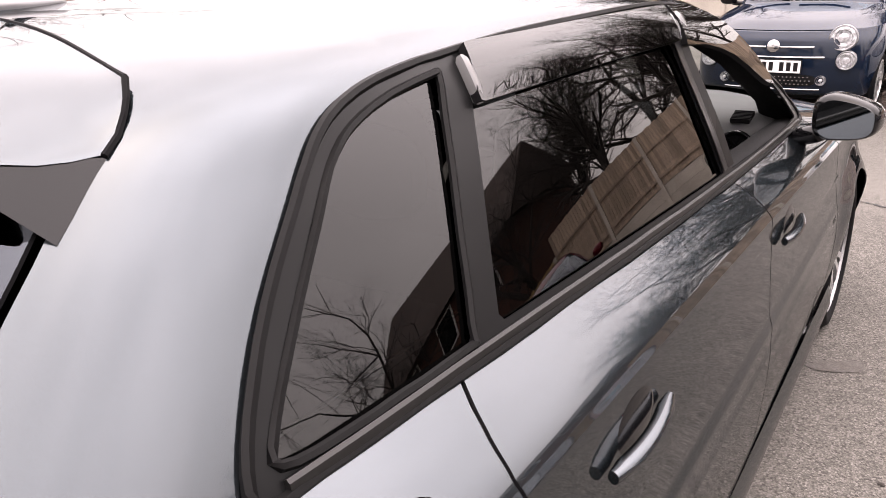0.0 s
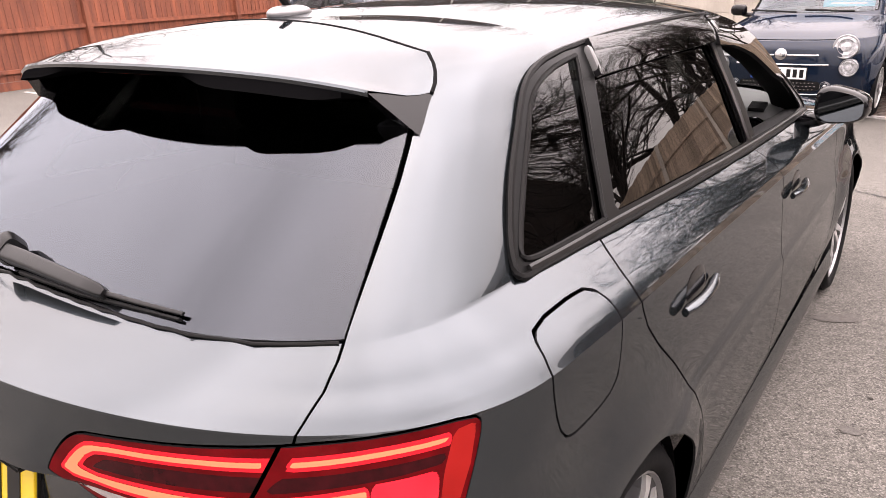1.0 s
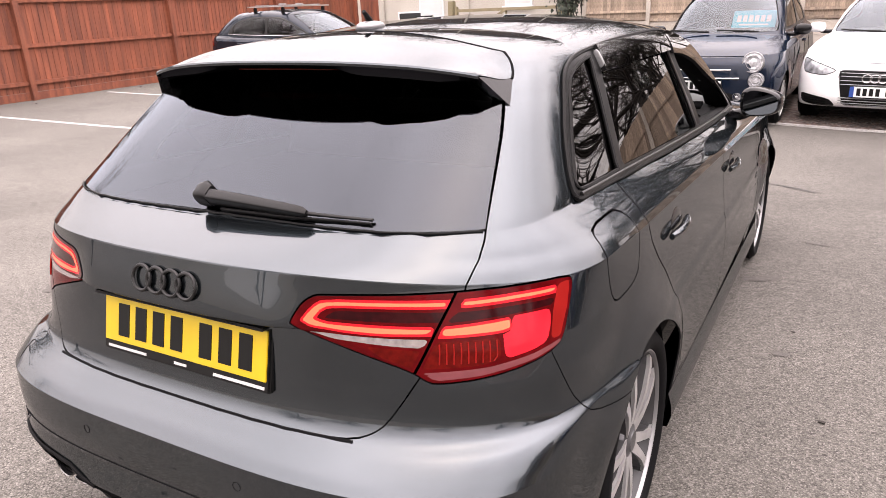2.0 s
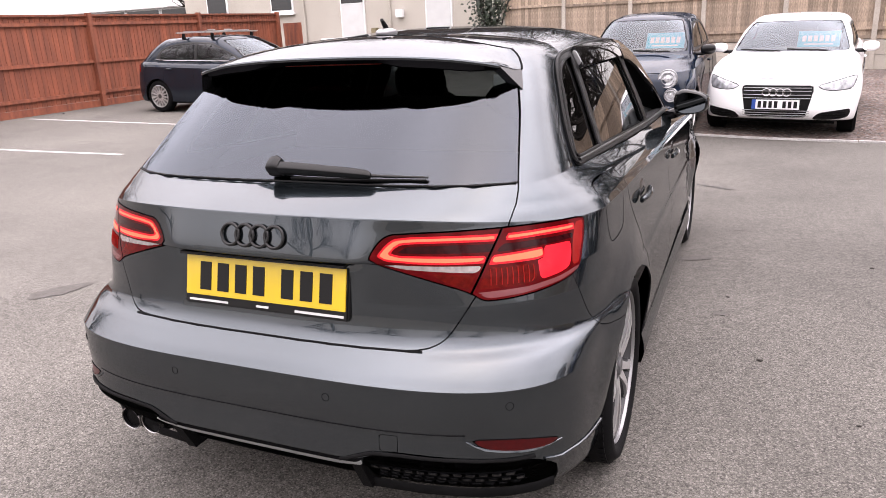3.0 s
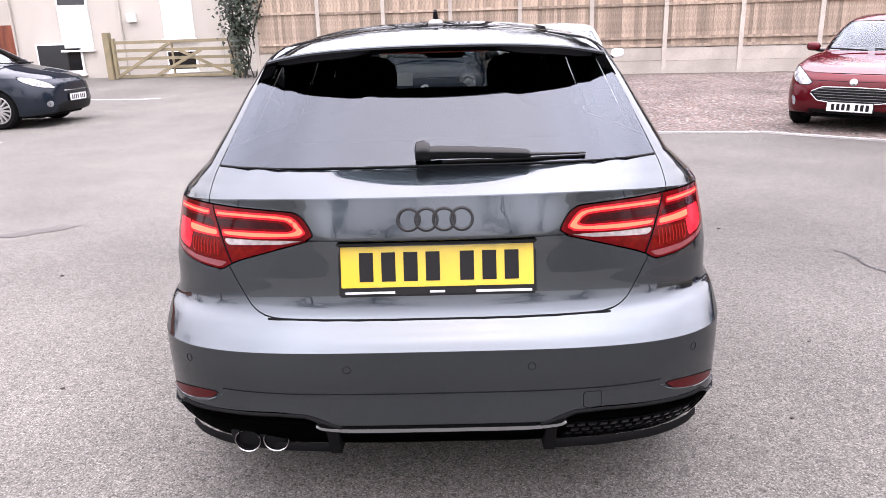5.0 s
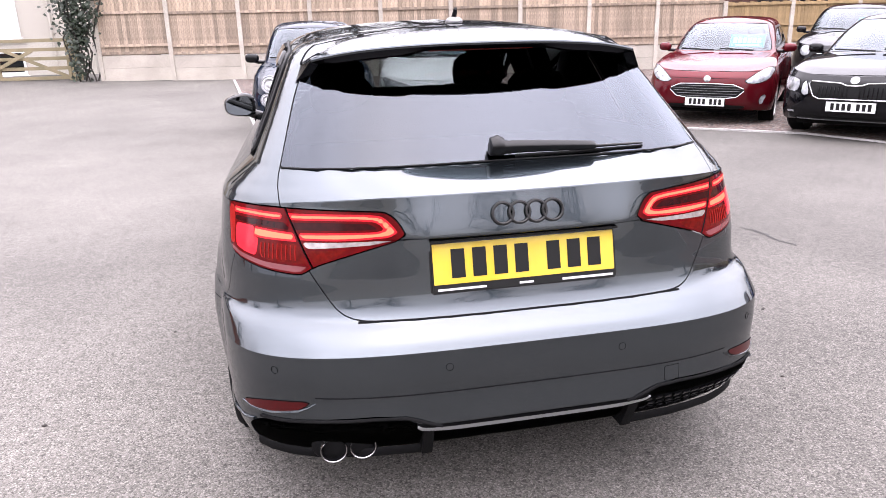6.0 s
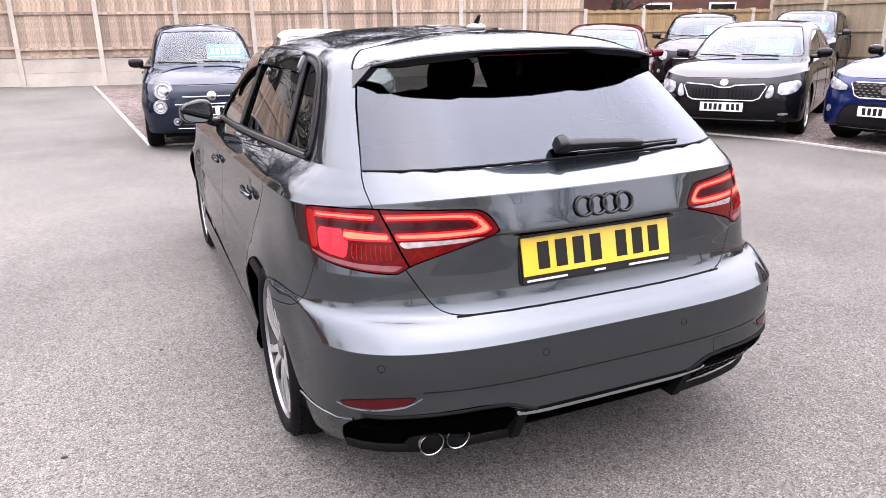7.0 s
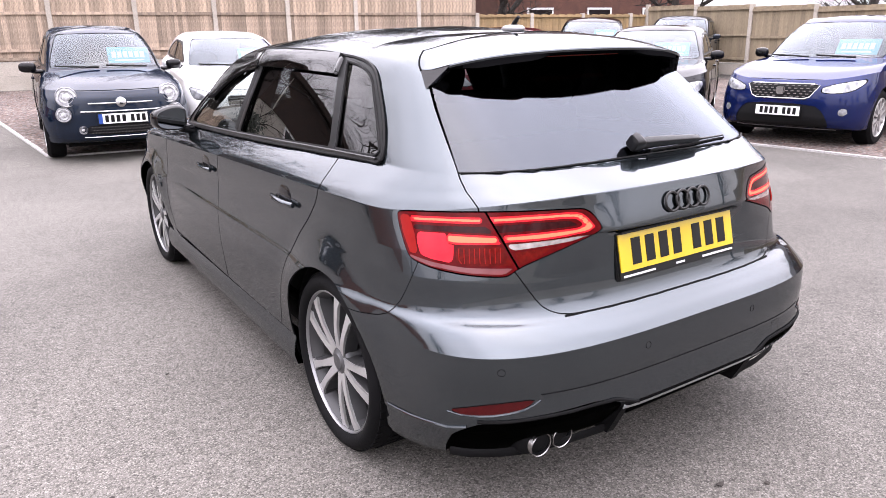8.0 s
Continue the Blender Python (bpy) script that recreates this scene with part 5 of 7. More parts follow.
def blob(bm, centre, size, power=2.6, n=14, rot=None):
    """A rounded, boxy solid."""
    rows = []
    for i in range(n + 1):
        a = math.pi * i / n - math.pi / 2
        row = []
        for j in range(2 * n):
            b = math.pi * j / n
            c = [math.cos(a) * math.cos(b), math.cos(a) * math.sin(b), math.sin(a)]
            s = sum(abs(q) ** power for q in c) ** (-1 / power)
            p = Vector([q * s * w / 2 for q, w in zip(c, size)])
            if rot is not None:
                p = rot @ p
            row.append(bm.verts.new(p + Vector(centre)))
        rows.append(row)
    for r0, r1 in zip(rows, rows[1:]):
        for j in range(2 * n):
            bm.faces.new((r0[j], r0[(j + 1) % (2 * n)], r1[(j + 1) % (2 * n)], r1[j]))
    bmesh.ops.remove_doubles(bm, verts=bm.verts, dist=0.0004)


def car_seat(parent, x, y, mat):
    seat = boxed("seat", (x - 0.25, y - 0.05, 0.42), (x + 0.25, y + 0.48, 0.58), mat, parent, "dark fabric car seat", 0.05)
    bm = bmesh.new()
    blob(bm, (x, y - 0.14, 0.82), (0.50, 0.16, 0.62), 3.2, 10, Matrix.Rotation(radians(16), 3, "X"))
    part("seat_back", bm, mat, seat, "", True)
    bm = bmesh.new()
    blob(bm, (x, y - 0.26, 1.17), (0.27, 0.10, 0.20), 3, 9, Matrix.Rotation(radians(10), 3, "X"))
    part("headrest", bm, mat, seat, "", True)


def hero_details(car, gate, bumper, doors, sh):
    # roof spoiler at the top of the tailgate
    xs = np.linspace(-0.556, 0.556, 81)
    top, low = [], []
    probe = [(q, sh.reach("top", q, 0.79 - 0.066 * (q / 0.505) ** 2)[0].z) for q in np.linspace(0, 0.47, 12)]
    arch = np.polyfit([q ** 2 for q, z in probe], [z for q, z in probe], 2)
    rim = [(0.506, 0.727, 1.341), (0.534, 0.706, 1.320), (0.556, 0.672, 1.286), (0.550, 0.625, 1.285), (0.527, 0.549, 1.3025)]
    share = np.array([0, 0.07, 0.15, 0.24, 0.34, 0.45, 0.56, 0.67, 0.78, 0.88, 0.96, 1.0])
    rim = np.stack([np.interp(share, (0, 0.2, 0.42, 0.62, 1), q) for q in np.array(rim).T], 1)
    for x in xs:
        u = abs(x) / 0.556
        yf, yt = 0.79 - 0.066 * u ** 2, 0.462 + 0.083 * u ** 2.4
        zt = 1.341 - 0.034 * u ** 2.6
        xf, xt = x * 0.908, x * 0.966
        zf = float(np.polyval(arch, xf ** 2)) + 0.003
        line = np.stack((xf + (xt - xf) * np.minimum(share * 2.2, 1), yf + (yt - yf) * share, zf + (zt - zf) * share + 0.011 * np.sin(math.pi * share) * (1 - u ** 4)), 1)
        e = max(0.0, (u - 0.72) / 0.28) ** 2 * (3 - 2 * max(0.0, (u - 0.72) / 0.28))
        line = line * (1 - e) + rim * np.array((math.copysign(1, x), 1, 1)) * e
        xt, yt, zt = line[-1]
        top.append([tuple(q) for q in line] + [(xt, yt - 0.002, zt - 0.004), (xt, yt, zt - 0.010)])
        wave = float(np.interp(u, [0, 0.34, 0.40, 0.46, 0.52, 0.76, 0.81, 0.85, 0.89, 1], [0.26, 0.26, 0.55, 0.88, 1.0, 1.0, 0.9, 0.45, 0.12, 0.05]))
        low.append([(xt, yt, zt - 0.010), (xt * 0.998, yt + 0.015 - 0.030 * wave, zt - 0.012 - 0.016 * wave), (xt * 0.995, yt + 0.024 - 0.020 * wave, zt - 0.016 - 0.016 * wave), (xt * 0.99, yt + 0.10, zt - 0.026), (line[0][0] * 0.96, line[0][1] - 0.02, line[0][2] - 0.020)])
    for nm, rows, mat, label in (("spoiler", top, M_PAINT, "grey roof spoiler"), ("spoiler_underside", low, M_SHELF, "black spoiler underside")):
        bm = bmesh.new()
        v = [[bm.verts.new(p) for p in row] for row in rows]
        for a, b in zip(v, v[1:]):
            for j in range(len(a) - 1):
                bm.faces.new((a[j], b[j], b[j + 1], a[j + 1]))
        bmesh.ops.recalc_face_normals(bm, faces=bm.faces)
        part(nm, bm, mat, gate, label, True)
    bm = bmesh.new()
    sweep(bm, [(p[0][0], p[0][1] + 0.002, p[0][2] - 0.0012) for p in top], 0.0032, 6)
    part("spoiler_seam", bm, M_GAP, gate, "dark joint between roof and spoiler")
    for s, row in ((-1, top[0]), (1, top[-1])):
        bm = bmesh.new()
        sweep(bm, [(p[0] + s * 0.001, p[1] + 0.001, p[2] - 0.001) for p in row[:6]], 0.0034, 6)
        part("spoiler_seam", bm, M_GAP, gate)
        bm = bmesh.new()
        outer = [Vector((s * 0.527, 0.549, 1.2985)), Vector((s * 0.579, 0.600, 1.230)), Vector((s * 0.557, 0.670, 1.283))]
        vs = [bm.verts.new(p) for p in outer] + [bm.verts.new(p + Vector((-s * 0.030, 0.014, -0.004))) for p in outer]
        for f in ((0, 1, 2), (5, 4, 3), (0, 3, 4, 1), (1, 4, 5, 2), (2, 5, 3, 0)):
            bm.faces.new([vs[j] for j in f])
        bmesh.ops.recalc_face_normals(bm, faces=bm.faces)
        part("spoiler_blade", bm, M_GLOSSBLACK, gate, "gloss black side blade")
    bm = bmesh.new()
    pts = []
    for x in np.linspace(-0.640, 0.640, 41):
        p, n = sh.reach("rear", x, 1.0165)
        pts.append(p + n * 0.0005)
    sweep(bm, pts, 0.0026, 6)
    part("window_rubber", bm, M_RUBBER, gate, "black rubber edge below the window")
    # dark joint below the tailgate
    bm = bmesh.new()
    pts = []
    for x in np.linspace(-0.47, 0.47, 31):
        p, n = sh.reach("rear", x, 0.632)
        pts.append(p - n * 0.001)
    sweep(bm, pts, 0.0036, 6)
    part("tailgate_joint", bm, M_GAP, gate, "dark joint under the tailgate")
    # third brake lamp under the spoiler
    boxed("high_brake_lamp", (-0.17, 0.520, 1.314), (0.17, 0.535, 1.324), M_DARKRED, gate, "dark red high brake lamp", 0.002)
    # emblem: four plain rings
    for k in range(4):
        cx = (k - 1.5) * 0.0465
        p, n = sh.reach("rear", cx, 0.905)
        q = (-n).to_track_quat("Y", "Z").to_matrix()
        bm = bmesh.new()
        sweep(bm, [p + n * 0.006 + q @ Vector((0.0285 * math.cos(t), 0, 0.0285 * math.sin(t))) for t in (2 * math.pi * j / 28 for j in range(28))], 0.0042, 7, True)
        part("emblem_ring", bm, M_TRIM, gate, "", True)
    # plate on the tailgate
    p, n = sh.reach("rear", 0.0, 0.762)
    number_plate(gate, Matrix.Translation((0, 0.0805, 0.7695)) @ Matrix.Rotation(radians(-13), 4, "X"), M_YELLOW, strip=0.018)
    boxed("plate_recess_lip", (-0.268, 0.060, 0.834), (0.268, 0.090, 0.841), M_TRIM, gate, "dark lip over the number plate", 0.003)
    # wiper: a deep plastic arm lying along the foot of the window, its hub cap, and the blade past its end
    def on_glass(x, along, off):
        p, n = sh.reach("rear", x, 1.0215)
        return Vector((x, p.y + 0.79 * along - 0.62 * off, 1.0215 + 0.62 * along + 0.79 * off))

    def bar(stations, corner=0.32):
        bm = bmesh.new()
        rings = []
        for x, a0, a1, o0, o1 in stations:
            ca, co, ra, ro = (a0 + a1) / 2, (o0 + o1) / 2, (a1 - a0) / 2, (o1 - o0) / 2
            rings.append([bm.verts.new(on_glass(x, ca + ra * abs(math.cos(t)) ** corner * math.copysign(1, math.cos(t)), co + ro * abs(math.sin(t)) ** corner * math.copysign(1, math.sin(t))))
                          for t in (2 * math.pi * (k + 0.5) / 16 for k in range(16))])
        for p, q in zip(rings, rings[1:]):
            for k in range(16):
                bm.faces.new((p[k], p[(k + 1) % 16], q[(k + 1) % 16], q[k]))
        bm.faces.new(rings[0])
        bm.faces.new(rings[-1])
        bmesh.ops.recalc_face_normals(bm, faces=bm.faces)
        return bm
    wiper = part("rear_wiper", bar([(-0.056, 0.008, 0.030, 0.004, 0.036), (-0.052, 0.002, 0.046, 0.002, 0.046), (-0.030, 0.000, 0.052, 0.0, 0.050), (-0.014, 0.002, 0.042, 0.0, 0.044)], 0.5),
                 M_WIPER, gate, "black rear wiper with cap", True)
    part("wiper_arm", bar([(-0.020, 0.004, 0.032, 0.008, 0.042), (0.04, 0.004, 0.031, 0.010, 0.040), (0.13, 0.003, 0.028, 0.010, 0.036), (0.22, 0.002, 0.024, 0.009, 0.031), (0.258, 0.002, 0.021, 0.008, 0.028),
                           (0.268, 0.005, 0.016, 0.010, 0.022)]), M_WIPER, wiper, "", True)
    part("wiper_blade", bar([(0.02, -0.004, 0.004, 0.001, 0.012), (0.20, -0.003, 0.004, 0.001, 0.012), (0.423, 0.004, 0.009, 0.001, 0.009)], 0.8), M_RUBBER, wiper)
    part("blade_spine", bar([(0.255, 0.008, 0.016, 0.010, 0.018), (0.34, 0.010, 0.017, 0.008, 0.014), (0.425, 0.011, 0.017, 0.007, 0.011)], 0.6), M_WIPER, wiper, "", True)
    # tailpipes
    for x in (-0.562, -0.480):
        bm = bmesh.new()
        m = Matrix.Translation((x, 0.050, 0.262)) @ Matrix.Rotation(radians(-90), 4, "Z") @ Matrix.Rotation(radians(4), 4, "Y")
        lathe(bm, [(0.036, -0.16), (0.038, 0.0), (0.0365, 0.003), (0.0342, 0.001), (0.0335, -0.004), (0.0335, -0.16)], 40, m)
        pipe = part("tailpipe", bm, M_EXHAUST, bumper, "polished steel tailpipe", True)
        # near-black funnel that closes the bore just inside the rim
        bm = bmesh.new()
        lathe(bm, [(0.0332, -0.0015), (0.0318, -0.004), (0.026, -0.10), (0.001, -0.12)], 24, m)
        part("pipe_bore", bm, M_GAP, pipe)
    # grille slats in the diffuser
    for z in (0.285, 0.312, 0.339):
        bm = bmesh.new()
        pts = []
        for x in np.linspace(0.36, 0.72, 9):
            p, n = sh.reach("rear", x, z)
            pts.append((x, p.y + 0.008, z))
        sweep(bm, pts, 0.003, 6)
        part("grille_slat", bm, M_SHELF, bumper, "black diffuser slat")
    # rolled upper edge of the black diffuser
    for s in (-1, 1):
        bm = bmesh.new()
        pts = []
        for x, z in zip(np.linspace(0.27, 0.75, 21), np.interp(np.linspace(0.27, 0.75, 21), [0.27, 0.36, 0.44, 0.60, 0.75], [0.352, 0.386, 0.389, 0.384, 0.374])):
            p, n = sh.reach("rear", x, float(z))
            pts.append((s * p.x, p.y - 0.002, p.z))
        sweep(bm, pts, 0.005, 8)
        part("diffuser_rim", bm, M_PLASTIC, bumper, "black rolled diffuser edge", True)
    bm = bmesh.new()
    blob(bm, (-0.521, 0.130, 0.268), (0.205, 0.15, 0.098), 4, 12)
    part("pipe_surround", bm, M_PLASTIC, bumper, "black surround over the tailpipes", True)
    for s in (-1, 1):
        # flat lower lip, fin and, on the side without pipes, the cells of the mesh
        bm = bmesh.new()
        pts = []
        for x in np.linspace(0.31, 0.77, 15):
            p, n = sh.reach("rear", x, 0.243)
            pts.append((s * x, p.y - 0.012, 0.238))
        sweep(bm, pts, 0.004, 8, False, 0.014)
        part("diffuser_lip", bm, M_PLASTIC, bumper, "black lower lip of the diffuser", True)
        bm = bmesh.new()
        side = [(-0.030, 0.345), (0.030, 0.226), (0.110, 0.226), (0.110, 0.345)]
        a, b = ([bm.verts.new((s * x, y, z)) for y, z in side] for x in (0.288, 0.318))
        bm.faces.new(a)
        bm.faces.new(b[::-1])
        for k in range(4):
            bm.faces.new((a[k], a[(k + 1) % 4], b[(k + 1) % 4], b[k]))
        bmesh.ops.recalc_face_normals(bm, faces=bm.faces)
        part("diffuser_fin", bm, M_PLASTIC, bumper, "short black fin under the bumper")
    for j in range(3):
        for i in range(12):
            x, z = 0.355 + 0.031 * i + 0.0155 * (j % 2), 0.272 + 0.027 * j
            p, n = sh.reach("rear", x, z)
            m = Matrix.Translation(p - n * 0.004) @ n.to_track_quat("-Y", "Z").to_matrix().to_4x4()
            boxed("mesh_cell", (-0.0115, -0.003, -0.0075), (0.0115, 0.003, 0.0075), M_GLOSSBLACK, bumper, "", 0.002, m)
    # groove across the bumper
    bm = bmesh.new()
    pts = []
    for x in np.linspace(-0.60, 0.60, 41):
        p, n = sh.reach("rear", x, 0.452)
        pts.append(p + n * 0.0002)
    sweep(bm, pts, 0.0017, 6)
    part("bumper_groove", bm, M_GAP, bumper, "fine dark groove across the bumper")
    # parking sensors
    for x in (-0.70, -0.245, 0.245, 0.70):
        p, n = sh.reach("rear", x, 0.525)
        bm = bmesh.new()
        q = n.to_track_quat("X", "Z").to_matrix()
        sweep(bm, [p + n * 0.0002 + q @ Vector((0, 0.0102 * math.cos(t), 0.0102 * math.sin(t))) for t in (2 * math.pi * j / 24 for j in range(24))], 0.0008, 5, True)
        part("parking_sensor", bm, M_GAP, bumper, "fine dark ring of a parking sensor")
    # aerial
    bm = bmesh.new()
    blob(bm, (0, 0.90, 1.404), (0.055, 0.12, 0.034), 2.4, 9)
    aerial = part("aerial_base", bm, M_SATIN, car, "pale grey aerial foot", True)
    bm = bmesh.new()
    for a, b in (((0, 0.905, 1.408), (0, 0.868, 1.448)),):
        sweep(bm, [a, (0, 0.89, 1.428), b], [0.011, 0.009, 0.006], 8)
    part("aerial_fin", bm, M_RUBBER, aerial, "short black aerial", True)
    for s, tag in ((-1, "_l"), (1, "_r")):
        # handles in dark bowls
        for d, y0, z0 in (("r", 1.06, 0.812), ("f", 2.10, 0.788)):
            door = doors[d + tag]
            pc, n = sh.reach("side", y0 + 0.115, z0 + 0.018)
            bm = bmesh.new()
            face = Vector((s * n.x, n.y, n.z))
            blob(bm, Vector((s * pc.x, pc.y, pc.z)) - face * 0.003, (0.012, 0.15, 0.09), 2.2, 9, face.to_track_quat("X", "Z").to_matrix())
            part("handle_bowl", bm, M_GLOSSBLACK, door, "dark handle bowl", True)
            bm = bmesh.new()
            path, radii = [], []
            for k in range(9):
                t = k / 8
                y = y0 + 0.215 * t
                p, n = sh.reach("side", y, z0)
                path.append((s * (p.x + 0.006 + 0.016 * math.sin(math.pi * min(max(t, 0.06), 0.94)) ** 0.6), y, z0 + 0.004))
                radii.append(0.013 if 0 < k < 8 else 0.008)
            sweep(bm, path, radii, 10, False, 0.010)
            part("door_handle", bm, M_PAINT, door, "", True)
        # bright bead along the window surround
        bm = bmesh.new()
        edge = soften(DLO, 2)
        pts = []
        for y, z in edge:
            p, n = sh.reach("side", y, z)
            q = p + n * 0.004
            pts.append((s * q.x, q.y, q.z))
        sweep(bm, pts, 0.0065, 6, True)
        part("window_seal", bm, M_RUBBER, car, "black rubber window seal", True)
        bm = bmesh.new()
        pts = []
        for y, z in soften(QUARTER, 2):
            p, n = sh.reach("side", y, z)
            q = p + n * 0.003
            pts.append((s * q.x, q.y, q.z))
        sweep(bm, pts, 0.0055, 6, True)
        part("quarter_seal", bm, M_RUBBER, car, "black rubber window seal", True)
        for door, y, z0, z1 in ((doors["r" + tag], 1.136, 1.254, 1.322), (doors["r" + tag], 1.922, 1.262, 1.326), (doors["f" + tag], 1.950, 1.262, 1.326)):
            bm = bmesh.new()
            p, n = sh.reach("side", y, (z0 + z1) / 2)
            wide = 0.055 if y == 1.950 else 0.014
            blob(bm, (s * (p.x + 0.010), y + wide / 2 - 0.007, (z0 + z1) / 2), (0.020, wide, z1 - z0), 4.0, 7, Matrix.Rotation(radians(-s * 27), 3, "Y"))
            part("deflector_cap", bm, M_SMOKEGREY, door, "grey end of the wind deflector", True)
        # belt strip
        bm = bmesh.new()
        pts = []
        for y in np.linspace(0.665, 2.86, 28):
            z = float(np.interp(y, [0.64, 0.95, 1.3, 1.9, 2.4, 2.86], [1.016, 1.006, 0.992, 0.966, 0.947, 0.932]))
            p, n = sh.reach("side", y, z)
            q = p + n * 0.004
            pts.append((s * q.x, q.y, q.z))
        sweep(bm, pts, 0.006, 8, False, 0.010)
        part("belt_strip", bm, M_TRIM, car, "satin black belt strip", True)
        # pillar cover between the doors
        bm = bmesh.new()
        rows = []
        for z in np.linspace(0.982, 1.305, 9):
            y0 = 1.955 + (1.885 - 1.955) * (z - 0.99) / 0.318
            y1 = 2.03 + (1.965 - 2.03) * (z - 0.986) / 0.324
            row = []
            for y in (y0 - 0.004, (y0 + y1) / 2 - 0.004, (y0 + y1) / 2 + 0.004, y1 + 0.004):
                p, n = sh.reach("side", y, z)
                q = p + n * (0.008 if abs(y - (y0 + y1) / 2) > 0.006 else 0.004)
                row.append(bm.verts.new((s * q.x, q.y, q.z)))
            rows.append(row)
        for a, b in zip(rows, rows[1:]):
            for j in range(3):
                bm.faces.new((a[j], a[j + 1], b[j + 1], b[j]))
        bmesh.ops.recalc_face_normals(bm, faces=bm.faces)
        part("pillar_cover", bm, M_PIANO, car, "gloss black door pillar cover")
        # cloth-covered pillar trims and the door's upper trim inside
        bm = bmesh.new()
        rows = []
        outer = [(1.90, 1.318), (2.10, 1.312), (2.34, 1.258), (2.58, 1.142), (2.75, 1.045), (2.86, 0.972), (2.93, 0.925)]
        inner = [(0.560, 1.90, 1.262), (0.555, 2.12, 1.250), (0.540, 2.32, 1.218), (0.544, 2.60, 1.138), (0.568, 2.76, 1.058), (0.598, 2.87, 0.990), (0.620, 2.92, 0.900)]
        for (y, z), q in zip(outer, inner):
            p, n = sh.reach("side", y, z)
            a, b = p - n * 0.012, Vector(q)
            rows.append([bm.verts.new((s * c.x, c.y, c.z)) for c in (a, a.lerp(b, 0.35) - Vector((0.012, 0.006, 0.0)), a.lerp(b, 0.8) - Vector((0.008, 0.010, 0.0)), b)])
        for a, b in zip(rows, rows[1:]):
            for j in range(3):
                bm.faces.new((a[j], a[j + 1], b[j + 1], b[j]))
        bmesh.ops.recalc_face_normals(bm, faces=bm.faces)
        part("pillar_trim", bm, M_TRIMCLOTH, car, "black inner trim of the windscreen pillar", True)
        bm = bmesh.new()
        rows = []
        for z in np.linspace(0.88, 1.30, 9):
            y = 2.035 - 0.205 * (z - 0.974) + 0.012 * math.sin(22 * z)
            p, n = sh.reach("side", y, max(z, 0.95))
            rows.append([bm.verts.new((s * (p.x + dx), y + dy, z)) for dx, dy in ((-0.012, -0.06), (-0.014, 0.006), (-0.035, 0.034), (-0.075, 0.028), (-0.11, -0.05))])
        for a, b in zip(rows, rows[1:]):
            for j in range(4):
                bm.faces.new((a[j], a[j + 1], b[j + 1], b[j]))
        bmesh.ops.recalc_face_normals(bm, faces=bm.faces)
        part("pillar_trim", bm, M_TRIMCLOTH, car, "black inner trim of the door pillar", True)
        bm = bmesh.new()
        rows = []
        for y in np.linspace(2.00, 2.93, 12):
            z = 0.970 - 0.038 * (y - 2.0) / 0.93
            p, n = sh.reach("side", y, z)
            rows.append([bm.verts.new((s * (p.x + dx), y, z + dz)) for dx, dz in ((-0.012, -0.004), (-0.030, 0.004), (-0.070, -0.006), (-0.095, -0.05), (-0.10, -0.22))])
        for a, b in zip(rows, rows[1:]):
            for j in range(4):
                bm.faces.new((a[j], a[j + 1], b[j + 1], b[j]))
        bmesh.ops.recalc_face_normals(bm, faces=bm.faces)
        part("door_trim", bm, M_TRIMCLOTH, doors["f" + tag], "black inner door trim", True)
        # mirror
        bm = bmesh.new()
        blob(bm, (s * 0.893, 2.68, 0.990), (0.176, 0.125, 0.138), 3.6, 14, Matrix.Rotation(radians(-s * 10), 3, "Z"))
        for v in bm.verts:
            v.co.z = drop_outward(v.co, s)
        mirror = part("door_mirror", bm, M_GLOSSBLACK, doors["f" + tag], "gloss black door mirror", True)
        bm = bmesh.new()
        face = Matrix.Translation((s * 0.893, 2.6160, 0.990)) @ Matrix.Rotation(radians(-s * 10), 4, "Z")
        ring = [face @ Vector((0.074 * abs(math.cos(t)) ** 0.6 * (1 if math.cos(t) > 0 else -1), 0, 0.056 * abs(math.sin(t)) ** 0.6 * (1 if math.sin(t) > 0 else -1)))
                for t in (2 * math.pi * k / 40 for k in range(40))]
        ring = [Vector((p.x, p.y, drop_outward(p, s))) for p in ring]
        front = [bm.verts.new(p) for p in ring]
        back = [bm.verts.new(p + Vector((0, 0.025, 0))) for p in ring]
        bm.faces.new(front)
        for k in range(40):
            bm.faces.new((front[k], front[(k + 1) % 40], back[(k + 1) % 40], back[k]))
        bmesh.ops.recalc_face_normals(bm, faces=bm.faces)
        part("mirror_glass", bm, M_MIRROR, mirror)
        bm = bmesh.new()
        blob(bm, (s * 0.80, 2.72, 0.925), (0.13, 0.075, 0.055), 2.6, 8, Matrix.Rotation(radians(s * -18), 3, "Y"))
        part("mirror_stalk", bm, M_GLOSSBLACK, mirror, "", True)
        # sill skirt and its bright edge
        bm = bmesh.new()
        rows = []
        for y in np.linspace(1.10, 3.10, 21):
            rows.append([bm.verts.new((s * x, y, z)) for x, z in ((0.874, 0.300), (0.884, 0.262), (0.887, 0.225), (0.876, 0.185), (0.80, 0.175))])
        for a, b in zip(rows, rows[1:]):
            for j in range(4):
                bm.faces.new((a[j], a[j + 1], b[j + 1], b[j]))
        bmesh.ops.recalc_face_normals(bm, faces=bm.faces)
        part("side_skirt", bm, M_PAINT, car, "", True)
        # rear wing flick on the bumper side
        bm = bmesh.new()
        pts = []
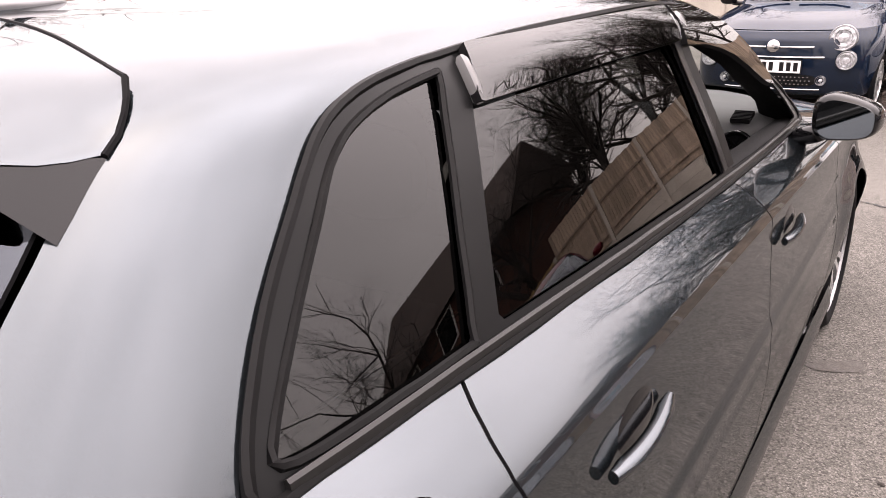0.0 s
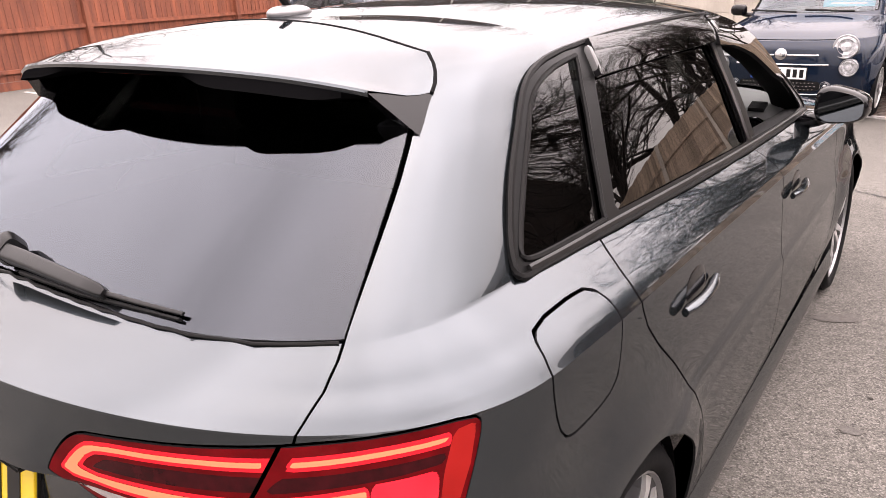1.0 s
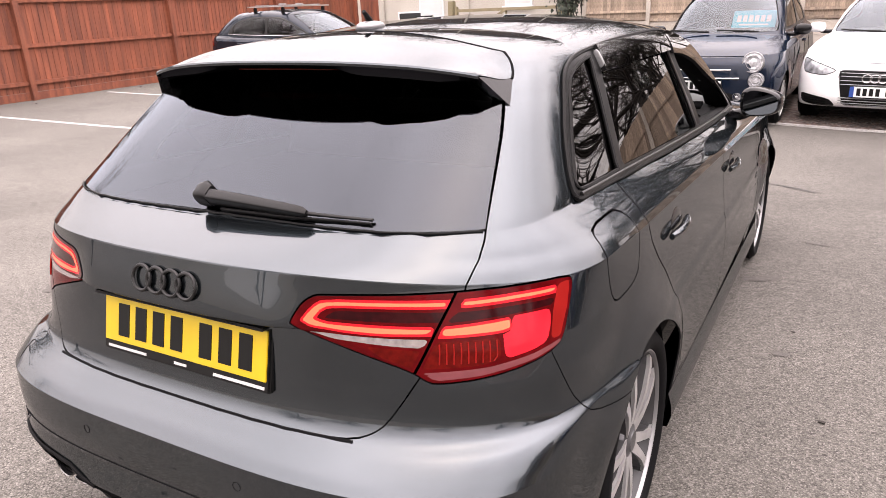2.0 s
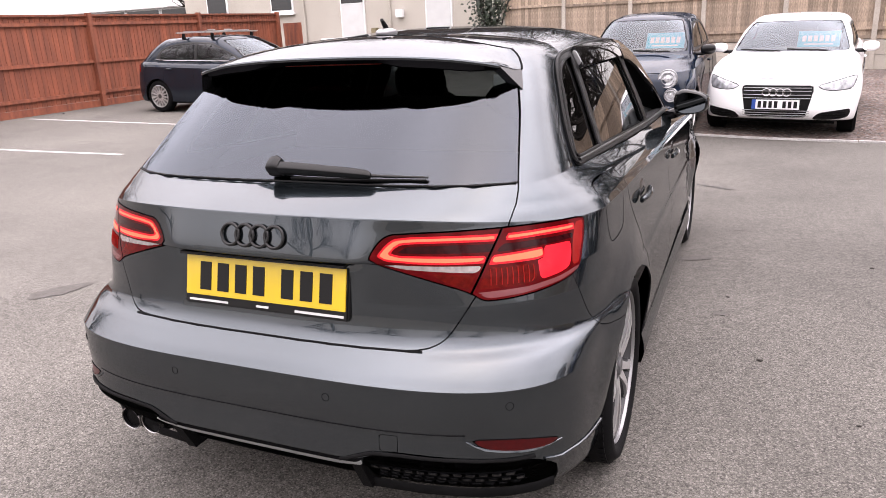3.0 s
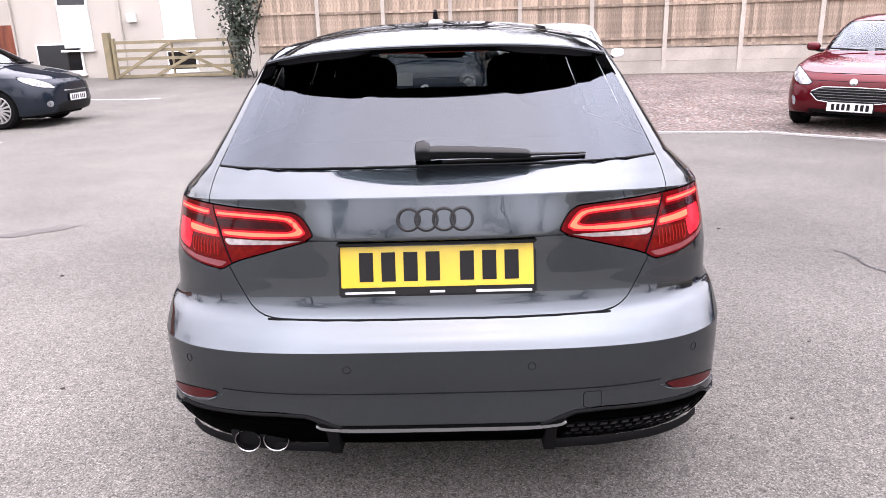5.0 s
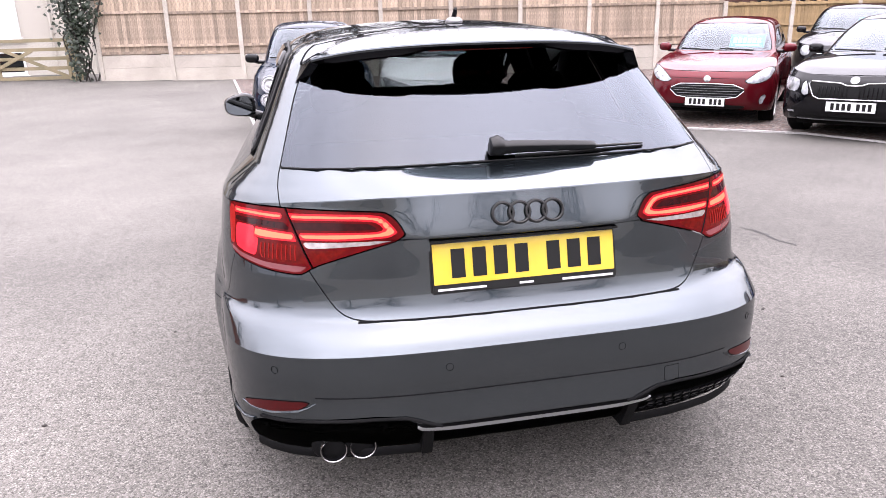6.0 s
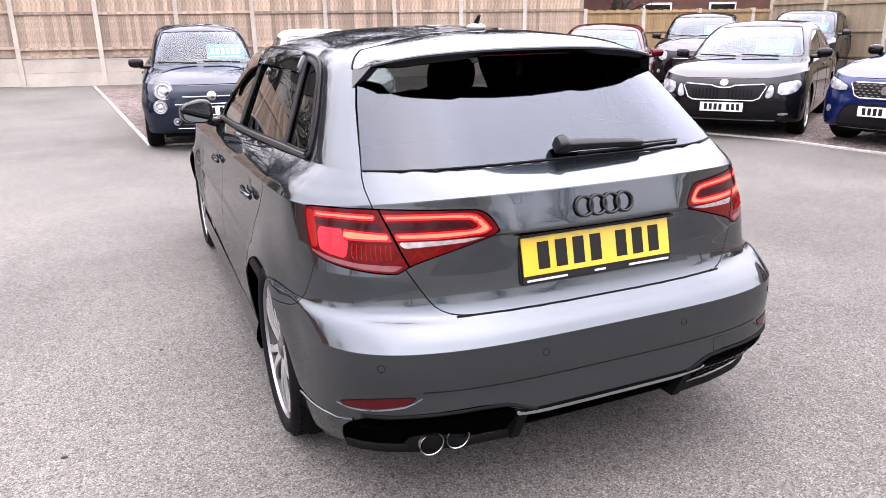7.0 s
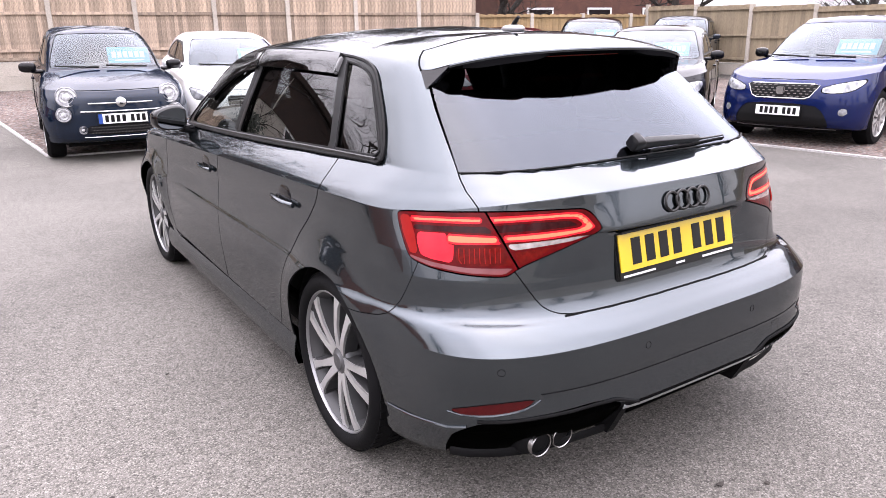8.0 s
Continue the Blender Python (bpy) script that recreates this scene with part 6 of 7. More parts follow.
        for q in np.linspace(0, 1, 9):
            y, z = 0.425 - 0.29 * q, 0.317 + 0.038 * q - 0.005 * math.sin(math.pi * q)
            p, n = sh.reach("side", y, z) if y > 0.22 else sh.reach("rear", 0.805 - 0.12 * (q - 0.7), z)
            p = p + n * 0.002
            pts.append((s * p.x, p.y, p.z))
        sweep(bm, pts, 0.0046, 8)
        part("bumper_edge", bm, M_PAINT, bumper, "", True)
        # lit lip below the reflector
        bm = bmesh.new()
        pts = []
        for x, z in zip((0.600, 0.622, 0.645, 0.68, 0.715, 0.745, 0.775, 0.80), (0.434, 0.421, 0.410, 0.402, 0.395, 0.391, 0.389, 0.392)):
            p, n = sh.reach("rear", x, z)
            p = p + n * 0.001
            pts.append((s * p.x, p.y, p.z))
        sweep(bm, pts, [0.002, 0.004, 0.005, 0.005, 0.005, 0.005, 0.004, 0.002], 8)
        part("reflector_lip", bm, M_PAINT, bumper, "", True)
    # cabin
    for x in (-0.36, 0.36):
        car_seat(car, x, 2.20, M_FABRIC)
    bm = bmesh.new()
    blob(bm, (0, 1.22, 0.86), (1.24, 0.18, 0.62), 3.6, 10, Matrix.Rotation(radians(14), 3, "X"))
    bench = part("rear_seat_back", bm, M_FABRIC, car, "dark rear seat back", True)
    for x in (-0.40, 0.40):
        bm = bmesh.new()
        blob(bm, (x, 1.14, 1.14), (0.25, 0.09, 0.15), 3, 8)
        part("headrest", bm, M_FABRIC, bench, "", True)
    bm = bmesh.new()
    blob(bm, (0, 2.98, 0.86), (1.38, 0.60, 0.26), 3.4, 12)
    dash = part("dashboard", bm, M_GREYSEAT, car, "dark grey dashboard", True)
    for x in (0.592, -0.592):
        bm = bmesh.new()
        lathe(bm, [(0.001, -0.004), (0.012, 0.004), (0.014, 0.0), (0.040, -0.004), (0.046, 0.006), (0.054, 0.006), (0.056, -0.01)], 32,
              Matrix.Translation((x, 2.680, 0.872)) @ Matrix.Rotation(radians(-90), 4, "Z") @ Matrix.Rotation(radians(-12), 4, "Y"))
        vent = part("air_vent", bm, M_GLOSSBLACK, dash, "round black air vent with bright rim", True)
        bm = bmesh.new()
        lathe(bm, [(0.046, 0.004), (0.048, 0.010), (0.053, 0.010), (0.056, 0.002), (0.056, -0.02)], 32,
              Matrix.Translation((x, 2.680, 0.872)) @ Matrix.Rotation(radians(-90), 4, "Z") @ Matrix.Rotation(radians(-12), 4, "Y"))
        part("vent_ring", bm, M_CHROME, vent, "bright vent ring", True)
        for k in range(7):
            lean = Matrix.Translation((x - 0.008, 2.750 + 0.0095 * k, 0.947 + 0.0026 * k)) @ Matrix.Rotation(radians(14), 4, "X")
            boxed("demister_slot", (-0.030, -0.0028, -0.01), (0.030, 0.0028, 0.005), M_GAP, dash, "", 0.0, lean)
    bm = bmesh.new()
    sweep(bm, [(0.36 + 0.18 * math.cos(t), 2.60 - 0.08 * math.sin(t), 0.88 + 0.165 * math.sin(t)) for t in (2 * math.pi * j / 36 for j in range(36))], 0.016, 8, True)
    wheel = part("steering_wheel", bm, M_FABRIC, car, "black steering wheel", True)
    boxed("wheel_hub", (0.24, 2.60, 0.84), (0.48, 2.66, 0.92), M_FABRIC, wheel, "", 0.03)
    screen = boxed("dash_screen", (-0.125, 2.650, 0.965), (0.055, 2.664, 1.060), M_GLOSSBLACK, dash, "thin screen standing on the dashboard", 0.004)
    boxed("screen_face", (-0.085, 2.6465, 0.985), (-0.010, 2.6495, 1.040), M_PLATEWHITE, screen, "pale lit part of the screen")
    boxed("inside_mirror", (-0.11, 2.52, 1.235), (0.13, 2.545, 1.30), M_GLOSSBLACK, car, "black inside mirror", 0.015)
    boxed("windscreen_sticker", (-0.30, 2.90, 1.06), (-0.20, 2.902, 1.14), M_PLATEWHITE, car, "white sticker inside the windscreen")
    boxed("load_cover", (-0.60, 0.29, 0.945), (0.60, 1.12, 0.962), M_SHELF, car, "black load cover behind the seats", 0.004)
    boxed("load_floor", (-0.72, 0.25, 0.60), (0.72, 1.35, 0.64), M_SHELF, car, "dark load floor", 0.01)


def hero_car():
    car = empty("hatchback_car", "dark grey metallic five-door hatchback parked on tarmac, tail lamps lit", "car")
    sh, first = (Shell(HERO_RINGS, HUBS, 0.335, 0.028, nr=84, bands=((11, 15, 0.28, 0.42),), taper=0.80, fine=((11, 18), (14, 26))) for k in range(2))
    for y, z in HUBS:
        sh.carve_by("body", "void", lambda v: np.where((np.abs(v[:, 0]) > 0.55), np.hypot(v[:, 1] - y, v[:, 2] - z) - 0.342, 1.0))
    sh.parts.pop("void")
    sh.carve("body", "window_trim", "side", DLO, 0.0, 1)
    deflectors = {}
    for nm, pts in (("r", [(1.125, 1.255), (1.125, 1.255), (1.15, 1.322), (1.15, 1.322), (1.55, 1.329), (1.925, 1.327), (1.925, 1.327), (1.915, 1.262), (1.915, 1.262), (1.55, 1.264)]),
                    ("f", [(1.945, 1.250), (1.945, 1.250), (1.945, 1.327), (1.945, 1.327), (2.18, 1.312), (2.40, 1.252), (2.62, 1.130), (2.60, 1.062), (2.36, 1.178), (2.14, 1.232)])):
        deflectors[nm] = pts
    dlo = sh.parts["window_trim"]
    for nm, pts in deflectors.items():
        sh.parts["deflector_" + nm] = sh.split(dlo, sh.field("side", pts, 1))[0]
        sh.halve("deflector_" + nm, "deflector_" + nm + "_l", "deflector_" + nm + "_r")
    for nm, pts in (("quarter_window", QUARTER), ("rear_door_window", REARGLASS), ("front_door_window", FRONTGLASS)):
        sh.parts[nm + "_pane"] = sh.split(dlo, sh.field("side", pts, 1) - 0.010)[0]
        sh.carve("window_trim", nm, "side", pts, 0.0, 1)
    sh.carve("body", "tail_lamp", "wrap", LAMP, 0.0020, 1)
    sh.carve("tail_lamp", "boot_lamp", "wrap", LAMPSEAM, 0.0034, 0)
    for k, (source, nm, mat, label, pts) in enumerate(LAMP_PIECES):
        sh.carve(source, "piece%d" % k, "wrap", pts, 0.0, 1 if source == "boot_lamp" and nm == "light_guide" else 0)
        if nm == "light_guide":
            sh.carve_by("piece%d" % k, "core%d" % k, lambda v: sh.field("wrap", pts, 1 if source == "boot_lamp" else 0) + 0.0052)
    sh.carve("body", "tailgate", "rear", TAILGATE, 0.0015, 1)
    sh.carve("tailgate", "rear_window", "rear", REARWINDOW, 0.0018, 1)
    sh.carve("body", "bumper", "wrap", BUMPER, 0.0014, 1)
    sh.carve("bumper", "diffuser", "wrap", DIFFUSER, 0.0015, 1)
    sh.carve("diffuser", "diffuser_strip", "wrap", SILVER, 0.0008, 0)
    sh.carve("bumper", "reflector", "wrap", REFLECTOR, 0.0012, 1)
    sh.carve("bumper", "tow_cover", "rear", [(0.385, 0.395), (0.385, 0.440), (0.433, 0.440), (0.433, 0.395)], 0.0008, 0, 1)
    sh.carve("body", "windscreen", "front", [(-0.3, 0.985), (0.62, 0.965), (0.66, 0.985), (0.50, 1.28), (0.42, 1.335), (-0.3, 1.345)], 0.0, 1)
    sh.carve("body", "fuel_flap", "side", FUELFLAP, 0.0022, 1, 1)
    sh.carve("body", "rear_door", "side", REARDOOR, 0.0028, 1)
    sh.carve("body", "front_door", "side", FRONTDOOR, 0.0028, 1)
    panes = ("quarter_window", "rear_door_window", "front_door_window")
    glassy = panes + tuple(k + "_pane" for k in panes) + ("rear_window", "windscreen")
    solid = [k for k in sh.parts if k not in glassy and not k.startswith("deflector") and k != "window_trim"]
    sh.parts["liner"] = np.concatenate([sh.parts[k] for k in solid])[:, ::-1]
    for nm in ["window_trim", "quarter_window", "rear_door_window", "front_door_window", "tail_lamp", "boot_lamp", "rear_door", "front_door", "reflector"] + [k for k in sh.parts if k.startswith(("piece", "core"))]:
        sh.halve(nm, nm + "_l", nm + "_r")
    for nm in ("quarter_window", "rear_door_window", "front_door_window"):
        for s in ("_l", "_r"):
            sh.parts.pop(nm + s)
        sh.halve(nm + "_pane", nm + "_l", nm + "_r")
    sh.emit("body", "body_shell", M_PAINT, car)
    gate = sh.emit("tailgate", "tailgate", M_PAINT, car)
    sh.emit("rear_window", "rear_window", M_REARGLASS, gate, "lightly tinted rear window", fair="rear")
    sh.emit("windscreen", "windscreen", M_LAMINATED, car, "clear windscreen", flange=0)
    bumper = sh.emit("bumper", "rear_bumper", M_PAINT, car)
    sh.emit("diffuser", "diffuser", M_PLASTIC, bumper, "satin black rear diffuser", -0.006)
    sh.emit("diffuser_strip", "diffuser_strip", M_STRIP, bumper, "satin silver diffuser strip", 0.006, 0.02)
    sh.emit("tow_cover", "tow_eye_cover", M_PAINT, bumper)
    sh.emit("fuel_flap", "fuel_flap", M_PAINT, car)
    doors = {}
    for s in ("_l", "_r"):
        d1 = doors["r" + s] = sh.emit("rear_door" + s, "rear_door", M_PAINT, car)
        d2 = doors["f" + s] = sh.emit("front_door" + s, "front_door", M_PAINT, car)
        sh.emit("window_trim" + s, "window_trim", M_PIANO, car, "gloss black window surround", 0.003)
        sh.emit("quarter_window" + s, "quarter_window", M_TINT, car, "dark tinted quarter window", -0.004, 0, "side")
        sh.emit("rear_door_window" + s, "rear_door_window", M_TINT, d1, "dark tinted door window", -0.006, 0, "side")
        sh.emit("deflector_r" + s, "wind_deflector", M_SMOKE, d1, "smoked acrylic wind deflector", 0.018, 0.014, "side")
        sh.emit("deflector_f" + s, "wind_deflector", M_SMOKE, d2, "smoked acrylic wind deflector", 0.018, 0.014, "side")
        if s == "_l":
            sh.emit("front_door_window" + s, "front_door_window", M_CLEAR, d2, "clear front door window", -0.006, 0, "side")
        lamp = sh.emit("tail_lamp" + s, "tail_lamp", M_REDLENS, car, "lit red tail lamp", 0.002)
        sh.emit("boot_lamp" + s, "boot_lamp", M_REDLENS, gate, "lit red inner tail lamp", 0.002)
        for k, (source, nm, mat, label, pts) in enumerate(LAMP_PIECES):
            piece = sh.emit("piece%d%s" % (k, s), nm, mat, lamp if source == "tail_lamp" else gate, label, 0.002, 0.006)
            if nm == "light_guide":
                sh.emit("core%d%s" % (k, s), "light_core", M_GUIDE, piece if source == "boot_lamp" else lamp, "bright core of the light strip", 0.003, 0.004)
        side = -1 if s == "_l" else 1
        for k in range(9):
            bm = bmesh.new()
            pts = []
            for f in np.linspace(0, 1, 5):
                wrap, z = 0.800 + 0.0185 * k - 0.012 * f, 0.829 - 0.040 * f
                p, n = first.corner(wrap, z)
                p = p + n * 0.003
                pts.append((side * p.x, p.y, p.z))
            sweep(bm, pts, 0.0016, 5)
            part("lens_rib", bm, M_SIDERED, lamp)
        sh.emit("reflector" + s, "bumper_reflector", M_LENSREFL, bumper, "red strip reflector", 0.002)
    sh.emit("liner", "inner_shell", M_GAP, car, "dark inner lining", -0.006, 0)
    hero_details(car, gate, bumper, doors, first)
    for y, z in HUBS:
        for s in (-1, 1):
            make_wheel(car, s * 0.856, y, z, WHEEL_R, s)
            bm = bmesh.new()
            m = Matrix.Translation((0, y, z))
            lathe(bm, [(0.346, s * 0.850), (0.36, s * 0.80), (0.36, s * 0.60), (0.05, s * 0.58)], 40, m)
            bmesh.ops.delete(bm, geom=[v for v in bm.verts if v.co.z < 0.22], context="VERTS")
            part("wheel_arch_liner", bm, M_PLASTIC, car, "black plastic arch liner")
    boxed("underbody", (-0.70, 0.25, 0.15), (0.70, 4.1, 0.30), M_PLASTIC, car, "dark underbody", 0.03)
    return car


hero_car()

# ---- the parked cars ----
def mirror_outline(c, r, n=20, sx=1.0):
    return [(c[0] + sx * r * math.cos(2 * math.pi * k / n), c[1] + r * math.sin(2 * math.pi * k / n)) for k in range(n)]


def parked_car(name, label, paint, m, L, W, H, wb, fo, bonnet, cowl, roof_y, pieces, slats=(), wheel_r=0.31, plate_z=0.42, tail_drop=0.0, mirror_mat=None, band=True,
               sign=True, rails=False, bars_on_roof=False, belt=0.95, spokes=10, extra=None, plate=True, nose_power=2.5):
    """A parked car with its nose at y = 0 and its tail at y = L. pieces: cut out of the nose, as (name, material, label, outline)."""
    hw = W / 2
    cy, cz = cowl
    car = empty(name, label, "car", m, "cars parked in the bays")
    tz = 1.02
    rings = [
        (1, (0.28, 0.20, 0.35, 2.6), (hw - 0.12,) * 3 + (0.19,) * 3, (L - 0.25, 0.22, 0.35, 2.6)),
        (0, (0.06, 0.25, 0.55, nose_power + 0.2), (hw - 0.03,) * 3 + (0.21,) * 3, (L - 0.06, 0.26, 0.5, 2.7)),
        (0, (0.0, 0.38, 0.60, nose_power + 0.2), (hw - 0.008,) * 3 + (0.33,) * 3, (L, 0.40, 0.55, 2.8)),
        (0, (0.0, 0.50, 0.62, nose_power + 0.2), (hw - 0.002,) * 3 + (0.52,) * 3, (L, 0.55, 0.55, 2.8)),
        (0, (0.020, bonnet - 0.08, 0.66, nose_power + 0.1), (hw - 0.006,) * 3 + (0.68, 0.69, 0.70), (L - 0.02, 0.72, 0.55, 2.8)),
        (1, (0.075, bonnet, 0.72, nose_power), (hw - 0.025, hw - 0.02, hw - 0.03, belt - 0.13, belt - 0.09, belt - 0.05), (L - 0.05, 0.88, 0.55, 2.8)),
        (0, (0.30, bonnet + 0.085, 0.80, nose_power), (hw - 0.065, hw - 0.06, hw - 0.065, belt - 0.055, belt - 0.03, belt), (L - 0.07, 0.96, 0.5, 2.8)),
        (1, (cy, cz, 0.52, 2.8), (hw - 0.125, hw - 0.11, hw - 0.125, belt, belt + 0.015, belt + 0.045), (L - 0.12, tz, 0.42, 2.8)),
        (0, (cy + 0.52 * (roof_y - cy), cz + 0.58 * (H - 0.06 - cz), 0.48, 2.8), (hw - 0.19, hw - 0.175, hw - 0.195) + (belt + 0.57 * (H - 0.1 - belt),) * 3,
         (L - 0.26 - tail_drop * 0.5, tz + 0.56 * (H - 0.09 - tz), 0.40, 2.8)),
        (0, (roof_y, H - 0.062, 0.45, 2.8), (hw - 0.27, hw - 0.255, hw - 0.285, H - 0.115, H - 0.088, H - 0.115), (L - 0.42 - tail_drop, H - 0.10, 0.36, 2.8)),
        (0, (roof_y + 0.11, H - 0.03, 0.38, 2.6), (hw - 0.38, hw - 0.37, hw - 0.39, H - 0.055, H - 0.03, H - 0.062), (L - 0.50 - tail_drop, H - 0.055, 0.32, 2.6)),
        (0, (roof_y + 0.22, H - 0.012, 0.25, 2.4), ((hw - 0.38) / 2,) * 3 + (H - 0.022, H - 0.008, H - 0.035), (L - 0.58 - tail_drop, H - 0.035, 0.25, 2.4)),
        (1, (roof_y + 0.30, H - 0.006, 0.05, 2.0), (0.004,) * 3 + (H - 0.01, H, H - 0.025), (L - 0.64 - tail_drop, H - 0.028, 0.05, 2.0)),
    ]
    hubs = ((fo, wheel_r - 0.004), (fo + wb, wheel_r - 0.004))
    sh = Shell(rings, hubs, wheel_r + 0.03, 0.014, 34, 52, 24, 5)
    skin = Shell(rings, hubs, wheel_r + 0.03, 0.014, 34, 52, 24, 5)
    for y, z in hubs:
        sh.carve_by("body", "void", lambda v: np.where(np.abs(v[:, 0]) > 0.5, np.hypot(v[:, 1] - y, v[:, 2] - z) - wheel_r - 0.032, 1.0))
    sh.parts.pop("void")
    for k, (nm, mat, lab, pts) in enumerate(pieces):
        sh.carve("body", "piece%d" % k, "rear", pts, 0.004 if nm == "headlamp" else 0.0012, 1)
    wx, tx = hw - 0.175, hw - 0.33
    sh.carve("body", "windscreen", "screen", [(-0.4, cz + 0.012), (wx - 0.05, cz + 0.005), (wx, cz + 0.02), (tx + 0.02, H - 0.125), (tx - 0.03, H - 0.095), (-0.4, H - 0.082)], 0.003, 1)
    y0, y1 = cy + 0.42, L - 0.58 - tail_drop * 0.8
    dlo = [(y0, belt + 0.035), (y0 + 0.06, belt + 0.09), (roof_y + 0.30, H - 0.165), (roof_y + 0.50, H - 0.135), ((y0 + y1) / 2 + 0.3, H - 0.128), (y1 - 0.45, H - 0.155), (y1 - 0.1, H - 0.24), (y1 + 0.06, belt + 0.10), (y1, belt + 0.065)]
    sh.carve("body", "trim", "side", dlo, 0.0, 1)
    mid = y0 + (y1 - y0) * 0.53
    for nm, lo, hi in (("front_window", y0 + 0.08, mid - 0.03), ("back_window", mid + 0.04, y1 - 0.10)):
        f = lambda v: np.maximum.reduce([outline_distance(v[:, 1:], soften(dlo, 1)) + 0.030, lo - v[:, 1], v[:, 1] - hi, 0.3 - np.abs(v[:, 0])])
        sh.carve_by("trim", nm, f)
    sh.carve_by("body", "tail_light", lambda v: np.maximum.reduce([L - 0.34 + 0.5 * (v[:, 2] - 0.90) - v[:, 1], 0.82 - v[:, 2], v[:, 2] - 0.99, hw - 0.34 - np.abs(v[:, 0])]))
    solid = [k for k in sh.parts if "window" not in k and k not in ("windscreen", "trim")]
    sh.parts["liner"] = np.concatenate([sh.parts[k] for k in solid])[:, ::-1]
    sh.emit("body", "body_shell", paint, car)
    sh.emit("windscreen", "windscreen", M_SCREEN, car, "clear windscreen reflecting the sky", -0.002, 0)
    sh.halve("trim", "trim_l", "trim_r")
    for s in ("_l", "_r"):
        sh.emit("trim" + s, "window_trim", M_TRIM, car, "black window surround", 0.001)
    for nm in ("front_window", "back_window"):
        sh.halve(nm, nm + "_l", nm + "_r")
        for s in ("_l", "_r"):
            sh.emit(nm + s, "side_window", M_SIDEGLASS, car, "dark side window", -0.003, 0)
    sh.halve("tail_light", "tl", "tr")
    for s in ("tl", "tr"):
        sh.emit(s, "tail_lamp", M_SIDERED, car, "red tail lamp", 0.004)
    sh.emit("liner", "inner_shell", M_GAP, car, "dark inner lining", -0.02, 0)
    for k, (nm, mat, lab, pts) in enumerate(pieces):
        both = min(p[0] for p in pts) < 0.03
        if both:
            sh.emit("piece%d" % k, nm, mat, car, lab, -0.006 if mat in (M_GRILLE, M_PLASTIC) else 0.002, 0.02)
        else:
            sh.halve("piece%d" % k, "pl", "pr")
            for s in ("pl", "pr"):
                sh.emit(s, nm, mat, car, lab, -0.006 if mat in (M_GRILLE, M_PLASTIC) else 0.003, 0.02)
    for nm, mat, lab, (x0, x1, z, t) in slats:
        bm = bmesh.new()
        pts = []
        for x in np.linspace(x0, x1, 9):
            p, n = skin.reach("rear", abs(x), z)
            pts.append((x, p.y - 0.004, z))
        sweep(bm, pts, t, 6)
        part(nm, bm, mat, car, lab, True)
    if extra:
        extra(car, skin)
    if plate:
        p, n = skin.reach("rear", 0.0, plate_z)
        number_plate(car, Matrix.Translation((0, p.y - 0.016, plate_z)), M_PLATEWHITE, band=band)
    for s in (-1, 1):
        bm = bmesh.new()
        mx, my, mz = s * (hw + 0.045), cy + 0.50, belt + 0.055
        blob(bm, (mx, my, mz), (0.19, 0.10, 0.125), 3.0, 9, Matrix.Rotation(radians(s * 12), 3, "Z"))
        mir = part("door_mirror", bm, mirror_mat or paint, car, "", True)
        bm = bmesh.new()
        blob(bm, (s * (hw - 0.07), my + 0.02, mz - 0.055), (0.18, 0.07, 0.05), 2.6, 7)
        part("mirror_stalk", bm, M_GLOSSBLACK, mir, "", True)
        for y, hz in ((cy + 1.30, belt - 0.13), (cy + 2.25, belt - 0.10)):
            if y < L - 1.0:
                p, n = skin.reach("side", y, hz)
                bm = bmesh.new()
                blob(bm, (s * (p.x + 0.012), y, hz), (0.035, 0.20, 0.035), 2.5, 6)
                part("door_handle", bm, paint, car, "", True)
        for yy in (cy + 0.45, mid, L - 1.0):
            bm = bmesh.new()
            pts = []
            for z in np.linspace(0.30, belt + 0.02, 9):
                p, n = skin.reach("side", yy, z)
                pts.append((s * (p.x + 0.0006), yy, z))
            sweep(bm, pts, 0.0028, 5)
            part("door_joint", bm, M_GAP, car, "dark door joint")
    # bonnet joint and wipers
    bm = bmesh.new()
    pts = []
    for x in np.linspace(-hw + 0.16, hw - 0.16, 15):
        p, n = skin.reach("rear", abs(x), bonnet + 0.012)
        pts.append((x, p.y - 0.0005, p.z))
    sweep(bm, pts, 0.003, 5)
    part("bonnet_joint", bm, M_GAP, car, "dark bonnet joint")
    for xa, xb in ((-0.10, -0.58), (0.45, -0.02)):
        bm = bmesh.new()
        pts = []
        for t in np.linspace(0, 1, 6):
            x = xa + (xb - xa) * t
            z = cz + 0.018 + 0.020 * t
            pts.append((x, cy + (roof_y - cy) * (z - cz) / (H - cz) * 0.80 + 0.07 * (abs(x) / hw) ** 2 - 0.03, z))
        sweep(bm, pts, 0.010, 5)
        part("wiper", bm, M_RUBBER, car, "black windscreen wiper", True)
    for y, z in hubs:
        for s in (-1, 1):
            plain_wheel(car, s * (hw - 0.012), y, z, wheel_r, s, spokes)
            bm = bmesh.new()
            lathe(bm, [(wheel_r + 0.034, s * (hw - 0.02)), (wheel_r + 0.04, s * (hw - 0.28)), (0.05, s * (hw - 0.29))], 28, Matrix.Translation((0, y, z)))
            bmesh.ops.delete(bm, geom=[v for v in bm.verts if v.co.z < 0.22], context="VERTS")
            part("wheel_arch_liner", bm, M_PLASTIC, car, "black plastic arch liner")
    boxed("underbody", (-hw + 0.2, 0.3, 0.16), (hw - 0.2, L - 0.3, 0.30), M_PLASTIC, car, "dark underbody", 0.03)
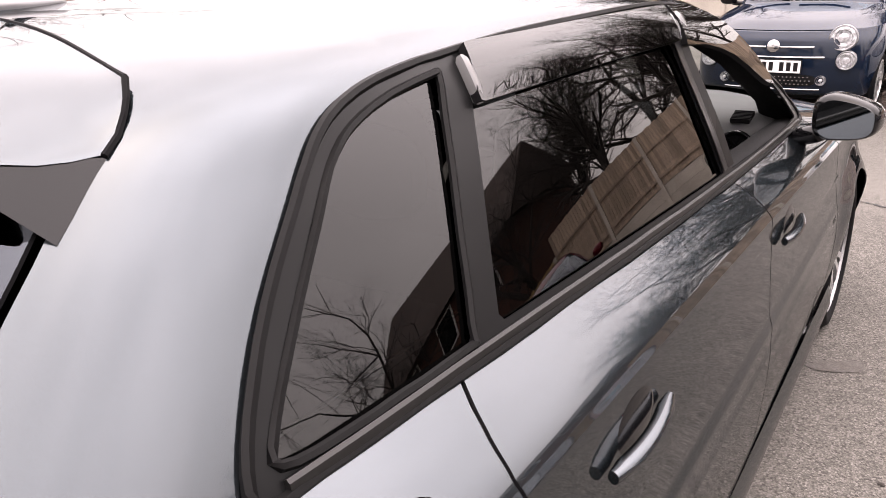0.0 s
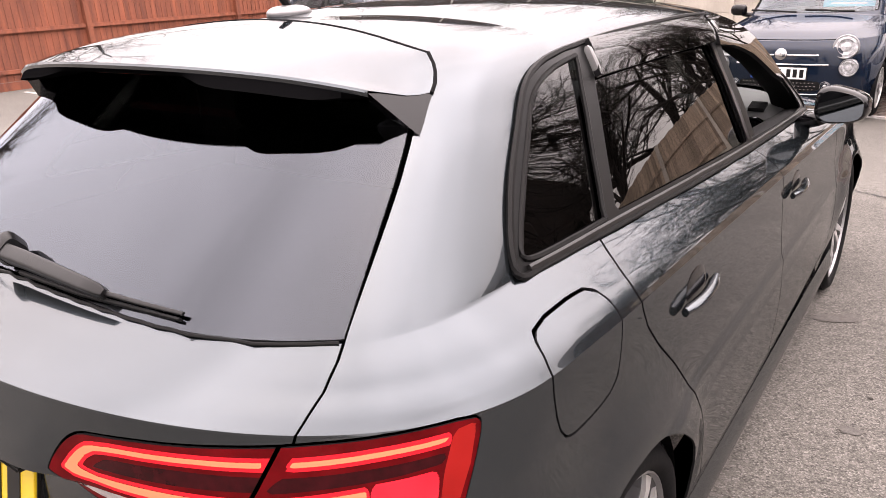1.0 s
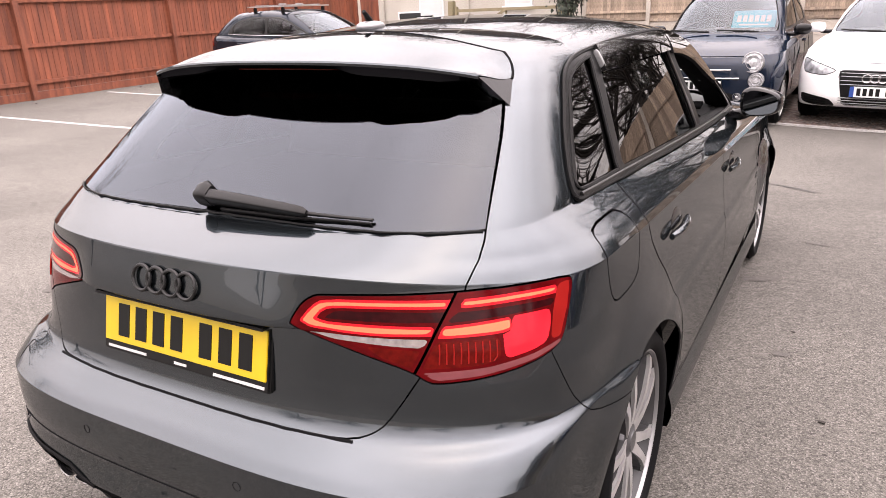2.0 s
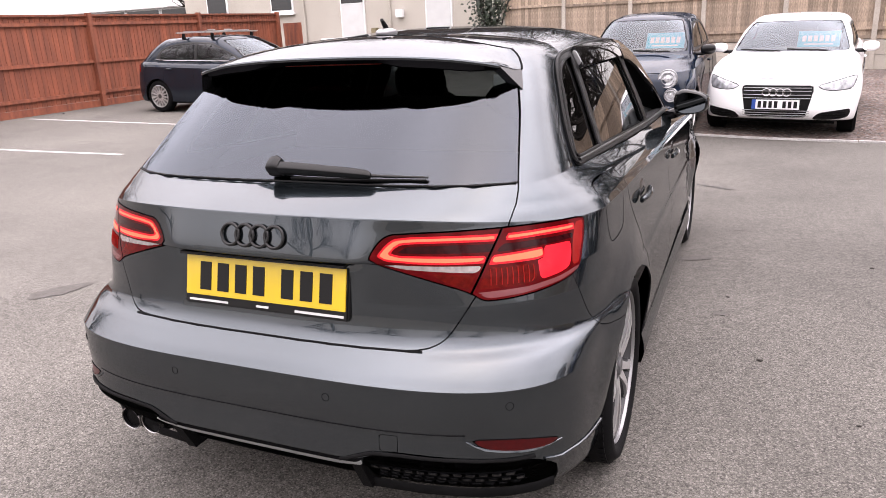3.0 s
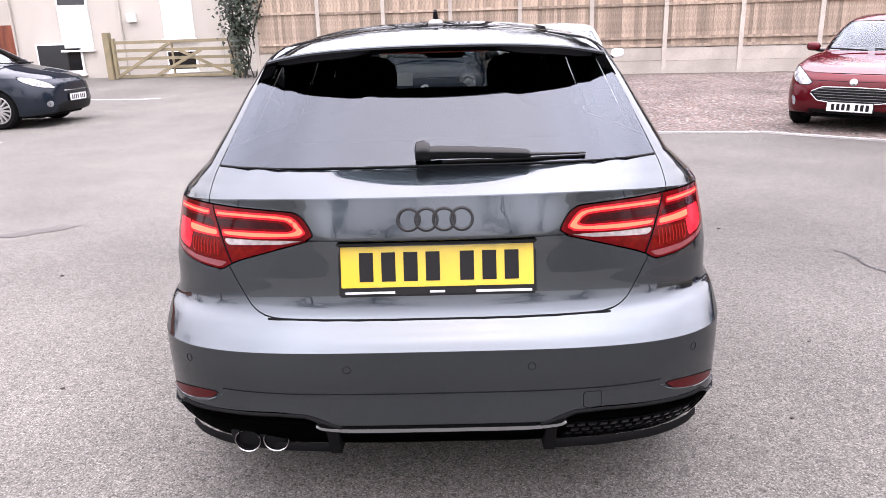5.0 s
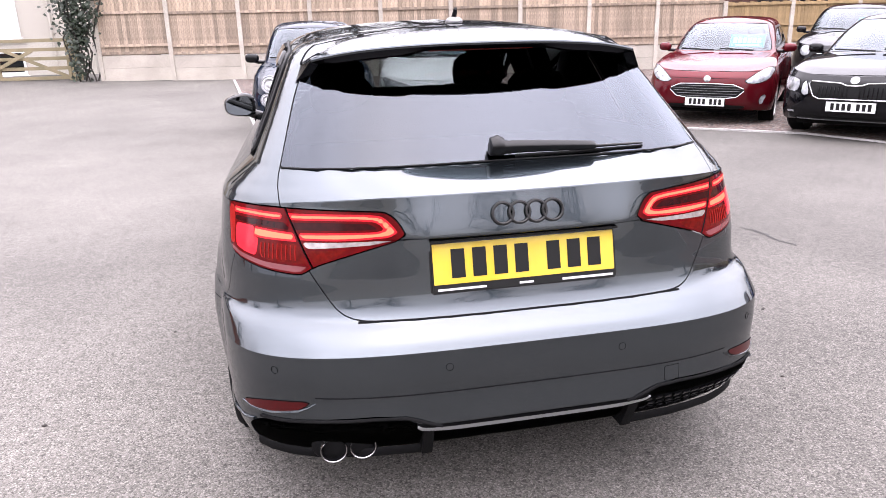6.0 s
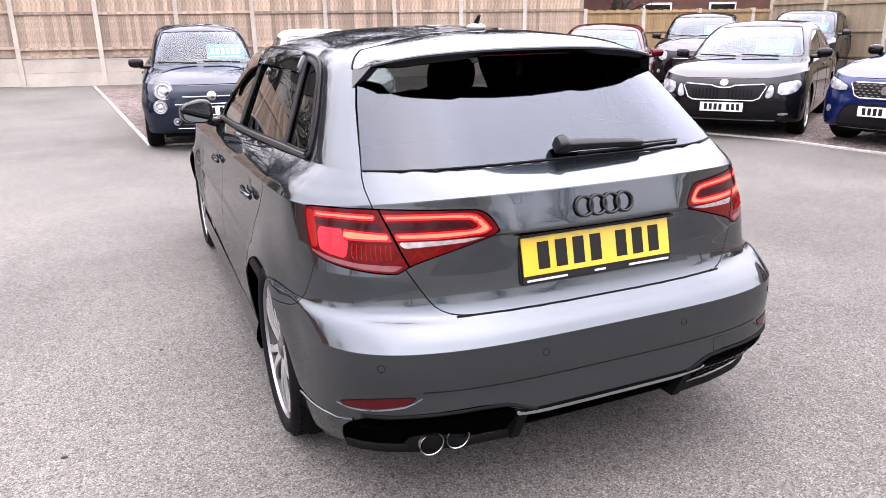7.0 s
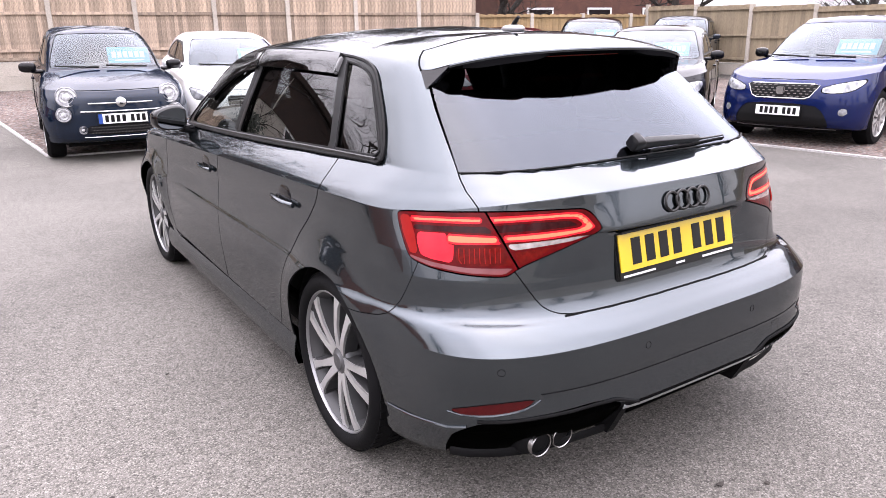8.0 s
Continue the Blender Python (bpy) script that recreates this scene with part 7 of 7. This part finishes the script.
    for x in (-0.36, 0.36):
        bm = bmesh.new()
        blob(bm, (x, cy + 1.15, 0.80), (0.48, 0.16, 0.64), 3.2, 7)
        sb = part("seat_back", bm, M_FABRIC, car, "dark front seat", True)
        bm = bmesh.new()
        blob(bm, (x, cy + 1.20, 1.17), (0.26, 0.10, 0.18), 3, 6)
        part("headrest", bm, M_FABRIC, sb, "", True)
    bm = bmesh.new()
    blob(bm, (0, cy + 0.52, cz - 0.08), (W - 0.42, 0.55, 0.22), 3.2, 8)
    part("dashboard", bm, M_GREYSEAT, car, "dark dashboard", True)
    if sign:
        w, h, x0 = 0.50, 0.24, 0.06
        lean = Matrix.Translation((x0, cy + 0.40, cz + 0.02)) @ Matrix.Rotation(radians(-38), 4, "X")
        board = boxed("price_board", (0, -0.003, 0.02), (w, 0.003, 0.02 + h), M_CYAN, car, "cyan price board behind the windscreen", 0, lean)
        bars(board, "price_bar", M_WHITEINK, [(0.05 + 0.068 * k, 0.10, 0.10 + 0.068 * k, 0.19) for k in range(6)] + [(0.08, 0.05, 0.42, 0.068)], 0.002, lean @ Matrix.Translation((0, -0.003, 0)))
    if rails:
        for s in (-1, 1):
            bm = bmesh.new()
            pts = [(s * (hw - 0.30), roof_y + 0.35 + (L - roof_y - 1.2) * t, H - 0.10 + 0.065 * math.sin(math.pi * min(max(t, 0.0), 1)) ** 0.3) for t in np.linspace(0, 1, 12)]
            sweep(bm, pts, 0.016, 7)
            part("roof_rail", bm, M_SATIN, car, "silver roof rail", True)
    if bars_on_roof:
        for y in (roof_y + 0.40, roof_y + 1.15):
            bm = bmesh.new()
            box(bm, (-hw + 0.10, y - 0.030, H + 0.045), (hw - 0.10, y + 0.030, H + 0.068), 0.010)
            bar = part("roof_bar", bm, M_ALLOY, car, "silver roof bar")
            for s in (-1, 1):
                boxed("bar_foot", (s * (hw - 0.30) - 0.035, y - 0.03, H - 0.09), (s * (hw - 0.30) + 0.035, y + 0.03, H + 0.044), M_RUBBER, bar, "black foot", 0.015)
        for x in (-0.28, 0.22):
            bm = bmesh.new()
            box(bm, (x - 0.02, roof_y + 0.15, H + 0.069), (x + 0.02, roof_y + 1.45, H + 0.088), 0.006)
            box(bm, (x - 0.045, roof_y + 0.60, H + 0.070), (x + 0.045, roof_y + 0.80, H + 0.115), 0.02)
            part("bike_carrier", bm, M_ALLOY, car, "silver bike carrier rail")
    return car


def plain_wheel(parent, x, y, z, r, side, spokes):
    """A parked car's wheel: tyre, rim, spokes and hub."""
    m = Matrix.Translation((x, y, z)) @ Matrix.Diagonal((side, 1, 1, 1))
    rr = r * 0.70
    hub = empty("wheel", "", "", None)
    hub.parent = parent
    bm = bmesh.new()
    lathe(bm, [(rr, -0.01), (rr + 0.02, 0.006), (r - 0.03, 0.004), (r, -0.03), (r, -0.17), (r - 0.015, -0.195), (rr, -0.19)], 44, m)
    part("tyre", bm, M_TYRE, hub, "black tyre", True)
    bm = bmesh.new()
    lathe(bm, [(rr + 0.003, 0.0), (rr - 0.01, 0.004), (rr - 0.02, -0.02), (rr - 0.03, -0.15)], 44, m)
    part("rim", bm, M_ALLOY, hub, "bright alloy rim", True)
    bm = bmesh.new()
    lathe(bm, [(0.001, -0.10), (rr, -0.11)], 30, m)
    part("brake_disc", bm, M_RIMDARK, hub)
    for k in range(spokes):
        bm = bmesh.new()
        t = m @ Matrix.Rotation(2 * math.pi * k / spokes, 4, "X")
        box(bm, (-0.035, -0.014, 0.03), (-0.006, 0.014, rr - 0.005), 0, t)
        part("spoke", bm, M_ALLOY, hub)
    bm = bmesh.new()
    lathe(bm, [(0.001, -0.002), (0.045, -0.004), (0.055, -0.04)], 20, m)
    part("hub_cap", bm, M_ALLOYDARK, hub, "", True)


M_WHITELENS = material("bright_headlamp_lens", (1.15, 1.16, 1.2), 0.15, 0.35, 0.6, spots=0.6, scale=30)
M_SIDEGLASS = glass("dark_side_glass", (0.30, 0.33, 0.33), 1.5)
M_GRILLE = material("black_grille", (0.010, 0.010, 0.011), 0.5, spec=0.15, spots=0.3, scale=30)
P_BLUE = car_paint("dark_blue_paint", (0.009, 0.018, 0.038), 0.3, 0.3, 1.42)
P_RED = car_paint("deep_red_paint", (0.13, 0.006, 0.012), 0.45, 0.3, 1.42)
P_BLACK = car_paint("black_paint", (0.007, 0.007, 0.009), 0.3, 0.3, 1.37)
P_ROYAL = car_paint("royal_blue_paint", (0.008, 0.018, 0.105), 0.45, 0.3, 1.42)
P_NIGHT = car_paint("dark_blue_grey_paint", (0.021, 0.029, 0.043), 0.45, 0.3, 1.42)


def outline(car, skin, half, mat, label, r=0.008, name="grille_frame"):
    """A bright frame that follows the nose: half of it as (x, z) from the middle below to the middle above, and its mirror image."""
    pts = []
    for x, z in half + [(-x, z) for x, z in reversed(half)]:
        p, n = skin.reach("rear", abs(x), z)
        pts.append((x, p.y - 0.005, z))
    bm = bmesh.new()
    sweep(bm, pts, r, 6, True)
    part(name, bm, mat, car, label, True)


def badge(car, skin, z, r, mat):
    p, n = skin.reach("rear", 0.0, z)
    bm = bmesh.new()
    lathe(bm, [(0.001, 0.012), (r * 0.8, 0.012), (r, 0.006), (r, -0.01)], 24, Matrix.Translation(p) @ n.to_track_quat("X", "Z").to_matrix().to_4x4())
    part("badge", bm, mat, car, "plain round badge", True)


def small_retro(car, skin):
    badge(car, skin, 0.682, 0.056, M_CHROME)
    for s in (-1, 1):
        for x, z, r, nm in ((0.545, 0.745, 0.110, "headlamp"), (0.595, 0.557, 0.080, "lower_lamp"), (0.425, 0.382, 0.044, "fog_lamp")):
            p, n = skin.reach("rear", x, z)
            n = Vector((n.x * 0.35, n.y - 0.8, n.z * 0.3)).normalized()
            m = Matrix.Diagonal((s, 1, 1, 1)) @ Matrix.Translation(p + n * (0.046 if r > 0.05 else 0.010)) @ n.to_track_quat("X", "Z").to_matrix().to_4x4()
            bm = bmesh.new()
            lathe(bm, [(r * 1.05, -0.09), (r * 1.03, 0.001), (r * 0.98, 0.006), (r * 0.94, 0.001)], 30, m)
            rim = part(nm, bm, M_SATIN, car, "round lamp with silver rim", True)
            bm = bmesh.new()
            lathe(bm, [(0.001, 0.012), (r * 0.30, 0.009), (r * 0.38, 0.002), (r * 0.42, -0.016), (r * 0.60, -0.014), (r * 0.66, 0.004), (r * 0.74, -0.008), (r * 0.86, -0.010), (r * 0.95, 0.0)], 30, m)
            part("lens", bm, M_WHITELENS, rim, "", True)
    for j in range(3):
        for i in range(20):
            x, z = -0.335 + 0.0345 * i + 0.017 * (j % 2), 0.345 + 0.032 * j
            p, n = skin.reach("rear", abs(x), z)
            boxed("grille_stud", (x - 0.006, p.y - 0.004, z - 0.005), (x + 0.006, p.y + 0.008, z + 0.005), M_CHROME, car)


def four_rings(car, skin):
    for k in range(4):
        cx = (k - 1.5) * 0.075
        p, n = skin.reach("rear", abs(cx), 0.560)
        bm = bmesh.new()
        sweep(bm, [(cx + 0.046 * math.cos(t), p.y - 0.016, 0.560 + 0.042 * math.sin(t)) for t in (2 * math.pi * j / 24 for j in range(24))], 0.007, 6, True)
        part("emblem_ring", bm, M_CHROME, car, "", True)


def ribs(car, skin):
    for x in np.arange(-0.38, 0.381, 0.045):
        if abs(x) < 0.05:
            continue
        bm = bmesh.new()
        pts = []
        for z in np.linspace(0.495, 0.63, 5):
            p, n = skin.reach("rear", abs(x), z)
            pts.append((x, p.y - 0.004, z))
        sweep(bm, pts, 0.006, 5)
        part("grille_rib", bm, M_GLOSSBLACK, car, "", True)


def dots(car, skin):
    for j in range(5):
        for x in np.arange(-0.34, 0.341, 0.068):
            xx, z = x + (0.034 if j % 2 else 0), 0.60 + 0.031 * j
            if abs(xx) < 0.06 or abs(xx) > 0.29 + 0.03 * j:
                continue
            p, n = skin.reach("rear", abs(xx), z)
            boxed("grille_dash", (xx - 0.018, p.y - 0.006, z - 0.006), (xx + 0.018, p.y + 0.01, z + 0.006), M_CHROME, car)
    p, n = skin.reach("rear", 0, 0.665)
    boxed("badge", (-0.05, p.y - 0.022, 0.62), (0.05, p.y + 0.005, 0.71), M_CHROME, car, "plain chrome badge", 0.012)


def bright_belt(car, skin):
    for s in (-1, 1):
        bm = bmesh.new()
        pts = []
        for y in np.linspace(1.50, 3.62, 16):
            p, n = skin.reach("side", y, 1.005 + 0.016 * (y - 1.47) + 0.05 * max(0, y - 3.35))
            p = p + n * 0.006
            pts.append((s * p.x, p.y, p.z))
        sweep(bm, pts, 0.011, 6)
        part("belt_strip", bm, M_CHROME, car, "chrome strip under the side windows", True)


def at(x, y, deg):
    """A parked car's pose, its four wheels on the ground: the nose at x, y, turned by deg."""
    spin = Matrix.Rotation(radians(deg), 4, "Z")
    front, back, left, right = (ground_z(x + (spin @ Vector(p)).x, y + (spin @ Vector(p)).y) for p in ((0, 0.8, 0), (0, 3.4, 0), (-0.75, 2.1, 0), (0.75, 2.1, 0)))
    climb, lean = (back - front) / 2.6, (right - left) / 1.5
    return Matrix.Translation((x, y, front - 0.8 * climb + 0.004)) @ spin @ Matrix.Rotation(math.atan(climb), 4, "X") @ Matrix.Rotation(-math.atan(lean), 4, "Y")


parked_car("small_retro_car", "small dark blue retro hatchback with round headlamps, on gravel", P_BLUE, at(-0.31, 7.66, -3), 3.57, 1.627, 1.488, 2.30, 0.70, 0.80, (0.86, 1.00), 1.45,
           [("lower_grille", M_GRILLE, "black mesh intake", [(-0.3, 0.318), (-0.3, 0.435), (0.36, 0.435), (0.39, 0.385), (0.37, 0.320)])],
           [("chrome_bar", M_CHROME, "chrome moustache bar", (0.06, 0.34, 0.675, 0.009)), ("chrome_bar", M_CHROME, "chrome moustache bar", (-0.34, -0.06, 0.675, 0.009)),
            ("chrome_strip", M_CHROME, "chrome bumper strip", (-0.43, 0.43, 0.585, 0.010)), ("lower_strip", M_CHROME, "chrome lower strip", (-0.42, 0.42, 0.295, 0.006))],
           0.29, 0.505, mirror_mat=M_GLOSSBLACK, extra=small_retro, belt=0.95, spokes=12, nose_power=2.35)
parked_car("white_hatchback", "small white hatchback with a wide dark grille, parked on gravel", M_WHITEPAINT, at(1.46, 8.12, -7), 3.97, 1.74, 1.40, 2.47, 0.78, 0.70, (1.00, 0.95), 1.72,
           [("grille", M_GRILLE, "wide dark slatted grille", [(-0.3, 0.262), (-0.3, 0.640), (0.36, 0.640), (0.385, 0.625), (0.392, 0.58), (0.335, 0.285), (0.30, 0.262)]),
            ("headlamp", M_HEADLAMP, "clear wedge headlamp", [(0.425, 0.625), (0.45, 0.645), (0.60, 0.685), (0.79, 0.735), (0.82, 0.72), (0.79, 0.600), (0.75, 0.583), (0.53, 0.573)]),
            ("side_intake", M_GRILLE, "black side intake", [(0.40, 0.250), (0.43, 0.285), (0.475, 0.325), (0.76, 0.362), (0.79, 0.35), (0.78, 0.265), (0.70, 0.24), (0.45, 0.23)])],
           [("grille_slat", M_SATIN, "", (-0.37, 0.37, z, 0.005)) for z in (0.61, 0.575, 0.53, 0.49, 0.345, 0.315, 0.285)] + [("lip_slot", M_GRILLE, "dark slot above the lip", (-0.33, 0.33, 0.222, 0.010))]
           + [("intake_slat", M_PLASTIC, "", (s * 0.50, s * 0.74, z, 0.006)) for s in (-1, 1) for z in (0.262, 0.295, 0.325)],
           0.305, 0.420, mirror_mat=M_WHITEPAINT, extra=lambda c, k: (four_rings(c, k), outline(c, k, [(0.0, 0.262), (0.30, 0.262), (0.335, 0.285), (0.392, 0.58), (0.385, 0.625), (0.355, 0.640), (0.0, 0.640)], M_SATIN, "silver grille frame", 0.006)), belt=0.93)
parked_car("red_hatchback", "deep red hatchback with oval grille, parked on gravel", P_RED, at(5.06, 7.44, -40), 4.04, 1.735, 1.435, 2.49, 0.80, 0.74, (1.10, 0.96), 1.80,
           [("grille", M_GRILLE, "dark oval grille", [(-0.3, 0.400), (-0.3, 0.585), (0.34, 0.585), (0.48, 0.530), (0.50, 0.505), (0.40, 0.410), (0.30, 0.398)]),
            ("headlamp", M_HEADLAMP, "clear swept headlamp", [(0.47, 0.615), (0.51, 0.655), (0.63, 0.745), (0.73, 0.80), (0.81, 0.80), (0.825, 0.76), (0.77, 0.64), (0.61, 0.585)]),
            ("fog_lamp", M_HEADLAMP, "clear fog lamp", [(0.69, 0.315), (0.68, 0.38), (0.71, 0.445), (0.755, 0.45), (0.765, 0.42), (0.73, 0.37), (0.735, 0.32)]),
            ("lower_grille", M_GRILLE, "black lower intake", [(-0.3, 0.225), (-0.3, 0.305), (0.42, 0.305), (0.55, 0.28), (0.43, 0.225)])],
           [("grille_slat", M_ALLOYDARK, "", (-w, w, z, 0.0045)) for z, w in ((0.558, 0.38), (0.524, 0.45), (0.490, 0.44), (0.455, 0.40), (0.420, 0.35))] + [("bonnet_line", M_GAP, "dark bonnet joint", (-0.5, 0.5, 0.66, 0.003))],
           0.31, 0.345, mirror_mat=P_RED, band=False, extra=lambda c, k: (badge(c, k, 0.650, 0.046, M_CHROME), outline(c, k, [(0.0, 0.396), (0.30, 0.399), (0.40, 0.413), (0.49, 0.495), (0.48, 0.525), (0.35, 0.582), (0.0, 0.592)], M_CHROME, "chrome grille frame", 0.007)), belt=0.94)
parked_car("black_hatchback", "long black hatchback with a two-part chrome-edged grille, on gravel", P_BLACK, at(5.68, 5.42, -56), 4.69, 1.814, 1.46, 2.68, 0.88, 0.745, (1.12, 0.97), 1.92,
           [("grille", M_GRILLE, "dark ribbed grille", [(-0.3, 0.485), (-0.3, 0.640), (0.08, 0.645), (0.14, 0.668), (0.47, 0.685), (0.50, 0.66), (0.43, 0.515), (0.36, 0.485)]),
            ("headlamp", M_HEADLAMP, "clear split headlamp", [(0.62, 0.545), (0.615, 0.69), (0.68, 0.71), (0.84, 0.735), (0.86, 0.66), (0.80, 0.565)]),
            ("headlamp", M_HEADLAMP, "narrow inner headlamp", [(0.475, 0.52), (0.525, 0.685), (0.575, 0.692), (0.590, 0.545), (0.54, 0.51)]),
            ("lower_grille", M_GRILLE, "black lower intake", [(-0.3, 0.18), (-0.3, 0.28), (0.60, 0.28), (0.66, 0.24), (0.55, 0.18)]),
            ("fog_lamp", M_HEADLAMP, "narrow fog lamp", [(0.62, 0.30), (0.62, 0.335), (0.76, 0.34), (0.76, 0.305)])],
           [("lip_strip", M_SATIN, "silver lip strip", (-0.62, 0.62, 0.235, 0.007))], 0.32, 0.405, mirror_mat=P_BLACK, band=False,
           extra=lambda c, k: (badge(c, k, 0.70, 0.048, M_CHROME), ribs(c, k), outline(c, k, [(0.0, 0.485), (0.36, 0.485), (0.43, 0.515), (0.50, 0.66), (0.47, 0.685), (0.14, 0.668), (0.08, 0.645), (0.0, 0.640)], M_CHROME, "chrome grille frame", 0.010)), belt=0.96, tail_drop=0.25)
parked_car("blue_crossover", "royal blue crossover with dotted grille and roof rails, on gravel", P_ROYAL, at(6.42, 3.78, -80), 4.14, 1.78, 1.53, 2.566, 0.82, 0.78, (1.05, 1.00), 1.78,
           [("grille", M_GRILLE, "dark dotted grille", [(-0.3, 0.575), (-0.3, 0.745), (0.36, 0.745), (0.42, 0.73), (0.34, 0.60), (0.28, 0.575)]),
            ("headlamp", M_HEADLAMP, "clear wedge headlamp", [(0.43, 0.655), (0.46, 0.72), (0.80, 0.80), (0.83, 0.77), (0.74, 0.66), (0.55, 0.635)]),
            ("lower_grille", M_GRILLE, "black lower intake", [(-0.3, 0.23), (-0.3, 0.515), (0.38, 0.515), (0.50, 0.42), (0.56, 0.26), (0.50, 0.23)]),
            ("fog_lamp", M_HEADLAMP, "round fog lamp", mirror_outline((0.68, 0.43), 0.045))],
           [("skid_strip", M_SATIN, "silver skid strip", (-0.60, 0.60, 0.215, 0.012))], 0.33, 0.43, mirror_mat=M_GLOSSBLACK, band=False, rails=True,
           extra=lambda c, k: (dots(c, k), outline(c, k, [(0.0, 0.575), (0.28, 0.575), (0.34, 0.60), (0.42, 0.73), (0.36, 0.745), (0.0, 0.745)], M_CHROME, "chrome grille frame", 0.009)), belt=1.00)


parked_car("dark_hatchback", "dark blue-grey hatchback with roof bars beside the stained fence", P_NIGHT, at(-6.65, 11.08, 88.5), 4.36, 1.82, 1.515, 2.648, 0.90, 0.79, (0.95, 1.03), 1.80,
           [("headlamp", M_HEADLAMP, "clear swept headlamp", [(0.48, 0.64), (0.52, 0.69), (0.72, 0.82), (0.84, 0.86), (0.86, 0.78), (0.78, 0.68)]), ("fog_lamp", M_HEADLAMP, "round fog lamp", mirror_outline((0.66, 0.40), 0.055)),
            ("lower_grille", M_GRILLE, "black lower grille", [(-0.3, 0.20), (-0.3, 0.42), (0.40, 0.42), (0.55, 0.36), (0.50, 0.20)])],
           [("grille_bar", M_CHROME, "chrome grille bar", (-0.36, 0.36, 0.60, 0.012))], 0.325, 0.475, mirror_mat=P_NIGHT, band=False, sign=False, bars_on_roof=True, belt=0.97, spokes=15, tail_drop=0.22, extra=bright_belt)
parked_car("dark_crossover", "black crossover with round headlamps parked by the back fence", P_BLACK, at(9.5, 10.2, -46), 4.30, 1.82, 1.56, 2.67, 0.82, 0.82, (1.00, 1.08), 1.70,
           [("headlamp", M_HEADLAMP, "rounded clear headlamp", mirror_outline((0.64, 0.74), 0.10)), ("grille", M_GRILLE, "dark grille", [(-0.3, 0.45), (-0.3, 0.68), (0.40, 0.68), (0.45, 0.60), (0.36, 0.45)]),
            ("fog_lamp", M_HEADLAMP, "small fog lamp", mirror_outline((0.70, 0.42), 0.04))],
           [("grille_bar", M_CHROME, "chrome grille bar", (-0.42, 0.42, 0.69, 0.008))], 0.33, 0.40, mirror_mat=P_BLACK, belt=1.02, plate=False)
parked_car("grey_crossover", "dark grey crossover parked by the back fence", P_NIGHT, at(12.9, 10.9, -58), 4.35, 1.84, 1.60, 2.65, 0.84, 0.82, (1.02, 1.08), 1.75,
           [("headlamp", M_HEADLAMP, "clear headlamp", [(0.46, 0.70), (0.48, 0.75), (0.80, 0.81), (0.83, 0.77), (0.74, 0.69)]), ("grille", M_GRILLE, "dark grille", [(-0.3, 0.50), (-0.3, 0.74), (0.38, 0.74), (0.40, 0.60), (0.30, 0.50)])],
           [], 0.33, 0.40, mirror_mat=P_NIGHT, belt=1.04, plate=False)

# ---- fences ----
back_fence()
flank_fence()
red_fence()
